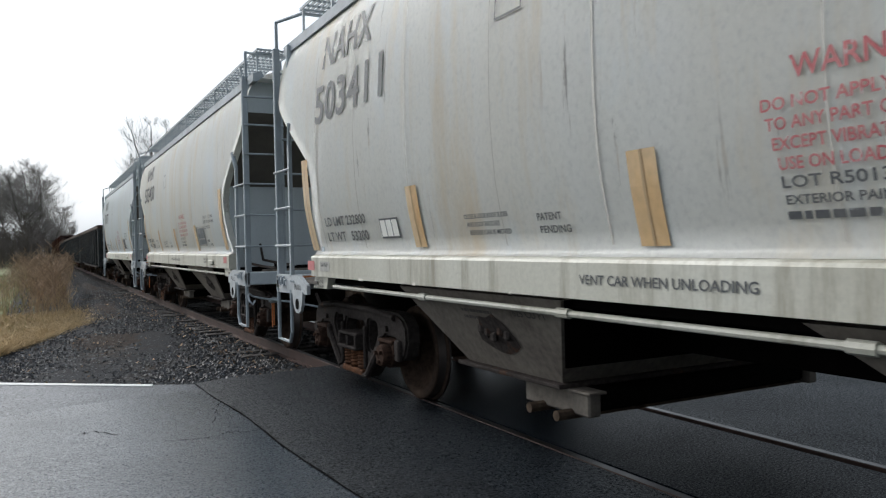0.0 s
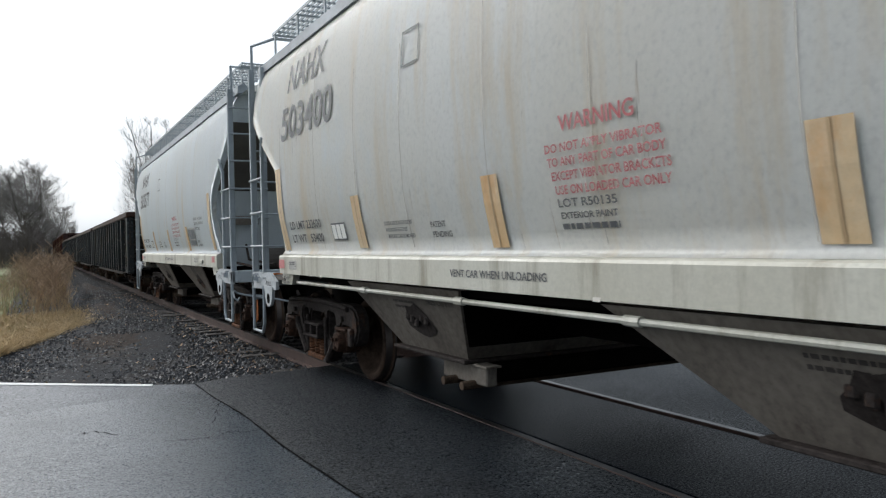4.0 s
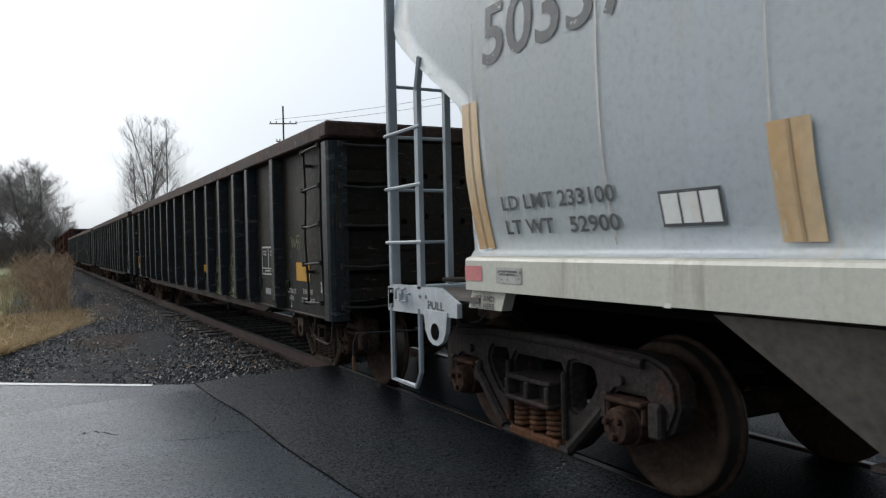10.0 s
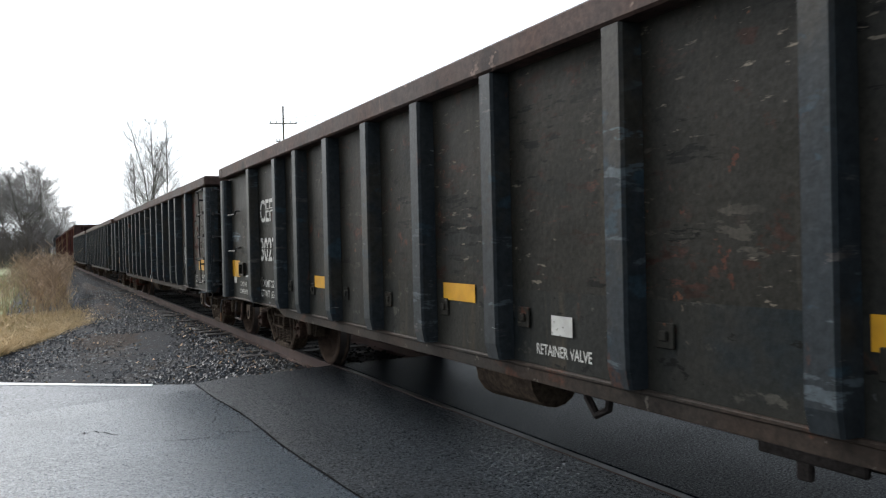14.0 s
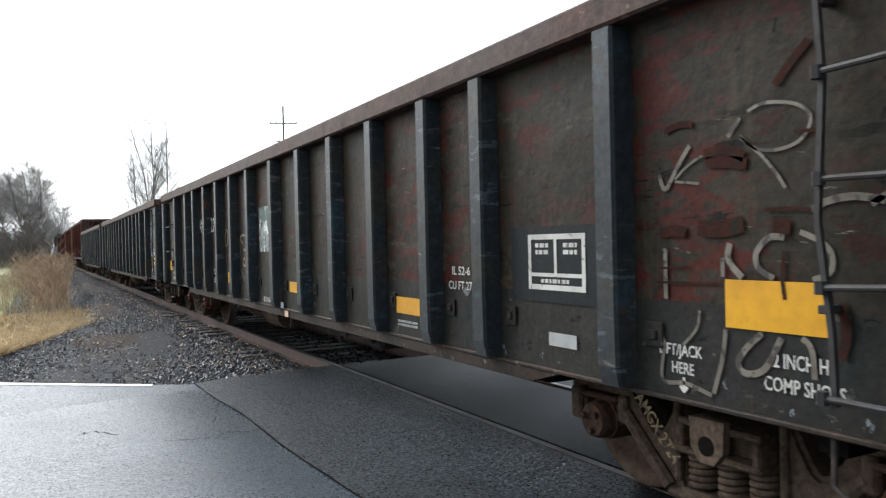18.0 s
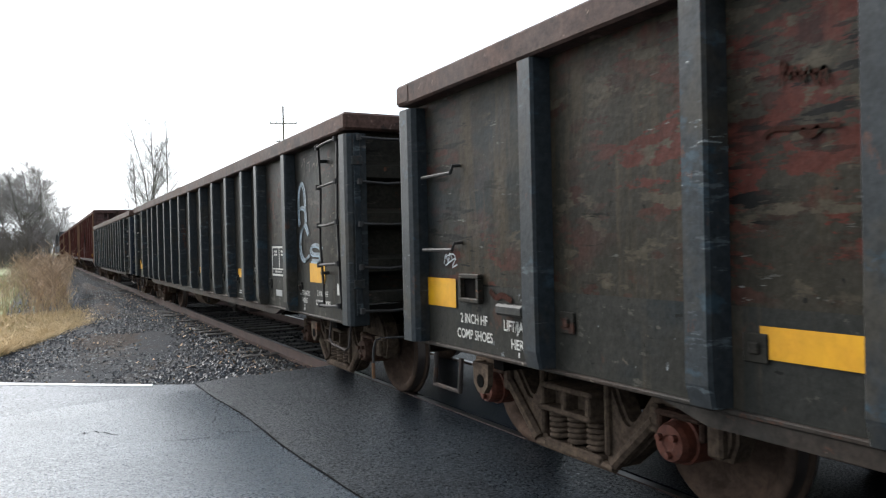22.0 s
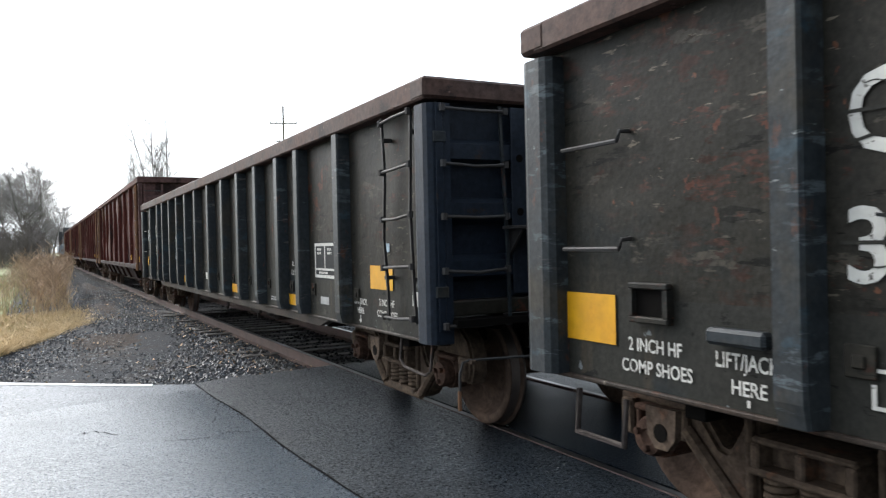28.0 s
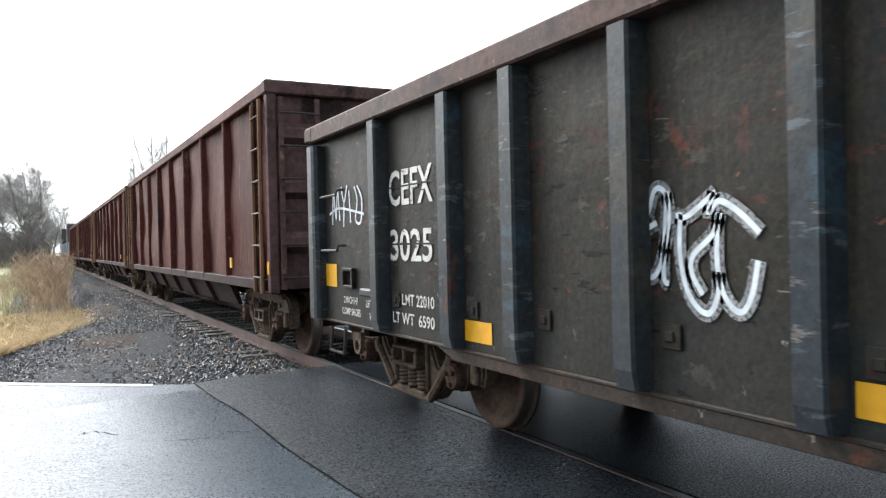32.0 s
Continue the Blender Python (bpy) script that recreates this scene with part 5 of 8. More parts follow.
            for dy in (-0.22, 0.22):
                part("valve_portion", boxes((-1.12, min(vy + dy * 0.6, vy + dy), 1.2, -0.88, max(vy + dy * 0.6, vy + dy), 1.41, 0.035)), "valve_grey", valve)
                for zz in (1.24, 1.36):
                    part("bolt", lathe(bmesh.new(), [(-1.15, 0.018), (-1.12, 0.018)], "x", 6, (0, vy + dy * 0.8, zz)), "hopper_lite", valve)
            part("cap_nut", lathe(bmesh.new(), [(-1.19, 0.03), (-1.17, 0.045), (-1.13, 0.05)], "x", 12, (0, vy, 1.32)), "hopper_lite", valve)
            part("vent_cock", lathe(bmesh.new(), [(1.47, 0.02), (1.5, 0.045), (1.54, 0.045), (1.56, 0.02)], "z", 10, (-1.02, vy - 0.18, 0)), "hopper_lite", valve)
            part("release_rod", tube(bmesh.new(), [(-1.1, vy - 0.1, 1.21), (-1.3, vy - 0.16, 1.2), (-1.42, vy - 0.17, 1.2), (-1.45, vy - 0.22, 1.2), (-1.42, vy - 0.27, 1.2), (-1.38, vy - 0.24, 1.2)], 0.01, 6), "tag_orange", valve, "bright orange release rod")
            for k, body in enumerate(("LIFT AND", "JACK HERE")):
                decal(car, body, Y(1.29) - 0.02 + 0.03 * k, 1.155 - 0.05 * k, 0.036, "grey_paint", lambda z: -1.44, 0.27 + 0.03 * k)
        for xa, zz in ((-1.2, 1.26), (-0.95, 1.3), (0.9, 1.27)):
            bm = tube(bmesh.new(), [(xa, Y(1.36), zz + 0.3), (xa, Y(1.2), zz + 0.05), (xa + 0.1, Y(0.6), zz), (xa + 0.15, Y(0.15), zz - 0.02)], 0.02, 6)
            part("brake_pipe", bm, "truck_dark", car, "grimy brake pipe")
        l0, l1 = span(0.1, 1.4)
        part("platform_deck", boxes((-1.45, l0, 1.14, 1.45, l1, 1.17)), "bay_dark", car, "grimy end platform")
        # end platform: sills, centre sill, crosswise walk
        l0, l1 = span(0.0, 0.12)
        for xa, xb in ((-1.5, -0.3), (0.3, 1.5)):
            part("end_sill", boxes((xa, l0, 1.02, xb, l1, 1.2, 0.01)), "hopper_end", car, "grey end sill")
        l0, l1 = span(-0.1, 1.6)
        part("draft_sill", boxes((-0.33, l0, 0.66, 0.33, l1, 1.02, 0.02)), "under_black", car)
        for s in (-1, 1):
            l0, l1 = span(0.02, 1.35)
            bm = bmesh.new()
            prism(bm, [(Y(0.0), 1.0), (Y(0.0), 1.2), (Y(0.12), 1.22), (Y(0.9), 1.22), (Y(1.18), 1.12), (Y(1.18), 1.02)], "x", min(s * 1.46, s * 1.5), max(s * 1.46, s * 1.5))
            side = part("platform_side", bm, "hopper_lite", car, "white-painted end platform side")
            bm = bmesh.new()
            prism(bm, [(Y(0.67), 1.05), (Y(0.7), 0.9), (Y(0.75), 0.83), (Y(0.82), 0.8), (Y(0.9), 0.8), (Y(0.97), 0.83), (Y(1.02), 0.9), (Y(1.05), 1.05)], "x", min(s * 1.475, s * 1.51), max(s * 1.475, s * 1.51))
            part("jack_pad_lug", bm, "hopper_lite", side, "white lifting lug with a round hole")
            bm = lathe(bmesh.new(), [(0, 0.062), (s * 0.004, 0.062)], "x", 20, (s * 1.511, Y(0.86), 0.9))
            part("lug_hole", bm, "under_black", side)
            for d in (0.22, 0.34):
                bm = tube(bmesh.new(), [(s * 1.49, Y(d), 1.2), (s * 1.53, Y(d), 1.18), (s * 1.53, Y(d), 1.1), (s * 1.53, Y(d + 0.08), 1.1), (s * 1.53, Y(d + 0.08), 1.15), (s * 1.49, Y(d + 0.08), 1.16)], 0.011, 6)
                part("hook", bm, "ladder_grey", side, "bent grey rod hook")
            for d, zz in ((0.08, 1.16), (0.08, 1.05), (0.6, 1.15), (0.7, 1.15)):
                part("bolt", lathe(bmesh.new(), [(s * 1.5, 0.016), (s * 1.515, 0.014)], "x", 6, (0, Y(d), zz)), "hopper_lite", side)
            if s < 0:
                decal(car, "PULL", Y(0.86) + 0.13, 1.06, 0.06, "grey_paint", lambda z: -1.5, 0.26)
            # corner post and ladders
            l0, l1 = span(0.03, 0.095)
            part("corner_post", boxes((min(s * 1.435, s * 1.5), l0, 1.2, max(s * 1.42, s * 1.5), l1, 3.95, 0.01)), "ladder_grey", car, "grey steel corner post")
            bm = boxes((min(s * 1.46, s * 1.5), *sorted((Y(0.62), Y(0.56)))[:1], 1.2, max(s * 1.46, s * 1.5), sorted((Y(0.62), Y(0.56)))[1], 2.75))
            lad = part("side_ladder", bm, "ladder_grey", car, "grey side ladder")
            for z in (1.56, 2.0, 2.44):
                part("rung", tube(bmesh.new(), [(s * 1.5, Y(0.0), z), (s * 1.5, Y(0.66), z)], 0.015, 6), "ladder_grey", lad)
            if s > 0 and out < 0:
                for z in (2.59, 1.96):
                    part("side_brace", tube(bmesh.new(), [(s * 1.43, Y(0.12), z), (s * 1.43, Y(0.35), 2.28)], 0.04, 4), "hopper_lite", lad, "pale diagonal brace")
            bm = tube(bmesh.new(), [(s * 1.48, Y(0.59), 2.72), (s * 1.5, Y(0.7), 2.95)], 0.03, 6)
            part("brace", bm, "ladder_grey", lad)
            l0, l1 = span(0.04, 0.09)
            bm = boxes((min(s * 0.92, s * 0.975), l0, 1.2, max(s * 0.92, s * 0.975), l1, 4.2))
            lad = part("end_ladder", bm, "ladder_grey", car, "grey end ladder")
            for z in (1.56, 2.0, 2.44, 2.86, 3.27, 3.66):
                part("rung", tube(bmesh.new(), [(s * 1.48, Y(0.02), z), (s * 0.92, Y(0.02), z)], 0.014, 6), "ladder_grey", lad)
            # stirrup
            bm = tube(bmesh.new(), [(s * 1.49, Y(0.06), 1.05), (s * 1.49, Y(0.06), 0.44), (s * 1.49, Y(0.5), 0.44), (s * 1.49, Y(0.58), 0.56), (s * 1.49, Y(0.58), 1.05)], 0.022, 6)
            part("stirrup_step", bm, "ladder_grey", car, "grey stirrup step")
            # hand rail up at the roof corner
            bm = tube(bmesh.new(), [(s * 1.44, Y(0.03), 3.9), (s * 1.44, Y(0.03), 4.28), (s * 1.2, Y(0.32), 4.34), (s * 0.7, Y(0.32), 4.34)], 0.022, 6)
            part("roof_rail", bm, "ladder_grey", car)
        add_coupler(car, Y(0.0), out, 0.85)
    # two bays with outlets
    for yc, t0, t1 in ((4.05, 3.05, 5.52), (8.1, 7.1, 9.33)):
        bm = bmesh.new()
        top = [(-1.4, t0, 1.2), (1.4, t0, 1.2), (1.4, t1, 1.2), (-1.4, t1, 1.2)]
        bot = [(-1.1, yc - 0.6, 0.63), (1.1, yc - 0.6, 0.63), (1.1, yc + 0.6, 0.63), (-1.1, yc + 0.6, 0.63)]
        t = [bm.verts.new(p) for p in top]
        b = [bm.verts.new(p) for p in bot]
        for i in range(4):
            bm.faces.new((t[i], b[i], b[(i + 1) % 4], t[(i + 1) % 4]))
        bm.faces.new(b)
        bm.faces.new(t[::-1])
        bmesh.ops.recalc_face_normals(bm, faces=bm.faces)
        bay = part("hopper_bay", bm, "bay_brown", car, "dusty brown discharge bay")
        # bay ends are blackened in place of shade; the near face stays brown
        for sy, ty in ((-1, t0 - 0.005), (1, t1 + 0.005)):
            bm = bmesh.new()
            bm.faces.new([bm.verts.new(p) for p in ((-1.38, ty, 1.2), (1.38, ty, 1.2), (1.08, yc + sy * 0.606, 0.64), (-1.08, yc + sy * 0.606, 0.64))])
            part("slope_sheet", bm, "under_black", bay, "bay end slope sheet, shade painted black")
        # flange and gate body take dark colours for the shade under the bay
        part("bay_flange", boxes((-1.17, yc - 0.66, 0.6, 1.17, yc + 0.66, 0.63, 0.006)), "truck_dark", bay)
        outlet = part("outlet", boxes((-0.98, yc - 0.8, 0.46, 0.98, yc - 0.18, 0.6, 0.02)), "under_black", bay, "outlet gate, shade painted black")
        for x in (-1.03, 1.03):
            part("outlet_end", boxes((x - 0.05, yc - 0.84, 0.44, x + 0.05, yc - 0.14, 0.6, 0.012), (x - 0.07, yc - 0.87, 0.585, x + 0.07, yc - 0.11, 0.602, 0.004)), "bay_brown", outlet, "dusty brown end of the outlet gate")
        for dy in (-0.66, -0.36):
            part("gate_shaft", tube(bmesh.new(), [(-1.2, yc + dy, 0.44), (1.2, yc + dy, 0.44)], 0.035, 8), "truck_rust", bay)
        # rubbed dark patch of the vibrator bracket and small print on the sloped side
        def slope(z):
            return -1.4 + 0.3 * (1.2 - z) / 0.57
        bm = bmesh.new()
        outline = [(-0.05 + 0.25 * math.cos(k * math.tau / 14) * (1 + 0.16 * math.sin(5 * k)), 0.9 + 0.14 * math.sin(k * math.tau / 14) * (1 + 0.16 * math.cos(3 * k))) for k in range(14)]
        bm.faces.new([bm.verts.new((slope(q) - 0.006, yc + p, q)) for p, q in outline])
        bmesh.ops.recalc_face_normals(bm, faces=bm.faces)
        part("bracket_patch", bm, "truck_dark", bay, "dark worn bracket patch")
        for k in range(5):
            dy, dz = -0.2 + 0.085 * k, 0.03 * math.sin(k * 2.1)
            part("bracket", boxes((slope(0.9) - 0.035, yc + dy - 0.033, 0.87 + dz, slope(0.9), yc + dy + 0.033, 0.945 + dz, 0.015)), "truck_dark", bay, "worn bracket lump")
        decal(bay, "1625 CU FT", yc - 0.35, 1.06, 0.05, "bay_print", slope, 0.42)
        for z, w in ((1.1, 0.5), (1.05, 0.42), (1.0, 0.3)):
            bars(bay, yc + 0.3, z, w, 0.022, 1, "bay_print", slope)
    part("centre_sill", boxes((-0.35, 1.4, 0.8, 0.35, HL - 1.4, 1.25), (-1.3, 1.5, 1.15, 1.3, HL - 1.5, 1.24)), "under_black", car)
    add_truck(car, 1.56, True)
    add_truck(car, HL - 1.55, True)
    return car


M["bay_dark"] = surf("dark_brown_paint", (0.125, 0.114, 0.104), (0.165, 0.148, 0.132), 0.8, scale=2, spec=0.06, patch=(0.13, 0.13, 0.13), patch_at=0.64, patch_scale=3, soft=0.1)
M["valve_grey"] = surf("pale_grey_valve_paint", (0.36, 0.4, 0.43), (0.26, 0.28, 0.29), 0.55, scale=6, bump=0.15, patch=(0.12, 0.1, 0.085), patch_at=0.6, patch_scale=7, soft=0.1)
M["hopper_lite"] = surf("white_platform_paint", (0.47, 0.5, 0.52), (0.38, 0.4, 0.41), 0.5, scale=3, bump=0.05, patch=(0.25, 0.22, 0.19), patch_at=0.62, patch_scale=5, soft=0.12, grit=0.12, grit_scale=20.0)


# ---- red cars and engine ----
RL = 16.4


def build_red_car():
    car = empty("red_hopper_car")
    for s in (-1, 1):
        bm = bmesh.new()
        nx, nz = 40, 8
        g = [[bm.verts.new((s * (1.385 + 0.075 * noise.noise(Vector((i * 0.36, k * 0.32, s * 2.2)))), 0.05 + (RL - 0.1) * i / nx, 1.1 + 2.4 * k / nz)) for k in range(nz + 1)] for i in range(nx + 1)]
        for i in range(nx):
            for k in range(nz):
                bm.faces.new((g[i][k], g[i + 1][k], g[i + 1][k + 1], g[i][k + 1]))
        part("side_panel", bm, "red_car", car, "dented oxide-red steel side", True)
        part("top_chord", boxes((min(s * 1.34, s * 1.5), 0.0, 3.5, max(s * 1.34, s * 1.5), RL, 3.66, 0.015)), "red_car", car, "rusty red top rail")
        part("side_sill", boxes((min(s * 1.3, s * 1.48), 0.3, 0.98, max(s * 1.3, s * 1.44), RL - 0.3, 1.12, 0.01)), "red_dark", car)
        bm = bmesh.new()
        prism(bm, [(s * 1.4, 1.0), (s * 1.24, 0.64), (s * 1.18, 0.64), (s * 1.3, 1.0)], "y", 2.8, RL - 2.8)
        part("lower_side", bm, "red_dark", car, "dark brown sloped lower side")
    bm = prism(bmesh.new(), [(0, -0.075), (-0.09, -0.05), (-0.11, -0.03), (-0.11, 0.03), (-0.09, 0.05), (0, 0.075)], "z", 1.1, 3.5)
    rib = finish("rib", bm, "red_car")
    foot = finish("rib_foot", prism(bmesh.new(), [(-1.49, 1.1), (-1.48, 1.0), (-1.3, 0.62), (-1.22, 0.62), (-1.38, 1.05)], "y", -0.03, 0.03), "red_dark")
    for k in range(9):
        y = 0.72 + k * 1.865
        part("rib", rib, None, car).matrix_basis = pose(-1.375, y, 0)
        part("rib", rib, None, car).matrix_basis = pose(1.375, y, 0, 0, 0, 180)
        if 2.8 < y < RL - 2.8:
            part("rib_foot", foot, None, car).matrix_basis = pose(0, y, 0)
    for y, out in ((0.0, -1), (RL, 1)):
        part("end_panel", boxes((-1.4, min(y - out * 0.14, y - out * 0.08), 1.0, 1.4, max(y - out * 0.14, y - out * 0.08), 3.55)), "red_end", car, "rust-red car end")
        part("end_chord", boxes((-1.507, min(y - out * 0.18, y + out * 0.02), 3.49, 1.507, max(y - out * 0.18, y + out * 0.02), 3.67, 0.02)), "red_end", car)
        for z in (1.6, 2.3, 3.0):
            bm = bmesh.new()
            prism(bm, [(y - out * 0.08, z - 0.14), (y + out * 0.02, z - 0.06), (y + out * 0.02, z + 0.06), (y - out * 0.08, z + 0.14)], "x", -1.3, 1.3)
            part("end_rib", bm, "red_end", car)
        for s in (-1, 1):
            part("corner_post", boxes((min(s * 1.36, s * 1.48), min(y, y - out * 0.14), 0.95, max(s * 1.36, s * 1.48), max(y, y - out * 0.14), 3.5, 0.01)), "red_end", car)
        s = -1
        bm = boxes((s * 1.34, min(y, y + out * 0.05), 1.0, s * 1.28, max(y, y + out * 0.05), 3.45), (s * 0.86, min(y, y + out * 0.05), 1.0, s * 0.8, max(y, y + out * 0.05), 3.45))
        lad = part("end_ladder", bm, "red_end", car)
        for k in range(6):
            part("rung", tube(bmesh.new(), [(s * 1.33, y + out * 0.07, 1.15 + k * 0.42), (s * 0.82, y + out * 0.07, 1.15 + k * 0.42)], 0.013, 6), "ladder_worn", lad)
        bm = tube(tube(bmesh.new(), [(s * 1.52, y - out * 0.25, 0.95), (s * 1.52, y - out * 0.22, 3.45)], 0.03, 6), [(s * 1.5, y - out * 0.68, 0.95), (s * 1.5, y - out * 0.68, 3.45)], 0.03, 6)
        lad = part("side_ladder", bm, "rust_pale", car, "pale rusty side ladder")
        for k in range(6):
            part("rung", tube(bmesh.new(), [(s * 1.52, y - out * 0.2, 1.15 + k * 0.42), (s * 1.52, y - out * 0.7, 1.15 + k * 0.42)], 0.013, 6), "ladder_worn", lad)
        add_coupler(car, y, out)
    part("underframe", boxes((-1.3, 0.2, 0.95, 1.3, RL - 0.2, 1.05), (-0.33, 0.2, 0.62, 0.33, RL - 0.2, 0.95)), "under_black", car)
    part("yellow_mark", boxes((-1.49, 0.03, 1.2, -1.481, 0.12, 1.36)), "yellow", car, "small yellow reflector")
    part("yellow_mark", boxes((-1.5, 2.1, 1.25, -1.481, 2.22, 1.4)), "yellow", car, "small yellow reflector")
    add_truck(car, 1.75)
    add_truck(car, RL - 1.75)
    return car


# sill, lower side and rib feet darkened in colour to look unlit
M["red_dark"] = surf("dark_brown_unlit_lower", (0.026, 0.013, 0.0115), (0.018, 0.0105, 0.0095), 0.7, scale=1, spec=0.1, grit=0.3, grit_scale=10.0)
M["rust_pale"] = surf("pale_rust", (0.17, 0.095, 0.055), (0.1, 0.052, 0.032), 0.8, scale=2, spec=0.1)


def build_engine():
    e = empty("diesel_engine")
    bm = boxes((-0.95, 1.6, 1.4, 0.95, 4.4, 3.0, 0.1))
    part("nose_hood", bm, "loco", e, "low black hood")
    part("cab", boxes((-1.5, 4.4, 1.4, 1.5, 6.6, 4.3, 0.08)), "loco", e, "black driver's cab")
    for x in (-0.95, 0.35):
        part("cab_window", boxes((x, 4.385, 3.1, x + 0.6, 4.4, 3.8)), "glass", e, "dark cab window")
    for y in (4.7, 5.6):
        part("cab_window", boxes((-1.515, y, 3.1, -1.5, y + 0.7, 3.8)), "glass", e, "dark cab window")
    part("engine_hood", boxes((-0.95, 6.6, 1.4, 0.95, 18.2, 4.1, 0.1)), "loco", e, "long black hood")
    part("frame", boxes((-1.5, 0.4, 1.1, 1.5, 18.8, 1.4, 0.03)), "loco", e)
    part("fuel_tank", boxes((-1.3, 7.5, 0.35, 1.3, 11.5, 1.1, 0.15)), "under_black", e)
    bm = bmesh.new()
    for y in (0.5, 2.0, 3.5, 8, 10, 12, 14, 16, 18.6):
        tube(bm, [(-1.45, y, 1.4), (-1.45, y, 2.4)], 0.02, 6)
    tube(bm, [(-1.45, 0.5, 2.4), (-1.45, 18.6, 2.4)], 0.02, 6)
    part("handrail", bm, "ladder_grey", e)
    add_truck(e, 3.2, True)
    add_truck(e, 15.8, True)
    add_coupler(e, 0.3, -1)
    return e


# ---- plants ----
def bare_tree(name, x, y, z, height, spread, seed, label, trunks=1, density=1.0, r0=None, fine=0.01):
    """A leafless tree: tapered trunk and limbs, and a crown of many fine twigs."""
    rnd = random.Random(seed)
    data = {"trunk": ([], []), "crown": ([], [])}

    def seg(kind, a, b, ra, rb, n):
        v, f = data[kind]
        d = (b - a).normalized()
        o = d.orthogonal().normalized()
        q = d.cross(o)
        k0 = len(v)
        for c, r in ((a, ra), (b, rb)):
            for k in range(n):
                w = k * math.tau / n
                v.append(c + (o * math.cos(w) + q * math.sin(w)) * r)
        for k in range(n):
            f.append((k0 + k, k0 + (k + 1) % n, k0 + n + (k + 1) % n, k0 + n + k))

    def grow(p, d, length, r, level):
        kind = "trunk" if level < 2 else "crown"
        n = 7 if level == 0 else 5 if level == 1 else 3
        steps = (10, 6, 4, 3, 2)[level]
        kids = (3.0, 1.3, 1.25, 1.1, 0)[level] * density
        thin = fine * (1, 1, 0.9, 0.75, 0.6)[level]
        for i in range(steps):
            f = (i + 1) / steps
            wander = 0.07 if level == 0 else 0.16
            d = (d + Vector((rnd.uniform(-1, 1), rnd.uniform(-1, 1), rnd.uniform(-0.6, 0.9))) * wander).normalized()
            e = p + d * (length / steps)
            r2 = r * (1 - 0.8 / steps)
            seg(kind, p, e, max(r, thin), max(r2, thin * 0.8), n)
            if level < 4 and (level > 0 or i > 1):
                for _ in range(int(kids) + (rnd.random() < kids % 1)):
                    a = rnd.uniform(0, math.tau)
                    side = Vector((math.cos(a), math.sin(a), 0))
                    if level == 0:
                        nd = (d * 0.8 + side * (0.55 + spread * 0.6)).normalized()
                        ln = height * (0.2 + spread * 0.35) * (1.15 - f) ** 0.75 * rnd.uniform(0.7, 1.1)
                    else:
                        nd = (d * 0.75 + side * 0.6 + Vector((0, 0, 0.3))).normalized()
                        ln = length * rnd.uniform(0.4, 0.75)
                    grow(e, nd, ln, r2 * 0.5, level + 1)
            p, r = e, r2

    for k in range(trunks):
        a = k * math.tau / trunks + rnd.uniform(-0.5, 0.5)
        lean = 0.22 if trunks > 1 else 0.03
        grow(Vector((0.4 * math.cos(a) * (trunks > 1), 0.4 * math.sin(a) * (trunks > 1), 0)), Vector((lean * math.cos(a), lean * math.sin(a), 1)).normalized(), height * rnd.uniform(0.85, 1.0), r0 or height * 0.014, 0)
    tree = tagged(empty(name), label, "tree")
    tree.location = (x, y, z)
    for kind, mat in (("trunk", "bark"), ("crown", "twig")):
        v, f = data[kind]
        me = bpy.data.meshes.new(kind)
        me.from_pydata([tuple(c) for c in v], [], f)
        me.materials.append(M[mat])
        part(kind, me, None, tree)
    return tree


def blades(name, n, region, material, label, h, w, seed, lean=0.35, sprigs=0, category="grass"):
    """Thin blades or stalks with sprigs, too many to count, as one body."""
    rnd = random.Random(seed)
    v, f = [], []
    for _ in range(n):
        x, y, z = region(rnd)
        hh = h * rnd.uniform(0.5, 1.1) * (0.75 + 0.55 * noise.noise(Vector((x * 0.5, y * 0.35, 3.0))) if sprigs else 1.0)
        a = rnd.uniform(0, math.tau)
        lx, ly = rnd.gauss(0, lean) * hh, rnd.gauss(0, lean) * hh
        dx, dy = math.cos(a) * w, math.sin(a) * w
        b = len(v)
        v += [(x - dx, y - dy, z), (x + dx, y + dy, z), (x + lx * 0.4 + dx * 0.7, y + ly * 0.4 + dy * 0.7, z + hh * 0.6), (x + lx * 0.4 - dx * 0.7, y + ly * 0.4 - dy * 0.7, z + hh * 0.6), (x + lx, y + ly, z + hh)]
        f += [(b, b + 1, b + 2, b + 3), (b + 3, b + 2, b + 4)]
        for _ in range(sprigs):
            t = rnd.uniform(0.45, 1.0)
            px, py, pz = x + lx * t * 0.8, y + ly * t * 0.8, z + hh * t
            a = rnd.uniform(0, math.tau)
            L = hh * rnd.uniform(0.08, 0.22)
            b = len(v)
            v += [(px, py, pz), (px + math.cos(a) * L * 0.5 - dy, py + math.sin(a) * L * 0.5 + dx, pz + L * 0.5), (px + math.cos(a) * L, py + math.sin(a) * L, pz + L), (px + math.cos(a) * L * 0.5 + dy, py + math.sin(a) * L * 0.5 - dx, pz + L * 0.45)]
            f.append((b, b + 1, b + 2, b + 3))
    me = bpy.data.meshes.new(name)
    me.from_pydata(v, [], f)
    me.materials.append(M[material])
    return tagged(new(name, me), label, category, kind="stuff")


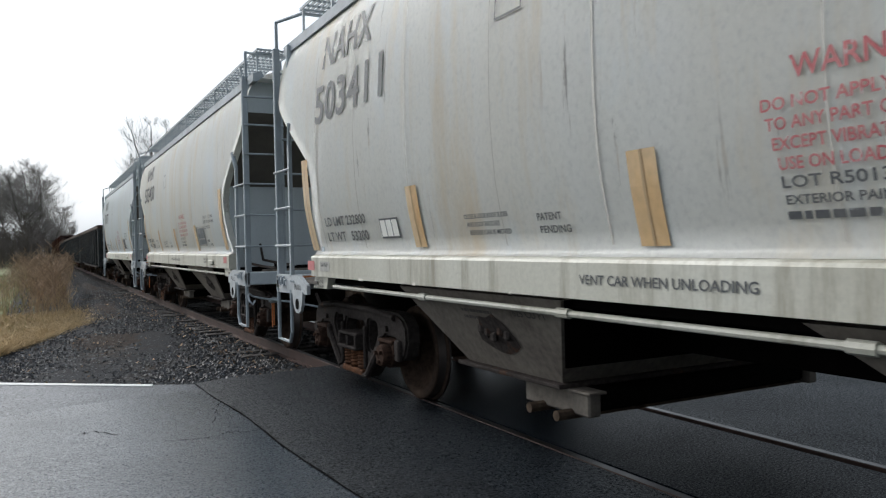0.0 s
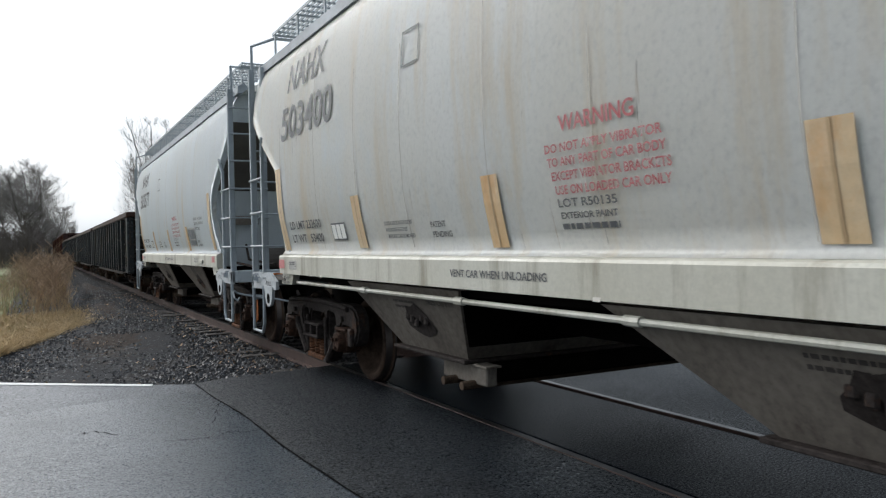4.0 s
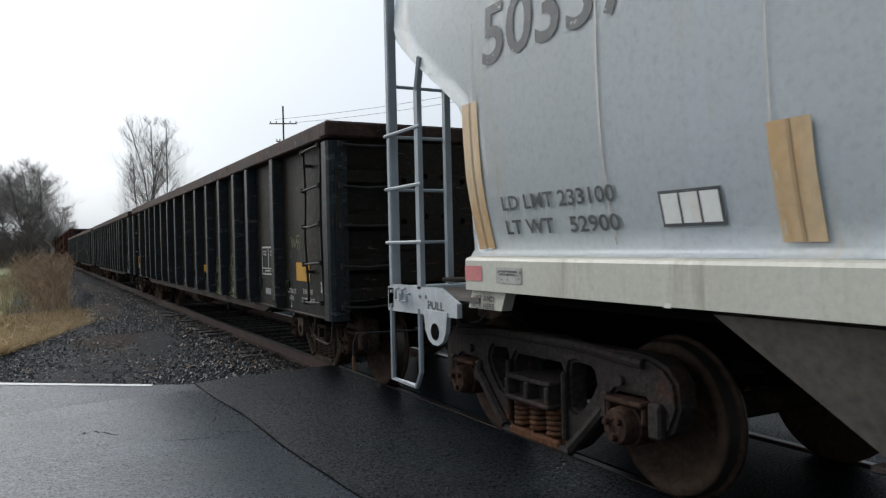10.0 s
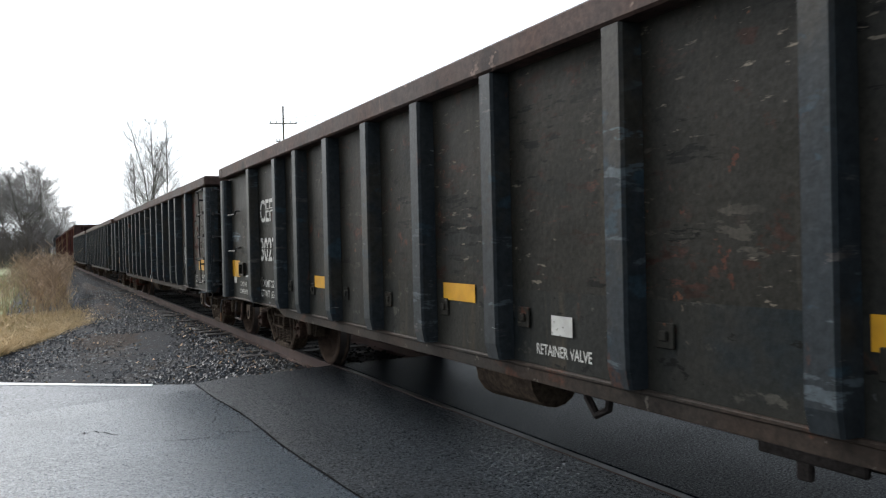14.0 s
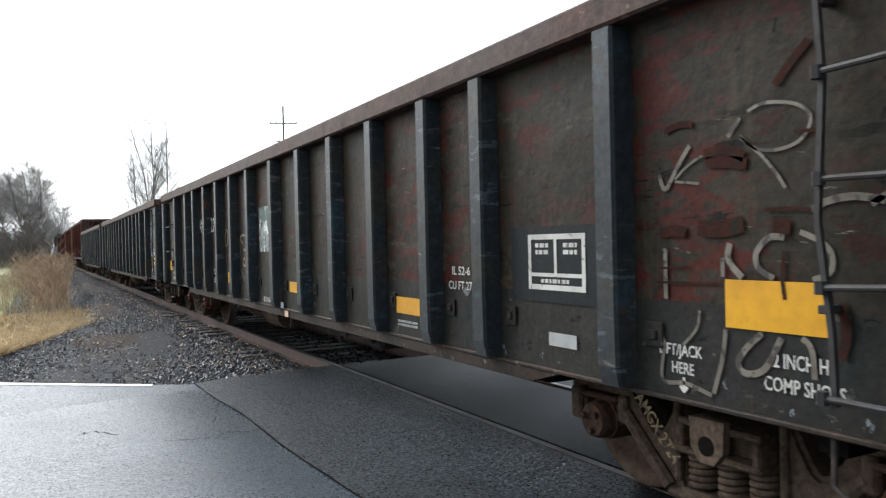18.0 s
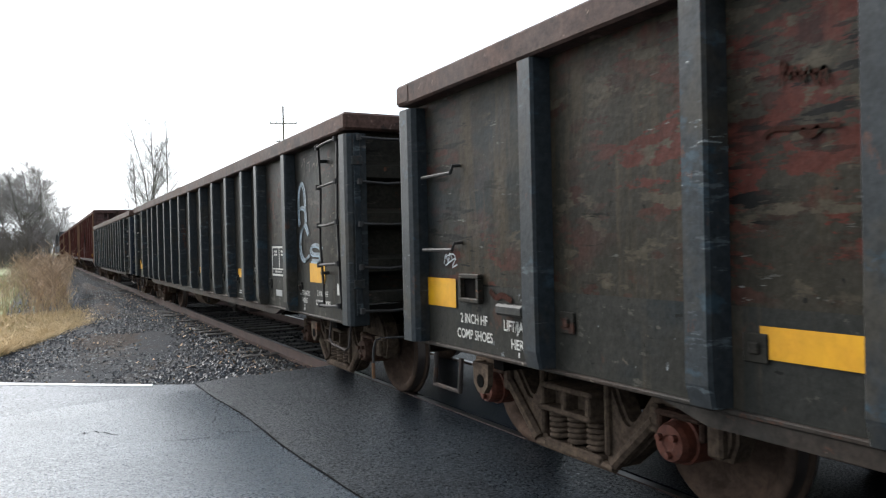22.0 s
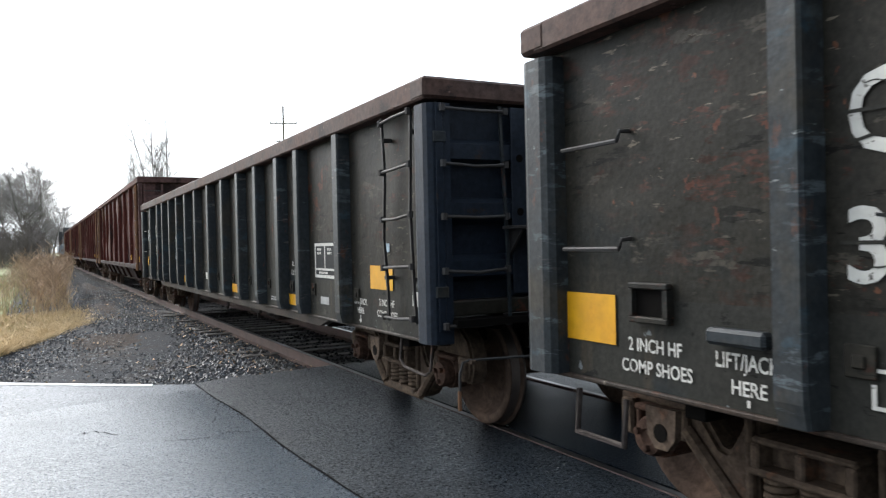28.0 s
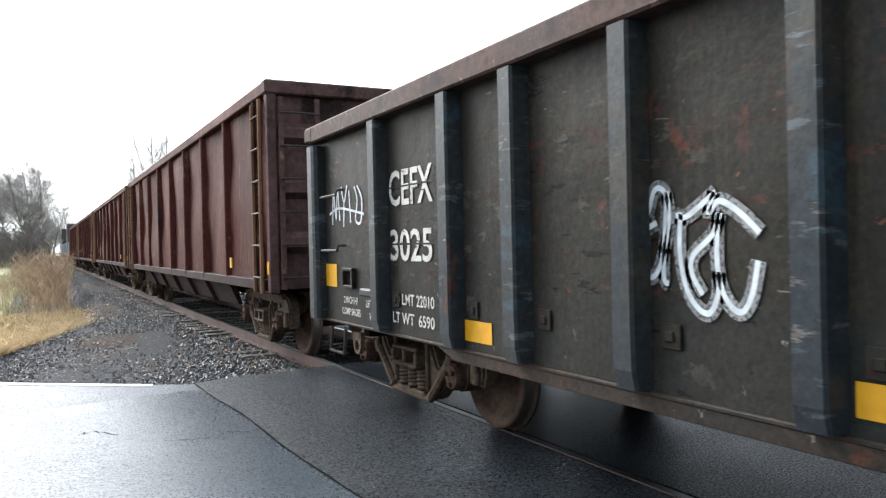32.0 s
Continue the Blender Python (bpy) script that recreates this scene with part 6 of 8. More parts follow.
# ---- poles, houses ----
def build_pole(x, y, h, r, arms, label, top_pin=0.0):
    p = tagged(empty("utility_pole"), label, "utility pole", group="utility poles beyond the track")
    p.location = (x, y, -0.3)
    part("shaft", tube(bmesh.new(), [(0, 0, -0.3), (0, 0, h * 0.5), (0, 0, h)], r, 12, r * 0.65), "pole_wood", p)
    for z, half, ang in arms:
        bm = boxes((-half, -0.045, z - 0.04, half, 0.045, z + 0.04, 0.01))
        a = part("crossarm", bm, "pole_wood", p)
        a.matrix_basis = pose(0, 0, 0, 0, 0, ang)
        for k in (-0.92, -0.5, 0.5, 0.92):
            i = part("insulator", lathe(bmesh.new(), [(z + 0.06, 0.03), (z + 0.1, 0.05), (z + 0.16, 0.05), (z + 0.2, 0.02)], "z", 10, (half * k, 0, 0)), "siding", a)
    return p


def wire(name, a, b, sag, r, material, label):
    pts = []
    for k in range(13):
        f = k / 12
        p = Vector(a).lerp(Vector(b), f)
        p.z -= sag * 4 * f * (1 - f)
        pts.append(p)
    return tagged(part(name, tube(bmesh.new(), pts, r, 5), material), label, "cable")


def house_matrix(fwd, right, z):
    return pose(0.469 * fwd + 0.883 * right, 0.883 * fwd - 0.469 * right, z, 0, 0, -28)


def window(parent, x, y, z, w, h, name="window"):
    win = part(name, boxes((x - w / 2 - 0.1, y - 0.06, z - 0.1, x + w / 2 + 0.1, y, z + h + 0.1)), "siding", parent, "white-framed window")
    n = 2
    for i in range(n):
        for k in range(2):
            x0 = x - w / 2 + i * w / n + 0.03
            z0 = z + k * h / 2 + 0.03
            part("pane", boxes((x0, y - 0.08, z0, x0 + w / n - 0.06, y - 0.062, z0 + h / 2 - 0.06)), "glass", win)
    return win


def gable(parent, x0, x1, y0, y1, z, rise, along, over=0.4, material="roof", name="roof"):
    """A pitched roof over a rectangle, with its ridge along x or y, and its gable walls."""
    bm = bmesh.new()
    if along == "x":
        ym = (y0 + y1) / 2
        prism(bm, [(y0 - over, z - 0.1), (ym, z + rise), (y1 + over, z - 0.1), (y1 + over, z + 0.1), (ym, z + rise + 0.2), (y0 - over, z + 0.1)], "x", x0 - over, x1 + over)
    else:
        xm = (x0 + x1) / 2
        prism(bm, [(x0 - over, z - 0.1), (xm, z + rise), (x1 + over, z - 0.1), (x1 + over, z + 0.1), (xm, z + rise + 0.2), (x0 - over, z + 0.1)], "y", y0 - over, y1 + over)
    part(name, bm, material, parent, "dark shingled pitched roof")
    bm = bmesh.new()
    if along == "x":
        prism(bm, [(y0 + 0.01, z), (ym, z + rise), (y1 - 0.01, z)], "x", x0 + 0.01, x1 - 0.01)
    else:
        prism(bm, [(x0 + 0.01, z), (xm, z + rise), (x1 - 0.01, z)], "y", y0 + 0.01, y1 - 0.01)
    part("gable_wall", bm, "siding", parent)


def build_houses():
    h = tagged(empty("house"), "white two-storey house with dark roofs and grey garage doors", "house", group="houses beyond the lawn")
    h.matrix_basis = house_matrix(78, 37.0, 0.95)
    part("wall", boxes((0, 0, 0, 7.6, 10, 5.3)), "siding", h, "white clapboard wall")
    gable(h, 0, 7.6, 0, 10, 5.3, 2.2, "x")
    part("wall", boxes((7.6, -1.5, 0, 17.5, 10, 5.3)), "siding", h, "white clapboard wall")
    gable(h, 7.6, 17.5, -1.0, 10, 5.3, 2.6, "x")
    gable(h, 6.4, 9.8, -1.5, 4, 5.0, 1.9, "y")
    # clapboards
    bm = bmesh.new()
    for k in range(26):
        z = 0.2 + k * 0.2
        box(bm, 0.0, -0.025, z, 7.6, -0.002, z + 0.02)
        box(bm, 7.62, -1.525, z, 17.5, -1.502, z + 0.02)
    part("clapboards", bm, "siding", h)
    part("porch_roof", prism(bmesh.new(), [(-2.4, 2.75), (0, 3.6), (0, 3.45), (-2.4, 2.6)], "x", -2.2, 7.9), "roof", h, "dark porch roof")
    part("porch_roof", prism(bmesh.new(), [(-2.6, 2.75), (-1.5, 3.5), (-1.5, 3.3), (-2.6, 2.6)], "x", 7.9, 17.6), "roof", h)
    for x in (-2.0, 0.9, 3.7):
        part("porch_post", boxes((x - 0.09, -2.3, 0, x + 0.09, -2.1, 2.7)), "siding", h)
    bm = boxes((-2.0, -2.25, 0.95, 2.0, -2.17, 1.05), (-2.0, -2.25, 0.2, 2.0, -2.17, 0.28))
    for k in range(20):
        box(bm, -2.0 + k * 0.2, -2.23, 0.25, -1.94 + k * 0.2, -2.19, 0.98)
    part("porch_railing", bm, "siding", h, "white porch railing")
    part("front_door", boxes((2.1, -0.06, 0.1, 3.1, 0, 2.3)), "glass", h, "dark front door")
    for x in (3.9, 7.4, 11.5):
        d = part("garage_door", boxes((x, -1.56 if x > 7 else -0.06, 0.0, x + 3.0, -1.5 if x > 7 else 0, 2.1)), "slate_door", h, "slate-grey garage door")
        for k in range(4):
            part("door_panel", boxes((x + 0.1, (-1.575 if x > 7 else -0.075), 0.08 + k * 0.5, x + 2.9, (-1.561 if x > 7 else -0.061), 0.5 + k * 0.5)), "slate_door", d)
    for x in (1.2, 3.2, 5.4):
        window(h, x, 0, 3.85, 1.0, 1.2)
    for x in (8.1, 11, 14.5):
        window(h, x, -1.5, 3.7, 1.5, 1.3)
    part("arched_window", lathe(bmesh.new(), [(-1.52, 0.6), (-1.56, 0.6), (-1.57, 0.5)], "y", 20, (8.1, 0, 5.0)), "glass", h, "round-topped attic window")
    g = tagged(empty("house"), "white gabled house behind a small shed", "house", group="houses beyond the lawn")
    g.matrix_basis = house_matrix(92, 31.0, 0.9)
    part("wall", boxes((0, 0, 0, 7.0, 11, 4.6)), "siding", g, "white clapboard wall")
    gable(g, 0, 7.0, 0, 11, 4.6, 2.9, "y")
    for x in (1.5, 5.4):
        window(g, x, 0, 3.0, 1.0, 1.3)
        window(g, x, 0, 0.6, 1.0, 1.3)
    k = tagged(empty("garden_shed"), "small white garden shed with a dark door", "shed")
    k.matrix_basis = house_matrix(80, 28.2, 0.85)
    part("wall", boxes((0, 0, 0, 2.8, 2.5, 1.5)), "siding", k)
    gable(k, 0, 2.8, 0, 2.5, 1.5, 0.6, "x", 0.15)
    part("door", boxes((1.5, -0.03, 0, 2.4, 0, 1.4)), "slate_door", k, "dark shed door")


def lawn_z(x, y):
    d = 0.469 * x + 0.883 * y
    q = max(0.0, min(1.0, (x - 14) / 14))
    return -0.3 + q * max(0.0, min(1.3, (d - 22) * 0.0225))


def build_lawn():
    bm = bmesh.new()
    n, m = 30, 30
    g = [[bm.verts.new((9.5 + 110 * i / n, -60 + 190 * k / m, lawn_z(9.5 + 110 * i / n, -60 + 190 * k / m) + 0.02)) for k in range(m + 1)] for i in range(n + 1)]
    for i in range(n):
        for k in range(m):
            bm.faces.new((g[i][k], g[i + 1][k], g[i + 1][k + 1], g[i][k + 1]))
    tagged(part("lawn", bm, "lawn"), "mown green lawn rising towards the houses", "lawn", kind="structure")


# ---- assembly ----
build_ground()
build_rails()
build_shade_bed()
build_lawn()


def bank_z(x):
    return -0.30 + 0.19 * min(1, (x + 0.9) / 3.2) + 0.005 - 0.04 * max(0, min(1, (x - 2.3) / 0.35))


def near_bank(r):
    """A place on the bank beside the rail: stony near the rail, bare dirt in patches."""
    while True:
        y = 9.3 + 60 * r.random() ** 2.2
        x = r.uniform(-0.6, 3.25)
        y = max(y, 9.25 + max(0, 1.2 - x) * 0.85)
        d = noise.noise(Vector((x * 0.8, y * 0.45, 1.7))) + 0.35 * noise.noise(Vector((x * 2.6, y * 1.8, 7.1)))
        dirt = math.exp(-((x - 1.3) / 0.9) ** 2 - ((y - 15.5) / 3.2) ** 2) * 0.9
        if r.random() < 0.8 + 0.9 * d - 0.6 * dirt + 0.25 * (x > 2.3):
            return x, y, bank_z(x)


stones("loose_ballast", 44000, near_bank, "stone", "dark grey crushed stone beside the rail", 0.032, 4)
stones("shoulder_gravel", 26000, lambda r: (lambda x: (x, 9.4 + max(0, 1.2 - x) * 0.85 + 3.6 * r.random() ** 1.3, bank_z(max(x, -0.9)) + 0.0))(r.uniform(-5.5, 2.4)), "stone", "fine grey gravel along the road edge", 0.012, 14)
for cx, cy, rx, ry in ((1.15, 15.8, 1.15, 3.0), (1.75, 24.0, 0.8, 5.5), (2.2, 38.0, 0.7, 9.0), (2.55, 12.6, 0.35, 1.2)):
    bm = bmesh.new()
    ring = []
    for k in range(40):
        a = k * math.tau / 40
        q = 1 + 0.4 * noise.noise(Vector((math.cos(a) * 1.5, math.sin(a) * 1.5, cy))) + 0.15 * noise.noise(Vector((math.cos(a) * 5, math.sin(a) * 5, cy)))
        x = cx + rx * q * math.cos(a)
        ring.append(bm.verts.new((x, cy + ry * q * math.sin(a), bank_z(x) - 0.012)))
    core = bm.verts.new((cx, cy, bank_z(cx) + 0.02))
    for k in range(40):
        bm.faces.new((ring[k], ring[(k + 1) % 40], core))
    tagged(part("dirt_patch", bm, "dirt"), "damp brown dirt spread over the track bed", "dirt", kind="structure")
stones("pale_ballast", 1100, near_bank, "stone_pale", "scattered pale stones in the track bed", 0.018, 5)
# these stones share the black that imitates shade below the cars
stones("bed_ballast", 6000, lambda r: (r.uniform(3.4, 7.0), 9.5 + 30 * r.random() ** 1.5, -0.14), "shade_stone", "dark crushed stone between and beyond the rails", 0.035, 6)
blades("fallen_leaves", 420, lambda r: (lambda x: (x, 9.5 + 22 * r.random() ** 1.5, bank_z(x) + 0.02))(r.choice((r.uniform(2.3, 3.3), r.uniform(-0.4, 3.2)))), "weed", "brown leaf scraps and dry stems on the stones", 0.035, 0.016, 15, 1.6, 0, "leaf litter")


def bank_edge(y):
    """Where the grass meets the track bed."""
    wob = 0.22 * noise.noise(Vector((y * 0.5, 4.0, 0.0)))
    if y < 20.5:
        return -0.65 + (y - 15.9) * 0.36 + wob
    if y < 28:
        return 0.98 - 0.01 * (y - 20.5) + wob
    return 0.9 + (y - 28) * 0.042 + wob


def straw_zone(r):
    y = 15.6 + 9 * r.random() ** 1.5
    x = bank_edge(y) - 5.0 * r.random() ** 1.8 + 0.12 * r.random()
    return x, y + r.uniform(-0.25, 0.25), -0.31


def field_zone(r):
    y = 17 + 55 * r.random() ** 1.3
    return bank_edge(y) - 0.8 - 22 * r.random(), y, -0.32


def weed_zone(r):
    """Weeds in clumps on the slope between field and track."""
    while True:
        y = 23.5 + 65 * r.random() ** 1.5
        x = bank_edge(y) - 0.15 - (1.5 + 0.05 * (y - 20)) * r.random() ** 1.1
        if r.random() < 0.35 + 1.6 * noise.noise(Vector((x * 0.9, y * 0.4, 9.0))):
            return x, y, -0.32


def low_weed_zone(r):
    y = 21.0 + 40 * r.random() ** 1.5
    return bank_edge(y) - 0.05 - 5.0 * r.random() ** 1.3, y, -0.32


blades("straw_grass", 38000, straw_zone, "straw", "matted dry straw-coloured grass", 0.22, 0.005, 7, 1.3)
blades("field_grass", 26000, field_zone, "field_blade", "pale green and tan field grass", 0.26, 0.008, 13, 0.7)
blades("tall_weeds", 1000, weed_zone, "weed", "tall dry reddish-brown weeds", 1.95, 0.005, 8, 0.11, 16, "weeds")
blades("tall_straw", 800, weed_zone, "straw", "tall pale straw stalks among the weeds", 1.1, 0.005, 9, 0.14, 5, "weeds")
blades("low_weeds", 2000, low_weed_zone, "straw", "low tangled straw and weeds", 0.45, 0.005, 10, 0.5, 3, "weeds")

for i, (x, y, hh) in enumerate(((13.0, 110, 16.5), (14.2, 111, 21.0), (15.1, 109, 18.0), (12.5, 112, 14.0), (13.9, 113, 19.0))):
    bare_tree("bare_tree", x, y, -0.3, hh, 0.27, 21 + i, "tall slender leafless tree", 1, 1.0, 0.13, 0.0058)
for i, (x, y, hh, wide, stems) in enumerate(((-0.8, 140, 16.2, 0.62, 3), (-6.8, 148, 15.5, 0.6, 3), (-13, 150, 15.5, 0.6, 3), (1.9, 172, 11.0, 0.6, 3), (4.3, 205, 9.0, 0.7, 2), (-20, 150, 14, 0.6, 3), (7.0, 250, 9, 0.6, 2), (-3.2, 146, 14.5, 0.65, 2))):
    bare_tree("bare_tree", x, y, -0.3, hh, wide, 31 + i, "broad leafless tree at the field edge", stems, 1.1, 0.14, 0.0085)
thicket = lambda r: (lambda y: (min(r.uniform(-0.2, 0.02) * y + 1.0, -0.5 if y < 170 else 2.0), y, -0.32))(100 + 120 * r.random())
blades("thicket", 7000, thicket, "brush", "brown leafless brush along the field edge", 6.0, 0.018, 12, 0.2, 12, "brush")
build_pole(16.15, 55, 12.2, 0.09, [(10.9, 1.0, -20), (9.6, 0.55, -15)], "far wooden utility pole with crossarms")
build_pole(32.5, 21.2, 13.0, 0.2, [(11.8, 1.2, 62)], "brown wooden utility pole on the lawn")
wire("guy_wire", (23.8, 17.9, -0.3), (32.4, 21.2, 11.0), 0.0, 0.012, "ladder_grey", "steel guy wire of the pole")
gw = tagged(part("guy_guard", tube(bmesh.new(), [(23.8, 17.9, -0.25), (23.8 + 8.6 * 0.3, 17.9 + 3.3 * 0.3, -0.3 + 11.3 * 0.3)], 0.05, 8), "guard"), "yellow plastic guard on the guy wire", "cable guard")
wire("power_line", (17.2, 55.4, 10.8), (32.9, 22.2, 11.6), 0.7, 0.012, "under_black", "black power line between the poles")
wire("power_line", (15.4, 54.6, 10.8), (32.0, 20.3, 11.6), 0.7, 0.012, "under_black", "black power line between the poles")
build_houses()

# cracks in the old asphalt, as ragged open lines
for path in [[(1.59, 7.82), (1.47, 7.58), (1.43, 7.23), (1.3, 6.87)], [(0.86, 6.48), (1.03, 6.43), (1.21, 6.4), (1.36, 6.5), (1.53, 6.44), (1.67, 6.46)], [(0.27, 7.12), (0.38, 7.19), (0.58, 6.88)], [(1.67, 6.99), (1.6, 7.62), (1.54, 8.64)]]:
    rnd = random.Random(len(path))
    bm = bmesh.new()
    prev = None
    fine = []
    for (x0, y0), (x1, y1) in zip(path, path[1:]):
        for k in range(6):
            fine.append((x0 + (x1 - x0) * k / 6 + rnd.uniform(-0.02, 0.02), y0 + (y1 - y0) * k / 6 + rnd.uniform(-0.03, 0.03)))
    for x, y in fine:
        w = rnd.uniform(0.002, 0.006)
        a, b = bm.verts.new((x - w, y - w, 0.0025)), bm.verts.new((x + w, y + w, 0.0025))
        if prev:
            bm.faces.new((prev[0], prev[1], b, a))
        prev = (a, b)
    tagged(part("road_crack", bm, "under_black"), "thin dark crack in the asphalt", "road crack", kind="structure")

seam = bmesh.new()
prev = None
rnd = random.Random(77)
for k in range(90):
    y = -2.0 + k * 11.0 / 89
    x = seam_x(y) + 0.012 * noise.noise(Vector((y * 2.3, 0, 0)))
    w = rnd.uniform(0.003, 0.008)
    a, b = seam.verts.new((x - w, y, 0.006)), seam.verts.new((x + w, y, 0.006))
    if prev:
        seam.faces.new((prev[0], prev[1], b, a))
    prev = (a, b)
tagged(part("paving_joint", seam, "under_black"), "ragged dark joint between two pavings", "paving joint", kind="structure")

# ---- the train ----
train = []
INK = "grey_paint"


def mark_hopper(car, number, limit, weight, up=0.0, along=0.0):
    """Stencils and reflective strips of a covered hopper."""
    s = hop_side
    decal(car, "NAHX", 10.95, 3.22 + up, 0.32, INK, s, 1.3)
    decal(car, number, 11.1, 2.68 + up, 0.36, INK, s, 1.75)
    for body, z in (("LD LMT " + limit, 1.745), ("LT WT   " + weight, 1.595)):
        decal(car, body, 10.98, z, 0.085, INK, s, 1.08)
    plate(car, "dome_patch", 9.6, 1.6, 9.22, 1.77, INK, s, "dark framed patch")
    for k in range(3):
        plate(car, "patch_window", 9.583 - 0.12 * k, 1.615, 9.477 - 0.12 * k, 1.755, "hopper_white", s, rows=1, lift=0.007)
    for y0, z0, y1, z1 in ((9.02, 1.52, 8.69, 2.0), (6.65, 1.51, 6.35, 1.98), (4.28, 1.51, 3.93, 1.98), (1.9, 1.52, 1.55, 2.48), (11.37, 1.5, 11.15, 2.47)):
        mid = (y0 + y1) / 2 + 0.6 * along
        mid += 0.13 if along and 8 < mid < 9.5 else 0.29 if along and mid > 10 else -0.08 if along and 5 < mid < 7 else 0
        y0, y1 = mid + 0.1, mid - 0.1
        strip = plate(car, "reflective_strip", y0, z0, y1, z1, "orange", s, "faded orange reflective strip", 8)
        plate(car, "strip_crease", (y0 + y1) / 2 + 0.008, z0, (y0 + y1) / 2 - 0.008, z1, "orange_dark", s, "", 8, 0.007)
    before = set(car.children)
    for k, body in enumerate(("CLOSE & LOCK ROOF SLIDES", "AND ROOF HATCHES", "BEFORE CAR IS MOVED")):
        decal(car, body, 8.29 - 0.02 * k, 1.71 - 0.055 * k, 0.03, INK, s, (0.55, 0.42, 0.52)[k])
    decal(car, "PATENT", 7.43, 1.67, 0.042, INK, s, 0.24)
    decal(car, "PENDING", 7.42, 1.595, 0.042, INK, s, 0.3)
    decal(car, "WARNING", 5.72, 2.15, 0.085, "red_paint", s, 0.6)
    for k, body in enumerate(("DO NOT APPLY VIBRATOR", "TO ANY PART OF CAR BODY", "EXCEPT VIBRATOR BRACKETS", "USE ON LOADED CAR ONLY")):
        decal(car, body, 5.87 - 0.02 * k, 2.04 - 0.078 * k, 0.048, "red_paint", s, 0.93 - 0.03 * (k == 3))
    decal(car, "LOT R50135", 5.81, 1.735, 0.045, INK, s, 0.5)
    decal(car, "EXTERIOR PAINT", 5.8, 1.67, 0.035, INK, s, 0.48)
    bars(car, 5.8, 1.61, 0.48, 0.032, 1, INK, s)
    plate(car, "panel_border", 3.885, 1.595, 3.235, 1.94, "white_paint", s, "faded white border", 3, 0.0035)
    plate(car, "data_panel", 3.855, 1.73, 3.255, 1.91, "panel_ink", s, "dark stencilled data panel", 3, 0.006)
    plate(car, "data_panel", 3.855, 1.62, 3.255, 1.71, "panel_ink", s, "dark stencilled data panel", 2, 0.006)
    decal(car, "DB-10", 3.79, 1.862, 0.025, "white_paint", lambda z: s(z) - 0.004, 0.17)
    decal(car, "DB-20", 3.79, 1.825, 0.025, "white_paint", lambda z: s(z) - 0.004, 0.17)
    decal(car, "BLT", 3.78, 1.65, 0.03, "white_paint", lambda z: s(z) - 0.004, 0.09)
    rng = random.Random(5)
    for k in range(16):
        y0, z0 = 3.84 - 0.58 * rng.random() ** 0.6, rng.uniform(1.74, 1.8)
        plate(car, "panel_scratch", y0, z0, y0 - rng.uniform(0.003, 0.012), rng.uniform(1.84, 1.905), "tag_metal", s, rows=1, lift=0.0085)
    decal(car, "EW 10-1    H 13-03-0", 3.2, 2.07, 0.05, INK, s, 0.8)
    decal(car, "EXW 10-8   EXW H 8-8", 3.2, 1.985, 0.05, INK, s, 0.85)
    decal(car, "CU FT 3250", 3.19, 1.89, 0.05, INK, s, 0.48)
    decal(car, "40 %", 3.13, 1.66, 0.045, INK, s, 0.2)
    decal(car, "E. L. VALVE", 3.12, 1.59, 0.045, INK, s, 0.38)
    decal(car, "VENT CAR WHEN UNLOADING", 7.08, 1.31, 0.05, INK, s, 1.17)
    decal(car, "BRAKE CYLINDER", 3.37, 1.345, 0.03, INK, s, 0.4)
    decal(car, "PRESSURE TAP", 3.37, 1.295, 0.03, INK, s, 0.34)
    part("tap_bracket", boxes((-1.5, 2.5, 1.275, -1.47, 2.84, 1.345, 0.008)), "hopper_sill", car, "small cream bracket on the sill")
    plate(car, "red_reflector", 1.73, 1.31, 1.5, 1.41, "reflect_red", s, "pale red reflector", 1)
    far_end = 0.27 if along else 0.0
    plate(car, "red_reflector", 11.44 + far_end, 1.29, 11.22 + far_end, 1.39, "reflect_red", s, "pale red reflector", 1)
    plate(car, "white_tag", 11.04 + far_end, 1.285, 10.75 + far_end, 1.385, "white_paint", s, "white inspection tag", 1)
    bars(car, 11.0 + far_end, 1.355, 0.2, 0.012, 2, INK, lambda z: s(z) - 0.003)
    for y0 in (7.75,):
        for a, b, c, d in ((y0, 2.93, y0 - 0.3, 2.945), (y0, 3.2, y0 - 0.3, 3.215), (y0, 2.93, y0 - 0.012, 3.215), (y0 - 0.288, 2.93, y0 - 0.3, 3.215)):
            plate(car, "stencil_frame", a, b, c, d, INK, s, rows=1)
    for ob in set(car.children) - before:
        ob.location.y += along - (0.08 if along and ob.type == "MESH" and ob.data.vertices[0].co.y < 7.1 else 0)
    # weld seams and thin dark run-off lines
    rnd = random.Random(int(number))
    for k in range(9):
        y = 1.9 + k * 1.16 + rnd.uniform(-0.1, 0.1)
        z1 = rnd.uniform(2.6, 3.8)
        plate(car, "runoff_line", y, 1.52, y - rnd.uniform(0.006, 0.014), z1, "grime", s, "", 10, 0.0026 + 0.0002 * k)
    for k in range(7):
        y = rnd.uniform(1.6, 11)
        plate(car, "sill_stain", y, 1.22, y - rnd.uniform(0.02, 0.1), 1.455, "grime", s, "", 1, 0.0026 + 0.0003 * k)


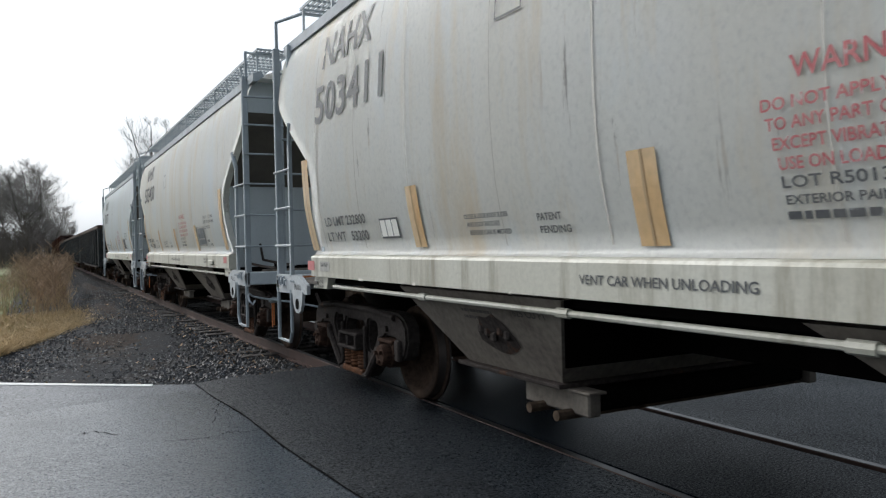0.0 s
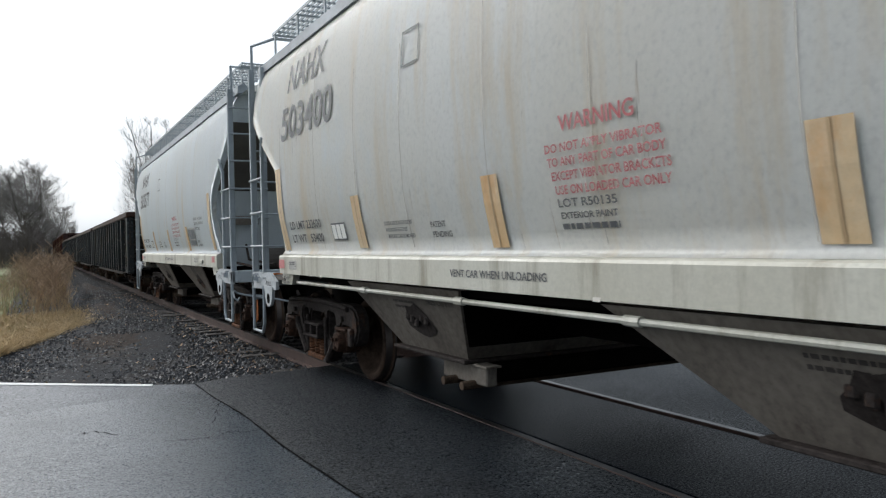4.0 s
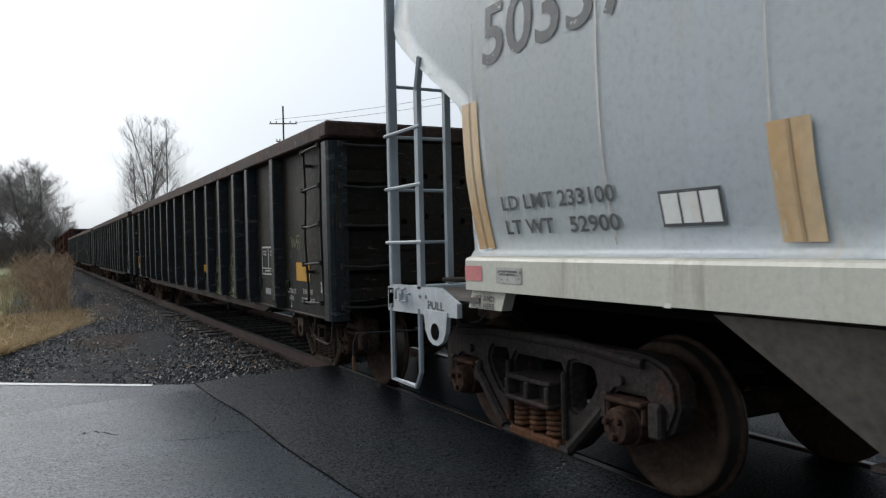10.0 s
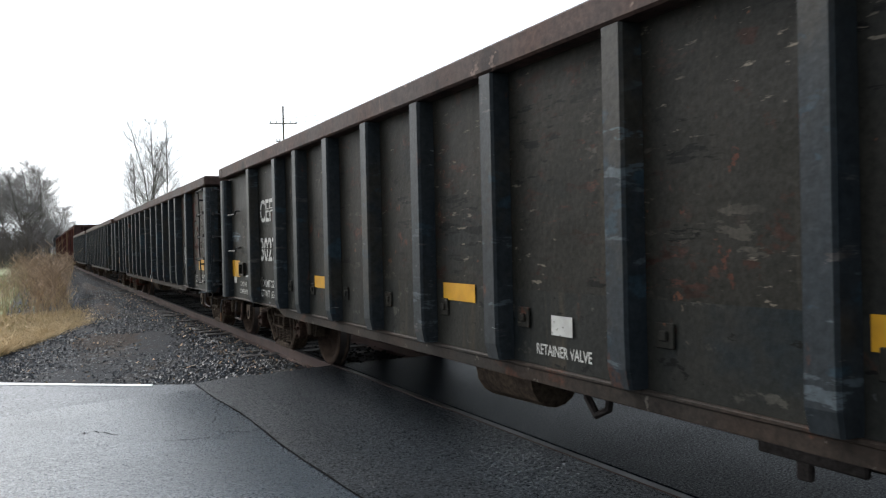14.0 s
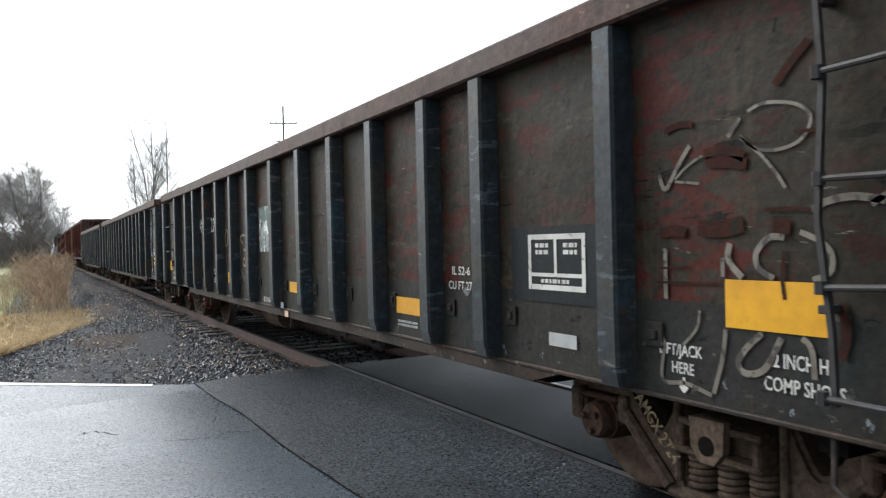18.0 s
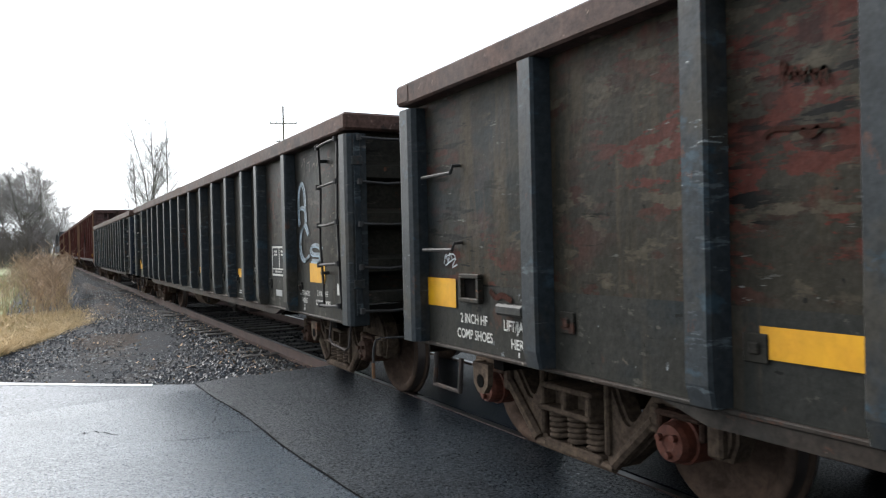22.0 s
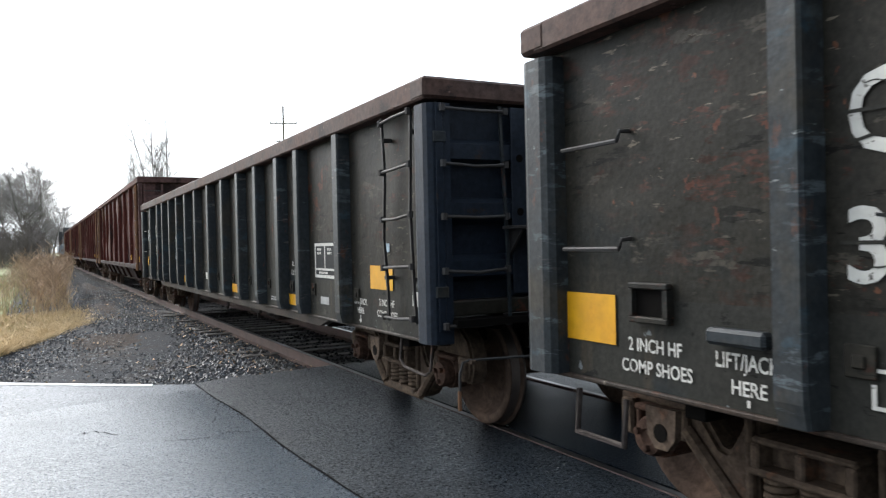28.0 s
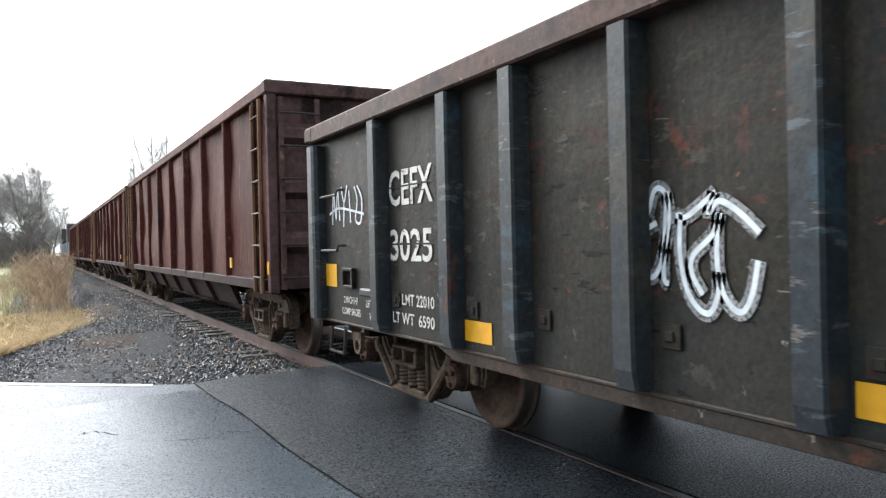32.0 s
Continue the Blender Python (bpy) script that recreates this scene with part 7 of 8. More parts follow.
def brake_gear(car, y, out, x, z, r, paint="rib_black"):
    """A hand-brake wheel with its gear housing on a car's end."""
    bm = bmesh.new()
    ring = [(x + r * math.cos(k * math.tau / 24), y + out * 0.22, z + r * math.sin(k * math.tau / 24)) for k in range(25)]
    tube(bm, ring, 0.016, 6, cap=False)
    wheel = part("brake_wheel", bm, "rib_black", car, "black hand-brake wheel")
    for k in range(6):
        a = k * math.tau / 6
        part("spoke", tube(bmesh.new(), [(x, y + out * 0.19, z), (x + r * math.cos(a), y + out * 0.22, z + r * math.sin(a))], 0.018, 5), "rib_black", wheel)
    part("hub", lathe(bmesh.new(), [(y + out * 0.14, 0.05), (y + out * 0.24, 0.05)], "y", 10, (x, 0, z)), "rib_black", wheel)
    g = 0.2 if paint == "rib_black" else 0.24
    house = part("brake_housing", boxes((x - g, min(y, y + out * 0.15), z - g - 0.04, x + g, max(y, y + out * 0.15), z + g, 0.05), (x - g - 0.03, min(y - out * 0.02, y + out * 0.03), z - g - 0.07, x + g + 0.03, max(y - out * 0.02, y + out * 0.03), z + g + 0.03, 0.02)), paint, car, "grimy hand-brake housing")
    for a, b in ((-1, -1), (-1, 1), (1, -1), (1, 1)):
        part("bolt", lathe(bmesh.new(), [(y + out * 0.02, 0.02), (y + out * 0.06, 0.018)], "y", 6, (x + a * g, 0, z + b * (g - 0.02))), "truck_rust", house)
    chain = bmesh.new()
    n = int((z - 1.35) / 0.07)
    for k in range(n):
        zz, turn = z - g - 0.05 - 0.07 * k, k % 2
        ring = [(x + 0.12 + (0.022 * math.cos(i * math.tau / 8) if turn else 0), y + out * 0.08 + (0 if turn else 0.022 * math.cos(i * math.tau / 8)), zz + 0.045 * math.sin(i * math.tau / 8)) for i in range(9)]
        tube(chain, ring, 0.009, 4, cap=False)
    part("brake_chain", chain, "truck_rust", car, "rusty brake chain")


hop = build_hopper()
hop_at = [27.5, 41.6, 55.4]
hop_marks = (("503411", "232800", "53200", 0.12, -0.17), ("503400", "232600", "53400", 0.1), ("503377", "233100", "52900"))
hoppers = [hop] + [copy_thing(hop, pose(TRACK_X, 0, 0)) for _ in range(2)]
for car, u, marks in zip(hoppers, hop_at, hop_marks):
    tagged(car, "blue-white two-bay covered hopper car, streaked tan" if u > 50 else "cream-white two-bay covered hopper car, rust-streaked", "hopper car", group="covered hopper cars")
    mark_hopper(car, *marks)
    train.append((car, u))
part("brown_plate", boxes((-1.2, 1.385, 1.93, -0.75, 1.415, 2.08, 0.005)), "bay_brown", hoppers[2], "brown wooden card board on the bulkhead")
for car in hoppers[:2]:
    for ob in list(car.children):
        if ob.name.startswith(("air_reservoir", "relay_valve")):
            bpy.data.objects.remove(ob)
for ob in list(hoppers[2].children):
    if ob.name.startswith(("air_line", "control_valve")):
        for piece in list(ob.children):
            bpy.data.objects.remove(piece)
        bpy.data.objects.remove(ob)
        continue
    if ob.name.startswith(("side_sheet", "edge_flange")):
        ob.data = ob.data.copy()
        ob.data.materials[0] = M["hopper_pale"]
brake_gear(hoppers[0], HL - 0.2, 1, 0.0, 2.08, 0.3, "bay_brown")
brake_gear(hoppers[1], HL - 0.2, 1, 0.0, 2.06, 0.3, "bay_brown")
brake_gear(hoppers[2], 0.5, -1, -0.12, 2.17, 0.3, "bay_brown")
for car, y, out in ((hoppers[0], HL - 0.24, 1), (hoppers[1], HL - 0.24, 1), (hoppers[2], 0.56, -1)):
    # posts that carry the hand brake, from the platform up to the hood
    top = 2.3
    part("brake_post", boxes((-0.2, y - 0.04, 1.17, -0.12, y + 0.04, top, 0.008), (0.12, y - 0.04, 1.17, 0.2, y + 0.04, top, 0.008)), "bay_brown", car, "dusty brown post carrying the hand brake")

for car in hoppers[:2]:
    part("platform_plank", boxes((-0.9, 0.75, 1.17, 0.6, 0.95, 1.2, 0.006), (-1.0, 1.02, 1.17, 0.3, 1.2, 1.205, 0.006)), "bay_brown", car, "dusty plank on the end platform")
    part("retainer_valve", lathe(bmesh.new(), [(1.2, 0.05), (1.24, 0.085), (1.3, 0.085), (1.33, 0.04)], "z", 12, (-0.75, 1.1, 0)), "under_black", car, "small black valve on the platform")
for car in hoppers[1:]:
    bm = tube(bmesh.new(), [(-1.42, 0.12, 0.86), (-1.3, 0.1, 0.83), (-1.15, 0.06, 0.8), (-0.9, -0.06, 0.76), (-0.6, -0.2, 0.69), (-0.35, -0.32, 0.63), (-0.2, -0.34, 0.68)], 0.014, 6)
    lever = part("cut_lever", bm, "ladder_grey", car, "bent grey uncoupling lever")
    part("lever_eye", tube(bmesh.new(), [(-1.42, 0.12, 0.86), (-1.47, 0.1, 0.9), (-1.5, 0.05, 0.88), (-1.5, -0.03, 0.8), (-1.46, -0.05, 0.76), (-1.42, 0.02, 0.8)], 0.013, 6), "ladder_grey", lever)
    for k, yy in enumerate((0.29, 0.2)):
        part("safety_tag", boxes((-1.105, yy - 0.016, 0.39 + 0.04 * k, -1.097, yy + 0.016, 0.75)), "tag_orange", car, "bright orange strap tag")
        part("tie", lathe(bmesh.new(), [(-1.16, 0.02), (-1.13, 0.04), (-1.06, 0.035), (-1.03, 0.02)], "x", 8, (0, yy - 0.05, 0.78 + 0.01 * k)), "ladder_grey", car, "knotted grey tie")
    part("air_hose", tube(bmesh.new(), [(-0.5, 0.1, 0.85), (-0.48, -0.15, 0.6), (-0.42, -0.4, 0.5), (-0.36, -0.6, 0.58), (-0.34, -0.75, 0.72)], 0.024, 8), "truck_dark", car, "dusty black air hose")

gon = build_gondola()
gon_at = [69.03, 86.91, 104.79, 122.67]
gons = [gon] + [copy_thing(gon, pose(TRACK_X, 0, 0)) for _ in range(3)]
for car, u in zip(gons, gon_at):
    train.append((car, u))
W = "white_paint"
g1, g2, g3, g4 = gons
tagged(g1, "black ribbed gondola car with yellow scrawled graffiti", "gondola car", group="black gondola cars")
tagged(g2, "black ribbed gondola car, heavily rusted, with a painted panel", "gondola car", group="black gondola cars")
tagged(g3, "black ribbed gondola car with white and blue sprayed letters", "gondola car", group="black gondola cars")
tagged(g4, "black ribbed gondola car with white sprayed tags", "gondola car", group="black gondola cars")
for ob in g2.children:
    if ob.name.startswith("side_panel"):
        ob.data = ob.data.copy()
        ob.data.materials[0] = M["steel_rusty"]
    if ob.name.startswith("truck") and ob.location.y > 9:
        for sub_part in ob.children:
            if sub_part.name.startswith("bearing_cap"):
                sub_part.data = sub_part.data.copy()
                sub_part.data.materials[0] = M["cap_red"]


for car in (g1, g3):
    lead_marks(car, 1.85, 0.33, 1.28, 0.34, 1.5, (2.95, 1.2, 2.34, 1.555), (2.96, 1.18, 2.33, 1.58), 2.81)
lead_marks(g4, 1.905, 0.305, 1.335, 0.315, 1.515, (2.99, 1.225, 2.375, 1.575), (3.0, 1.21, 2.36, 1.59), 2.84)
plate(g4, "grey_tag", 1.175, 1.485, 1.095, 1.555, "spray_blue", gon_side, "small blue-grey tag")
lead_marks(g2, 1.81, 0.26, 1.19, 0.265, 1.42, (2.86, 1.27, 2.335, 1.585), (3.04, 1.2, 2.15, 1.63), 2.675)


def yellow(car, *spots):
    for y0, z0, y1, z1 in spots:
        plate(car, "yellow_plate", y0, z0, y1, z1, "yellow", gon_side, "yellow reflective plate")


def heavy(car, body, y, z, h, width):
    decal(car, body, y, z, h, W, gon_side, width)
    if h > 0.2:
        # the stencil's bridges leave gaps, and scrapes cross the paint
        rnd = random.Random(int(y * 100))
        plate(car, "stencil_gap", y + 0.01, z + h * 0.5, y - width - 0.01, z + h * 0.5 + 0.014, "steel_low", gon_side, rows=1, lift=0.0062)
        for _ in range(9):
            a, b = y - rnd.uniform(0, width), z + rnd.uniform(0.02, 0.95) * h
            stroke(car, [(a, b), (a - rnd.uniform(0.02, 0.06), b + rnd.uniform(-0.012, 0.012)), (a - rnd.uniform(0.07, 0.12), b + rnd.uniform(-0.02, 0.02))], rnd.uniform(0.004, 0.014), "steel_low", lambda q: -1.532, "scrape across the lettering")


yellow(g1, (6.86, 1.14, 6.33, 1.27), (10.0, 1.15, 9.56, 1.27), (16.63, 1.13, 16.17, 1.365), (12.85, 1.12, 12.4, 1.24))
plate(g1, "white_square", 16.53, 1.04, 16.37, 1.13, W, gon_side, "white square")
plate(g1, "white_square", 8.72, 1.02, 8.53, 1.13, W, gon_side, "white square")
heavy(g1, "RETAINER VALVE", 8.87, 0.9, 0.06, 0.5)
heavy(g1, "CEFX", 14.99, 1.87, 0.27, 0.86)
heavy(g1, "30273", 15.01, 1.38, 0.28, 0.9)
heavy(g1, "LD LMT 220900", 15.0, 1.05, 0.085, 0.86)
heavy(g1, "LT WT  65100", 15.0, 0.92, 0.085, 0.8)
bars(g1, 5.71, 0.88, 0.22, 0.02, 2, W, gon_side)
for y0, z0, k in ((5.96, 1.38, 0.72), (4.97, 1.41, 0.8)):
    for pts in ([(0.0, -0.05), (0.15, -0.35), (0.2, -0.15), (0.35, -0.4), (0.38, -0.18), (0.5, -0.5)], [(0.3, 0.0), (0.45, 0.02), (0.5, -0.1), (0.38, -0.16), (0.28, -0.06), (0.32, 0.01)], [(0.02, -0.3), (0.3, -0.42), (0.55, -0.25), (0.8, -0.45), (0.9, -0.62)], [(0.05, -0.6), (0.35, -0.55), (0.6, -0.38), (0.75, -0.6), (0.55, -0.75)], [(0.35, -0.45), (0.4, -0.7), (0.48, -0.5), (0.55, -0.85)], [(0.6, -0.4), (0.68, -0.7), (0.9, -0.9)], [(0.34, 0.03), (0.52, 0.05), (0.58, -0.12), (0.42, -0.2), (0.3, -0.1), (0.36, 0.03)], [(0.6, -0.3), (0.85, -0.35), (0.95, -0.55), (0.8, -0.62), (0.66, -0.5), (0.7, -0.35)], [(0.02, -0.08), (0.1, -0.42), (0.26, -0.1), (0.3, -0.44)], [(0.1, -0.75), (0.3, -0.5), (0.5, -0.6), (0.4, -0.8), (0.2, -0.7)]):
        stroke(g1, [(y0 - a * k, z0 + b * 0.9) for a, b in pts], 0.0095, "spray_yellow", gon_side, "thin yellow spray scrawl")
for pts in ([(16.62, 1.65), (16.5, 1.8), (16.48, 1.63)], [(16.42, 1.78), (16.35, 1.63), (16.3, 1.78)], [(16.28, 1.64), (16.24, 1.76), (16.2, 1.64)], [(16.16, 1.64), (16.14, 1.75), (16.1, 1.66)], [(16.65, 1.7), (16.4, 1.72), (16.1, 1.7)]):
    stroke(g1, pts, 0.007, "spray_blue", gon_side, "thin pale spray tag")

yellow(g2, (4.74, 1.0, 4.28, 1.13), (7.68, 1.03, 7.24, 1.15), (10.88, 1.02, 10.45, 1.18), (16.66, 1.1, 16.2, 1.3), (13.7, 1.06, 13.24, 1.19))
heavy(g2, "AMGX", 13.08, 1.83, 0.23, 0.66)
heavy(g2, "2724", 12.08, 1.82, 0.22, 0.62)
heavy(g2, "LD LMT", 12.78, 1.09, 0.07, 0.44)
heavy(g2, "LT WT", 12.78, 0.98, 0.07, 0.38)
heavy(g2, "220100", 11.92, 1.13, 0.085, 0.42)
heavy(g2, "65900", 11.9, 1.0, 0.085, 0.36)
heavy(g2, "RETAINER VALVE", 8.83, 0.86, 0.06, 0.58)
for y0, z0, y1, z1, mm in ((8.0, 0.83, 7.86, 0.9, "spray_white"), (8.14, 0.84, 8.02, 0.95, "spray_white"), (7.82, 0.74, 7.68, 0.81, "peach")):
    plate(g2, "paint_smear", y0, z0, y1, z1, mm, lambda z: -1.556, "smear of pale paint", 1)
for pts in ([(16.36, 1.4), (16.33, 1.47), (16.3, 1.41), (16.27, 1.48), (16.24, 1.42)], [(16.34, 1.39), (16.2, 1.44), (16.24, 1.38), (16.17, 1.4)], [(16.31, 1.46), (16.22, 1.47), (16.19, 1.43)]):
    stroke(g2, pts, 0.007, "spray_white", gon_side, "thin white scribble")
for pts, w in (([(13.585, 2.12), (13.575, 2.22), (13.55, 2.14), (13.52, 2.18), (13.49, 2.12), (13.46, 2.17), (13.43, 2.1), (13.4, 2.16), (13.385, 2.09)], 0.012), ([(13.58, 2.17), (13.48, 2.15), (13.39, 2.155)], 0.014), ([(13.67, 1.93), (13.62, 1.96), (13.5, 1.95), (13.34, 1.94)], 0.018), ([(13.5, 1.94), (13.46, 1.92), (13.42, 1.94)], 0.03), ([(15.75, 1.24), (15.68, 1.2), (15.6, 1.215), (15.5, 1.185)], 0.04)):
    stroke(g2, pts, w, "rust_flake", gon_side, "dark red rust scar")
words, faces = letters("AMGX 2724", 0.075, 0.42)
me = bpy.data.meshes.new("lettering")
slant = math.radians(47)
me.from_pydata([(-1.142, 2.42 - q[0] * math.cos(slant) - q[1] * math.sin(slant), 0.66 - q[0] * math.sin(slant) + q[1] * math.cos(slant)) for q in words], [], faces)
me.materials.append(M["spray_tan"])
part("lettering", me, None, g2, "chalky stencilled mark on the truck frame")
plate(g2, "painted_panel", 8.98, 1.49, 8.4, 2.06, "mural", gon_side, "worn white and green painted panel")
for pts in ([(9.88, 1.6), (10.02, 1.67), (9.98, 1.71), (9.81, 1.72), (9.64, 1.68), (9.59, 1.6), (9.68, 1.54), (9.82, 1.51), (9.85, 1.55)], [(9.89, 1.36), (9.82, 1.4), (9.74, 1.37), (9.75, 1.3), (9.86, 1.3), (9.91, 1.34)], [(11.0, 1.74), (10.91, 1.82), (10.82, 1.77), (10.85, 1.62), (10.97, 1.58), (11.01, 1.68), (10.98, 1.75)]):
    stroke(g2, pts, 0.03, "spray_tan", gon_side, "tan sprayed ring")
stroke(g2, [(9.71, 1.5), (9.59, 1.44), (9.51, 1.32), (9.53, 1.22), (9.66, 1.14), (9.86, 1.13), (10.0, 1.21), (10.03, 1.32), (10.0, 1.4)], 0.011, "spray_pale", gon_side, "thin pale chalky scrawl")
for pts in ([(0.78, 1.65), (0.65, 1.7), (0.55, 1.6), (0.62, 1.4)], [(0.7, 1.18), (0.5, 1.2), (0.55, 1.08), (0.45, 1.0), (0.6, 0.95)]):
    stroke(g2, pts, 0.025, "spray_pale", gon_side, "pale chalky scrawl")

for w, pts in ((0.014, [(1.29, 2.05), (1.21, 2.07), (1.09, 2.05), (1.02, 2.01), (1.01, 1.96), (1.06, 1.9), (1.16, 1.88), (1.26, 1.9), (1.33, 1.96)]), (0.02, [(1.33, 2.03), (1.39, 1.96)]), (0.014, [(1.33, 1.95), (1.23, 1.87), (1.16, 1.79), (1.12, 1.73)]), (0.022, [(1.79, 1.84), (1.75, 1.77), (1.67, 1.87), (1.6, 1.95)]), (0.012, [(1.69, 1.81), (1.62, 1.86), (1.53, 1.9)]), (0.012, [(1.69, 1.8), (1.55, 1.78)]), (0.024, [(1.76, 1.5), (1.76, 1.4), (1.76, 1.27)])):
    stroke(g2, pts, w, "spray_pale", gon_side, "worn pale spray scrawl")
for w, pts in ((0.03, [(1.39, 1.52), (1.4, 1.45), (1.33, 1.38)]), (0.02, [(1.43, 1.46), (1.43, 1.38)]), (0.026, [(1.13, 1.54), (1.2, 1.54), (1.26, 1.48), (1.25, 1.42), (1.18, 1.38)]), (0.022, [(1.06, 1.56), (0.97, 1.52), (0.93, 1.47), (0.94, 1.41), (1.01, 1.38)]), (0.028, [(1.01, 1.64), (0.94, 1.67), (0.84, 1.68), (0.73, 1.66)]), (0.014, [(1.56, 1.23), (1.58, 1.15), (1.66, 1.07)]), (0.02, [(1.86, 1.14), (1.78, 1.08), (1.79, 0.9), (1.65, 0.9), (1.5, 0.87)]), (0.022, [(1.42, 1.16), (1.44, 1.04), (1.49, 0.88)]), (0.028, [(1.24, 1.16), (1.31, 1.1), (1.36, 1.03), (1.32, 0.99), (1.23, 1.02), (1.15, 1.15)]), (0.024, [(1.06, 1.16), (1.02, 1.12), (1.01, 1.01)])):
    stroke(g2, pts, w, "spray_pale", gon_side, "worn pale spray scrawl")
for w, pts in ((0.045, [(1.52, 1.9), (1.41, 1.91), (1.31, 1.87)]), (0.05, [(1.51, 1.865), (1.41, 1.86), (1.3, 1.84)]), (0.05, [(1.79, 1.57), (1.7, 1.58), (1.63, 1.57)]), (0.07, [(1.56, 1.59), (1.43, 1.58), (1.32, 1.6)]), (0.035, [(1.16, 2.13), (1.09, 2.2), (1.01, 2.27)]), (0.06, [(1.18, 1.59), (1.1, 1.58)]), (0.03, [(1.75, 2.03), (1.66, 2.05), (1.58, 2.04)]), (0.018, [(1.13, 1.49), (1.14, 1.38), (1.13, 1.3)]), (0.016, [(1.22, 1.65), (1.1, 1.65), (1.01, 1.64)]), (0.01, [(1.79, 1.41), (1.62, 1.42)]), (0.012, [(1.82, 1.345), (1.46, 1.35)]), (0.014, [(1.08, 1.94), (0.96, 1.93)]), (0.04, [(0.9, 1.3), (0.88, 1.2), (0.9, 1.1)])):
    stroke(g2, pts, w, "rust_flake", lambda z: -1.5308, "dark red rust scar")
for w, pts in ((0.01, [(10.91, 1.5), (10.97, 1.43), (10.97, 1.37), (10.94, 1.3), (10.87, 1.28)]), (0.01, [(10.95, 1.41), (10.85, 1.45)]), (0.01, [(10.8, 1.46), (10.81, 1.35), (10.76, 1.32), (10.73, 1.41), (10.74, 1.46)]), (0.009, [(10.67, 1.5), (10.61, 1.41), (10.55, 1.39), (10.53, 1.46)]), (0.01, [(10.79, 1.31), (10.68, 1.26), (10.62, 1.21), (10.59, 1.17)]), (0.01, [(10.52, 1.36), (10.44, 1.29), (10.42, 1.23), (10.46, 1.2), (10.54, 1.22), (10.6, 1.29), (10.59, 1.34), (10.53, 1.36)]), (0.009, [(10.86, 1.17), (10.85, 1.23), (10.81, 1.23), (10.77, 1.18)])):
    stroke(g2, pts, w, "spray_pale", gon_side, "thin pale chalky scrawl")
for w, pts in ((0.012, [(10.71, 1.05), (10.74, 0.99), (10.82, 0.95)]), (0.012, [(10.77, 1.04), (10.9, 0.96), (10.91, 0.93)]), (0.012, [(10.56, 1.05), (10.59, 0.99), (10.65, 0.94), (10.67, 0.97)]), (0.012, [(11.01, 1.06), (11.01, 0.95), (11.02, 0.85)]), (0.018, [(10.03, 1.68), (10.05, 1.6), (10.04, 1.51), (10.0, 1.43), (9.94, 1.4)]), (0.018, [(10.0, 1.42), (10.03, 1.35), (10.02, 1.25), (10.0, 1.2), (9.95, 1.18)]), (0.012, [(9.99, 1.23), (9.9, 1.17), (9.8, 1.14)]), (0.014, [(9.9, 1.18), (9.97, 1.16), (9.99, 1.12), (9.96, 1.03), (9.89, 0.98), (9.82, 1.0), (9.8, 1.08), (9.84, 1.15), (9.9, 1.18)]), (0.03, [(9.93, 1.14), (9.91, 1.11), (9.89, 1.07)]), (0.014, [(9.32, 1.12), (9.41, 1.15), (9.5, 1.09), (9.49, 0.97), (9.43, 0.9), (9.32, 0.89)])):
    stroke(g2, pts, w, "spray_pale", gon_side, "thin pale chalky scrawl")
for pts in ([(1.67, 1.66), (1.62, 1.54), (1.6, 1.64)], [(1.58, 1.62), (1.55, 1.54), (1.52, 1.62), (1.5, 1.54)], [(1.49, 1.66), (1.36, 1.665)], [(1.46, 1.64), (1.47, 1.6), (1.42, 1.58), (1.44, 1.5)], [(1.38, 1.64), (1.39, 1.6), (1.35, 1.58), (1.37, 1.5)]):
    stroke(g1, pts, 0.009, "spray_yellow", gon_side, "thin scratched tag")

yellow(g3, (4.79, 1.13, 4.3, 1.25), (7.72, 1.12, 7.37, 1.225), (9.9, 1.11, 9.63, 1.22), (12.74, 1.14, 12.27, 1.26), (16.71, 1.02, 16.23, 1.27))
heavy(g3, "CEFX", 14.99, 1.83, 0.28, 0.82)
heavy(g3, "30284", 15.01, 1.38, 0.26, 0.95)
heavy(g3, "LD LMT 220100", 14.92, 1.07, 0.085, 0.88)
heavy(g3, "LT WT  65900", 14.92, 0.94, 0.085, 0.86)
for pts, w in (([(1.8, 1.78), (1.82, 2.05), (1.74, 2.22), (1.62, 2.15), (1.58, 1.8)], 0.04), ([(1.82, 1.95), (1.7, 1.97), (1.58, 1.94)], 0.035), ([(1.5, 1.68), (1.62, 1.78), (1.76, 1.68), (1.78, 1.5), (1.66, 1.4), (1.5, 1.45)], 0.045), ([(1.08, 1.52), (1.25, 1.56), (1.42, 1.54), (1.38, 1.47), (1.15, 1.46), (1.2, 1.4), (1.42, 1.4)], 0.04)):
    stroke(g3, pts, w * 0.8, "spray_faint", gon_side, "worn blue-white sprayed letter stroke")
    stroke(g3, [(a + 0.04, b - 0.02) for a, b in pts], w * 0.5, "spray_blue", gon_side, "pale blue sprayed shadow stroke")
for pts in ([(1.7, 2.4), (1.6, 2.48), (1.62, 2.3)], [(1.5, 2.42), (1.38, 2.44)], [(1.44, 2.43), (1.44, 2.32)], [(1.34, 2.36), (1.28, 2.4), (1.24, 2.33), (1.18, 2.4), (1.12, 2.34)]):
    stroke(g3, pts, 0.014, "spray_pale", gon_side, "thin pale spray tag")

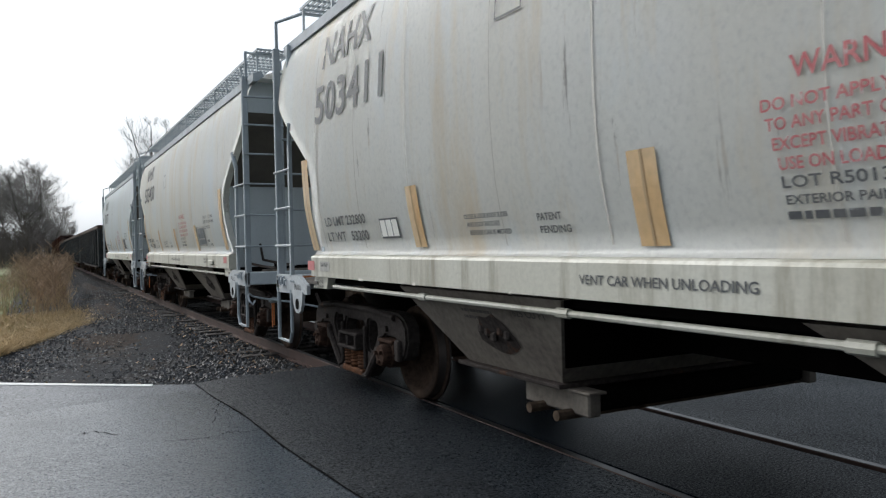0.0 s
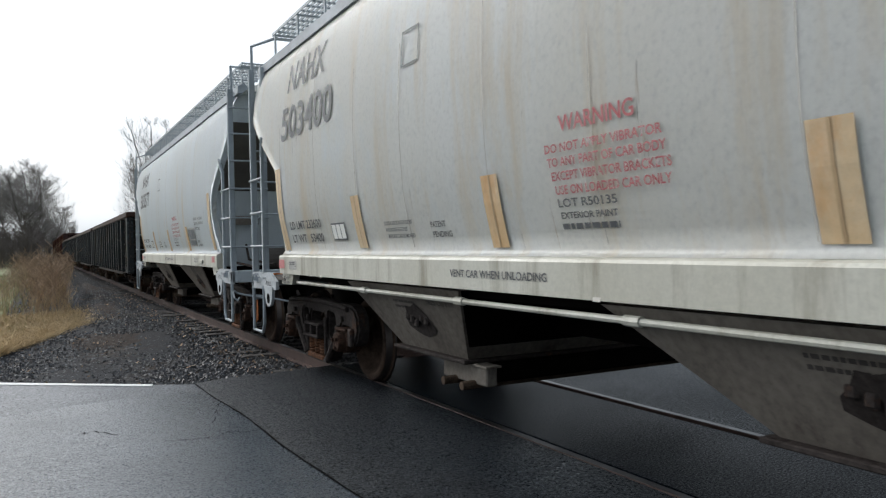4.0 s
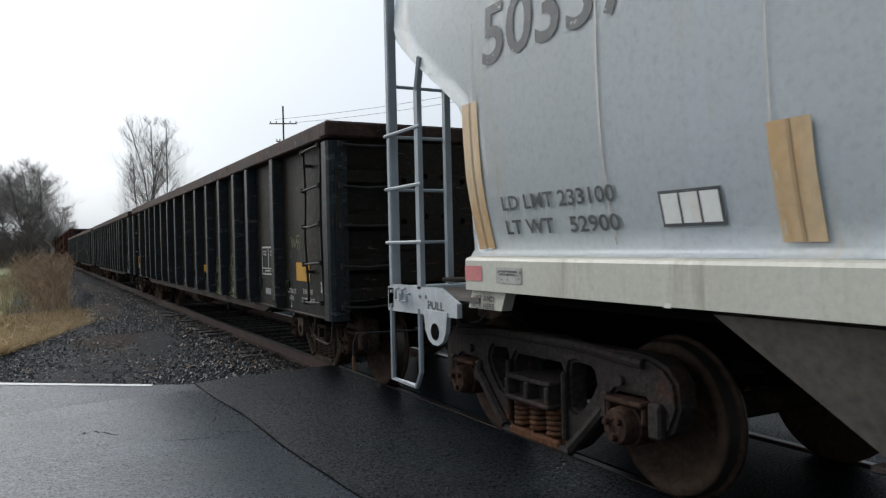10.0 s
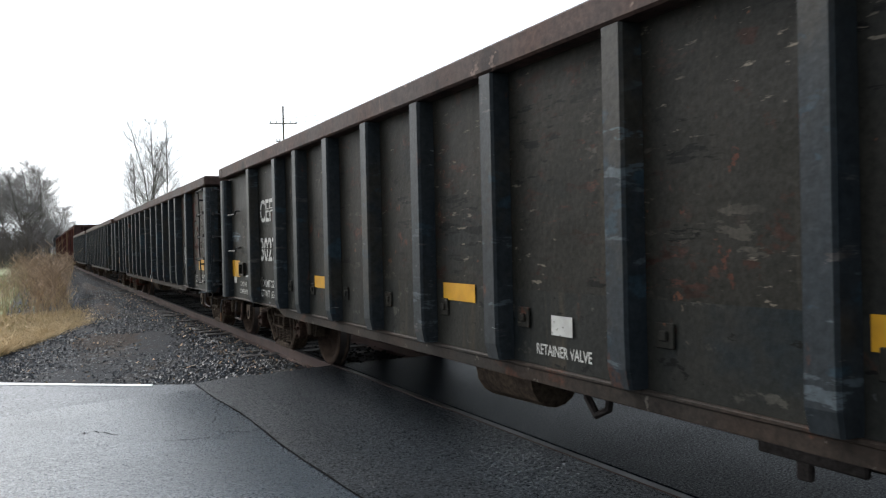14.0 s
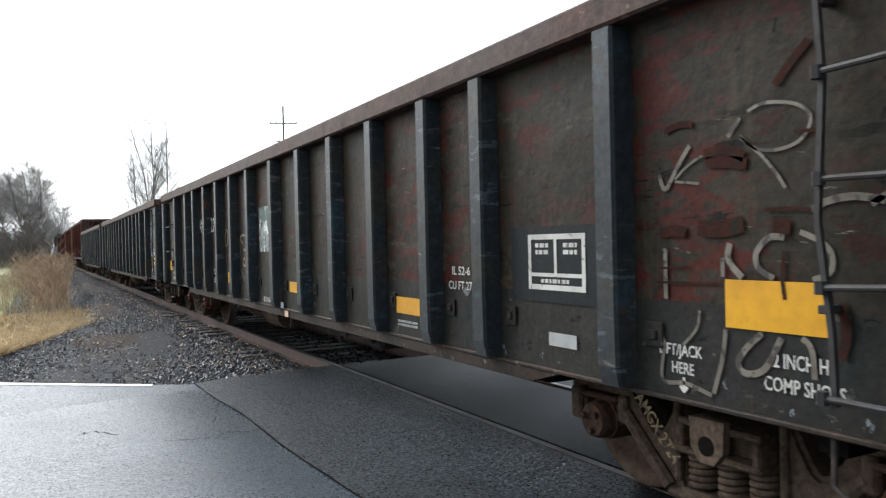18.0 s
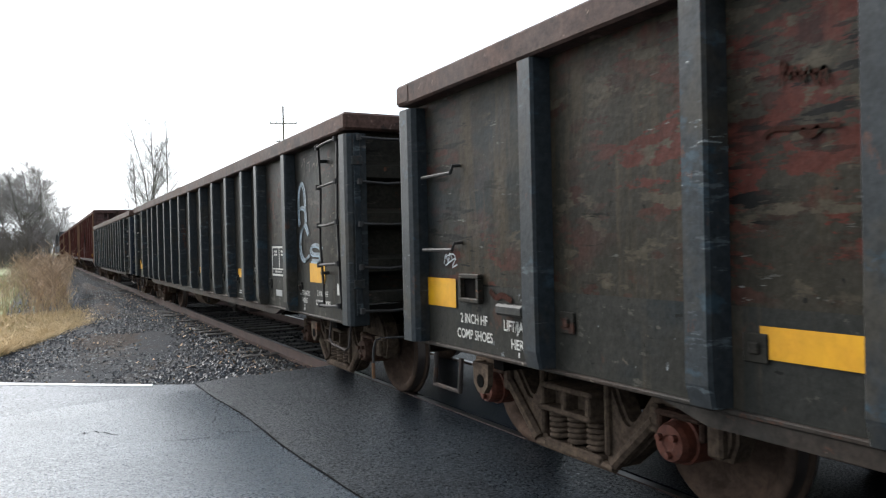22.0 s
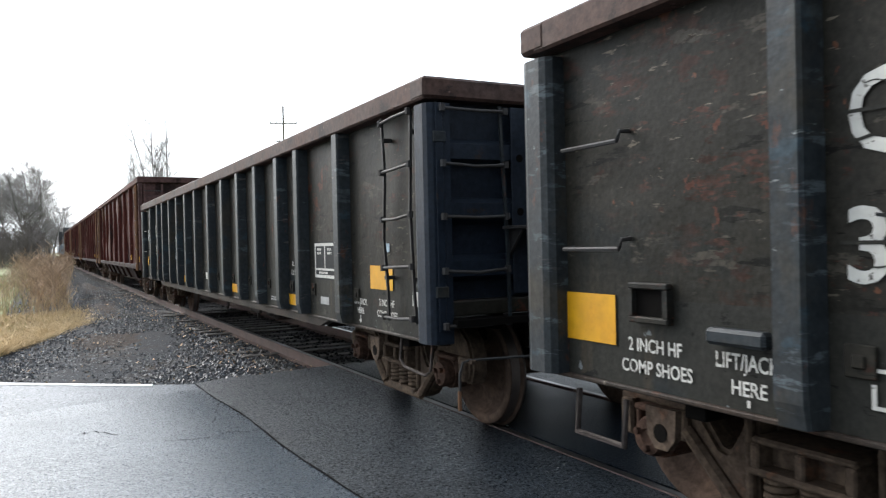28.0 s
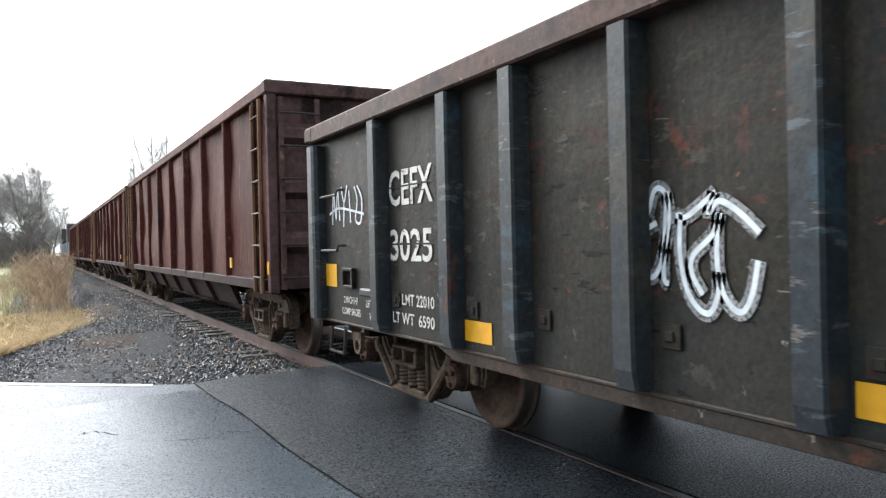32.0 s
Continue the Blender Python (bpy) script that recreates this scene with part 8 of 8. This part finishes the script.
yellow(g4, (11.06, 0.9, 10.59, 1.03), (13.9, 0.89, 13.5, 1.03), (16.75, 1.15, 16.32, 1.37), (4.02, 0.89, 3.56, 1.01), (6.86, 0.9, 6.4, 1.02))
plate(g4, "white_square", 8.85, 1.03, 8.69, 1.14, W, gon_side, "white square")
heavy(g4, "CEFX", 15.06, 1.86, 0.27, 0.78)
heavy(g4, "3025", 15.06, 1.42, 0.24, 0.76)
heavy(g4, "LD LMT 22010", 15.03, 1.07, 0.085, 0.74)
heavy(g4, "LT WT  6590", 15.03, 0.92, 0.085, 0.74)
bars(g4, 9.9, 0.93, 0.3, 0.02, 2, W, gon_side)
for pts in ([(12.17, 1.59), (12.08, 1.66), (12.03, 1.77), (11.97, 1.76), (11.94, 1.66), (11.97, 1.51), (12.03, 1.38), (12.12, 1.37), (12.16, 1.45), (12.11, 1.57), (12.02, 1.62)],
            [(11.95, 1.76), (11.97, 1.56), (11.98, 1.37), (11.95, 1.34)], [(11.9, 1.65), (11.84, 1.64), (11.73, 1.7), (11.67, 1.74)],
            [(11.87, 1.66), (11.88, 1.5), (11.85, 1.34), (11.79, 1.25), (11.72, 1.22), (11.67, 1.29), (11.66, 1.4)],
            [(11.68, 1.74), (11.71, 1.65), (11.65, 1.7), (11.54, 1.64), (11.45, 1.56)], [(11.65, 1.65), (11.69, 1.56), (11.8, 1.47), (11.81, 1.39), (11.75, 1.3)],
            [(11.66, 1.65), (11.67, 1.47), (11.65, 1.34), (11.6, 1.26), (11.54, 1.24), (11.49, 1.32), (11.46, 1.45)]):
    stroke(g4, pts, 0.075, "spray_haze", lambda z: -1.529, "thin white overspray")
    stroke(g4, pts, 0.026, "spray_white", gon_side, "white sprayed tag")
for pts in ([(16.4, 1.75), (16.36, 2.05), (16.3, 1.8), (16.25, 2.08), (16.2, 1.78)], [(16.15, 2.1), (16.08, 1.95), (16.0, 2.1)], [(16.08, 1.95), (16.1, 1.72)], [(15.95, 2.05), (15.92, 1.75)], [(15.82, 2.08), (15.75, 1.95), (15.8, 1.78), (15.68, 1.75), (15.64, 1.95), (15.75, 2.08)], [(16.48, 1.85), (16.2, 1.9), (15.6, 1.82)]):
    stroke(g4, pts, 0.022, "spray_white", gon_side, "white sprayed tag")
brake_gear(g4, 0.1, -1, -0.52, 2.36, 0.23)
step = part("brake_step", boxes((-1.02, -0.1, 1.64, 0.35, 0.09, 1.665, 0.004)), "ladder_worn", g4, "narrow steel brake step")
for x in (-0.95, -0.3, 0.28):
    part("step_bracket", prism(bmesh.new(), [(0.09, 1.45), (0.09, 1.64), (-0.09, 1.64)], "x", x - 0.01, x + 0.01), "ladder_worn", step)
end_words = ((0.0, 2.1, "SPRG 7"), (0.0, 2.025, "SPRG 7"), (0.0, 1.945, "SPRG 2"), (0.0, 1.86, "36 INCH"))
for car, x0, ink in ((g1, -0.02, "spray_tan"), (g4, -0.2, W)):
    for dx, z, body in end_words:
        co, faces = letters(body, 0.045, 0.2 if len(body) < 7 else 0.25)
        me = bpy.data.meshes.new("lettering")
        me.from_pydata([(x0 + dx + q[0], 0.078, z + q[1]) for q in co], [], faces)
        me.materials.append(M[ink])
        part("lettering", me, None, car, "faded stencilled words on the car end")
for ob in g3.children:
    if ob.name.startswith("end_plate"):
        ob.data = ob.data.copy()
        ob.data.materials[0] = M["end_brown"]
for ob in list(g4.children):
    if ob.name.startswith("brake_cylinder"):
        bpy.data.objects.remove(ob)
        continue
    if ob.name.startswith("truck") and ob.location.y > 9:
        ob.location.y += 0.12
    if ob.type == "MESH" and ob.name.startswith(("end_", "corner_post", "side_ladder", "striker", "brake_", "cut_lever", "lettering")) and max(v.co.y for v in ob.data.vertices) < 1.05:
        ob.location.y += 0.1
        if ob.name.startswith(("end_panel", "end_rib", "end_plate", "corner_post", "end_ladder")):
            ob.data = ob.data.copy()
            ob.data.materials[0] = M["end_blue"]
for cy, cz, r in ((12.62, 1.32, 0.09), (12.39, 1.34, 0.12)):
    for q in (1.0, 0.55):
        stroke(g3, [(cy + r * q * math.cos(i * math.tau / 12), cz + r * q * math.sin(i * math.tau / 12)) for i in range(13)], 0.006, "spray_faint", gon_side, "faint chalk ring")
brake_gear(g3, GL, 1, 0.5, 2.3, 0.25)

red = build_red_car()
for k in range(4):
    car = red if k == 0 else copy_thing(red, pose(TRACK_X, 0, 0))
    tagged(car, "tall rusty red open car with side ribs", "open hopper car", group="red open cars")
    train.append((car, 141.56 + 17.4 * k))
eng = tagged(build_engine(), "black diesel engine at the far end of the train", "diesel engine")
eng_two = tagged(copy_thing(eng, pose(TRACK_X, 0, 0)), "second black diesel engine behind the first", "diesel engine", group="diesel engines")
eng["group"] = "diesel engines"
train.append((eng, 211.4))
train.append((eng_two, 230.6))


def motions():
    """The train rolls by: the cars along the track, their wheels on the rails."""
    for car, u in train:
        walk(car, [(float(t), pose(TRACK_X, u - WAY[t], 0)) for t in range(33)])
    steps = [min(0.16 * k, 32.0) for k in range(201)]
    for car, u in train[:8]:
        for ob in car.children_recursive:
            if ob.name.startswith("wheelset"):
                walk(ob, [(t, pose(0, ob["axle"], WHEEL_R, math.degrees(way(t) / WHEEL_R) % 360.0, 0, 0)) for t in steps])


motions()
